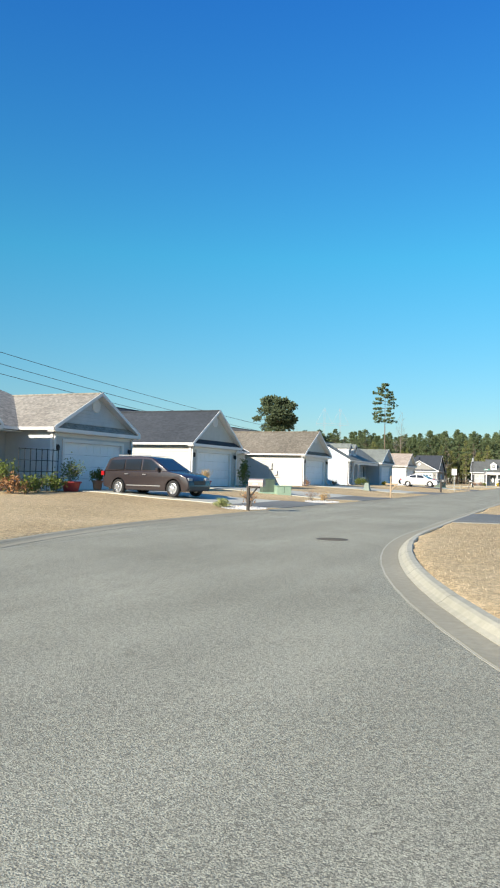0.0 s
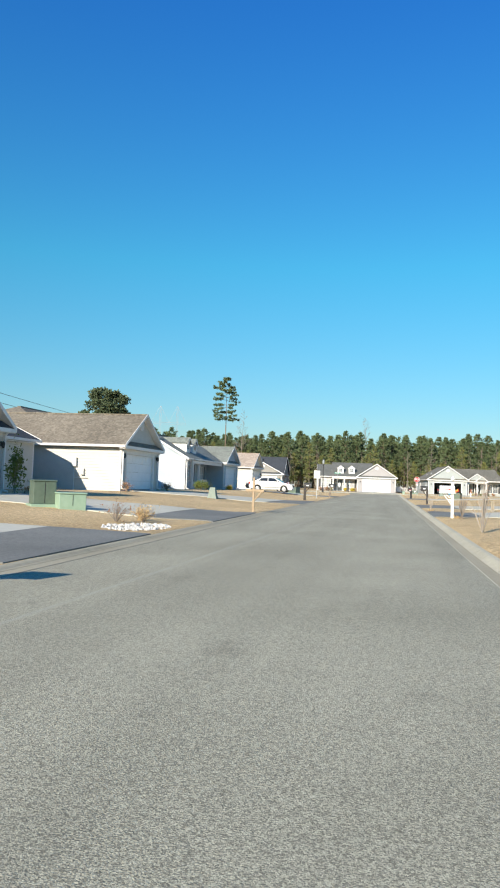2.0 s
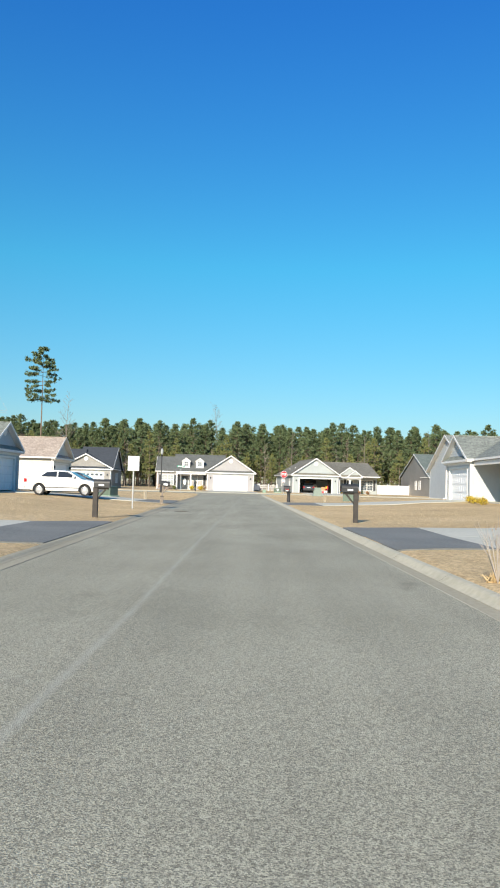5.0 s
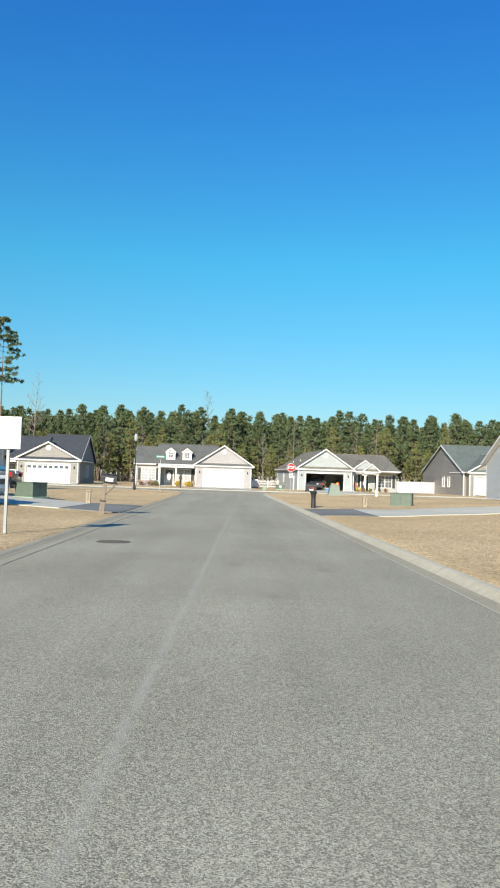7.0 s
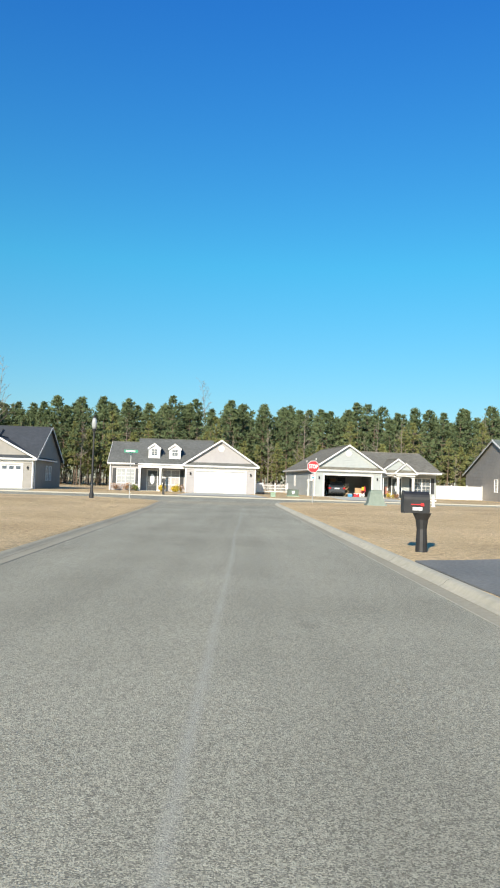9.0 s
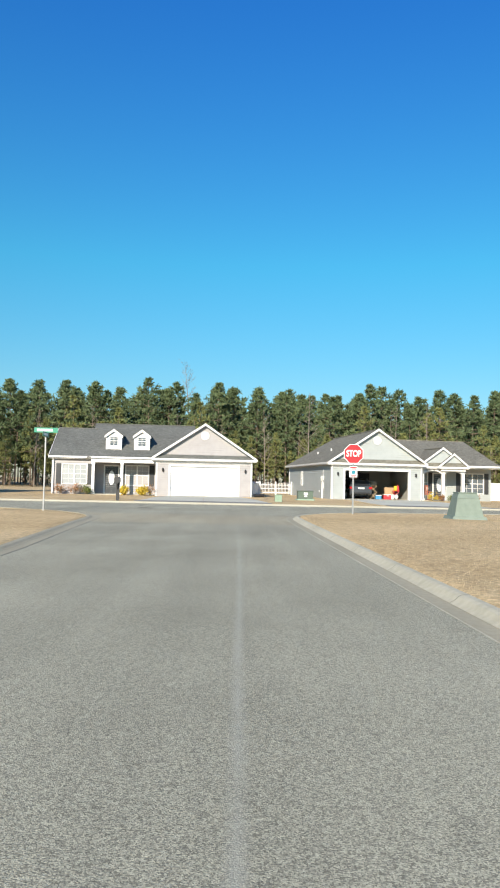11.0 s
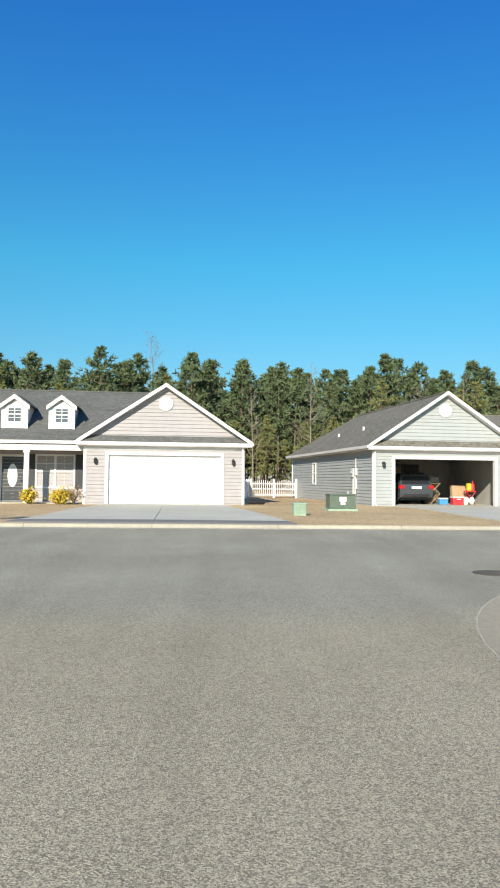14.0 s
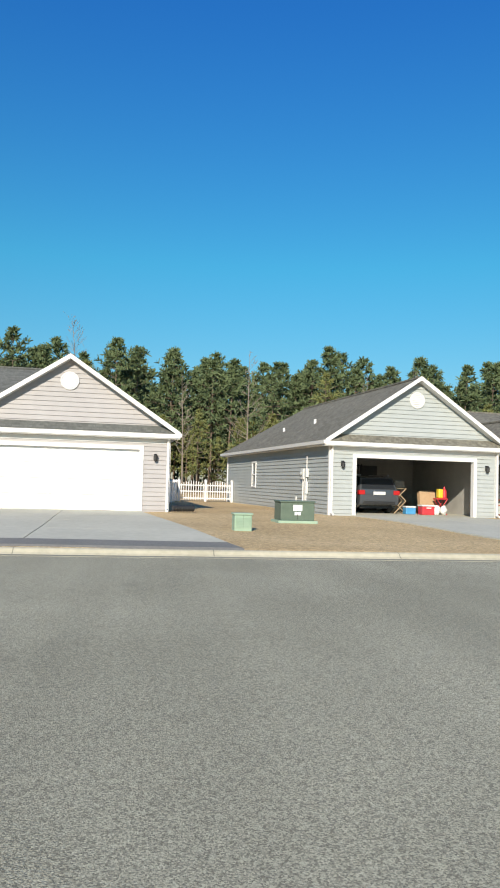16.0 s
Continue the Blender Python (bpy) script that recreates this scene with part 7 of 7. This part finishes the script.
part("tray", bx(-0.25, -0.18, 0.62, 0.25, 0.18, 0.68, bevel=0.02), M["red_plastic"], ts)
part("tool_case", bx(-0.15, -0.12, 0.68, 0.06, 0.12, 1.05, bevel=0.04), M["yellow_plastic"], ts)
bm = bmesh.new()
lathe(bm, [(0.1, 0.69), (0.11, 0.72), (0.1, 1.0), (0.04, 1.06), (0.035, 1.16)], 14, Matrix.Translation((0.16, 0, 0)))
part("bottle", bm, M["red_plastic"], ts)
fs = stored("folding_rack", 0.42, 2.3, 0.0, "pale wooden folding rack with a dark bundle on top", "rack")
for y in (-0.16, 0.16):
    for a, b in ((-0.26, 0.26), (0.26, -0.26)):
        bm = bmesh.new()
        tube(bm, (a, y, 0), (b, y, 0.52), 0.02, 0.02, 6)
        tube(bm, (b, y, 0.52), (a, y, 1.02), 0.02, 0.02, 6)
        part("slat", bm, M["wood_new"], fs)
part("shelf", bx(-0.28, -0.2, 1.02, 0.28, 0.2, 1.05), M["wood_new"], fs)
part("bundle", bx(-0.24, -0.16, 1.05, 0.22, 0.16, 1.35, bevel=0.06), M["wood_grey"], fs)
sh = stored("shelf_unit", -0.1, 6.2, 0.0, "dark metal shelves stacked with boxes", "shelf")
for z in (0.3, 0.9, 1.5, 2.0):
    part("shelf", bx(-0.5, -0.22, z, 0.5, 0.22, z + 0.03), M["black"], sh)
for a in (-0.48, 0.48):
    for y in (-0.2, 0.2):
        part("upright", bx(a - 0.02, y - 0.02, 0, a + 0.02, y + 0.02, 2.1), M["black"], sh)
for x, z, w, h2, mt in ((-0.25, 0.33, 0.36, 0.3, "cardboard"), (0.2, 0.33, 0.3, 0.4, "blue_plastic"), (-0.2, 0.93, 0.4, 0.35, "wood_grey"), (0.26, 0.93, 0.3, 0.28, "cardboard"), (0.0, 1.53, 0.6, 0.3, "cardboard")):
    part("carton", bx(x - w / 2, -0.17, z, x + w / 2, 0.17, z + h2, bevel=0.01), M[mt], sh)

# porch rail of the blue-grey house
for i in range(18):
    h_blue.add("baluster", bx(-10.6 + i * 0.13, 0.30, 0.12, -10.56 + i * 0.13, 0.34, 0.82), M["white"])
for z in (0.08, 0.82):
    h_blue.add("rail", bx(-10.7, 0.28, z, -8.3, 0.36, z + 0.06), M["white"])

# tufts of dry grass standing in the nearest lawns
r = np.random.default_rng(21)
N = 250000
P = np.concatenate([np.column_stack([r.uniform(-11.0, -1.0, N // 2), r.uniform(-150, -24, N // 2)]), np.column_stack([r.uniform(2.3, 12.0, N // 2), r.uniform(-152, -20, N // 2)])])
d = off_road(P)
P = P[(d > 0.24) & (r.uniform(0, 1, len(P)) < np.exp(-np.maximum(d - 0.24, 0) / 6.0) + 0.15)]
drives = ((-131.7, -125.5, -1), (-119.8, -112.0, -1), (-101.6, -89.6, -1), (-69.4, -60.6, -1), (-136.6, -131.0, 1), (-110.0, -100.0, 1), (-97.8, -89.0, 1), (-68.1, -59.0, 1))
keep = np.ones(len(P), bool)
for a, b, s in drives:
    keep &= ~((P[:, 1] > a - 1.2) & (P[:, 1] < b + 1.2) & (np.sign(P[:, 0]) == s))
P = P[keep]
n = len(P)
at = np.column_stack([P, lie(P) - 0.01])
way = unit(np.column_stack([r.normal(size=(n, 2)) * 0.7, np.ones(n)]))
tagged(new("dry_grass", raw_mesh("dry_grass", *blades(at, way, r.uniform(0.018, 0.036, n), r.uniform(0.003, 0.007, n), r), M["lawn_blade"])), "short straw-coloured blades of dormant grass", "grass", kind="stuff")
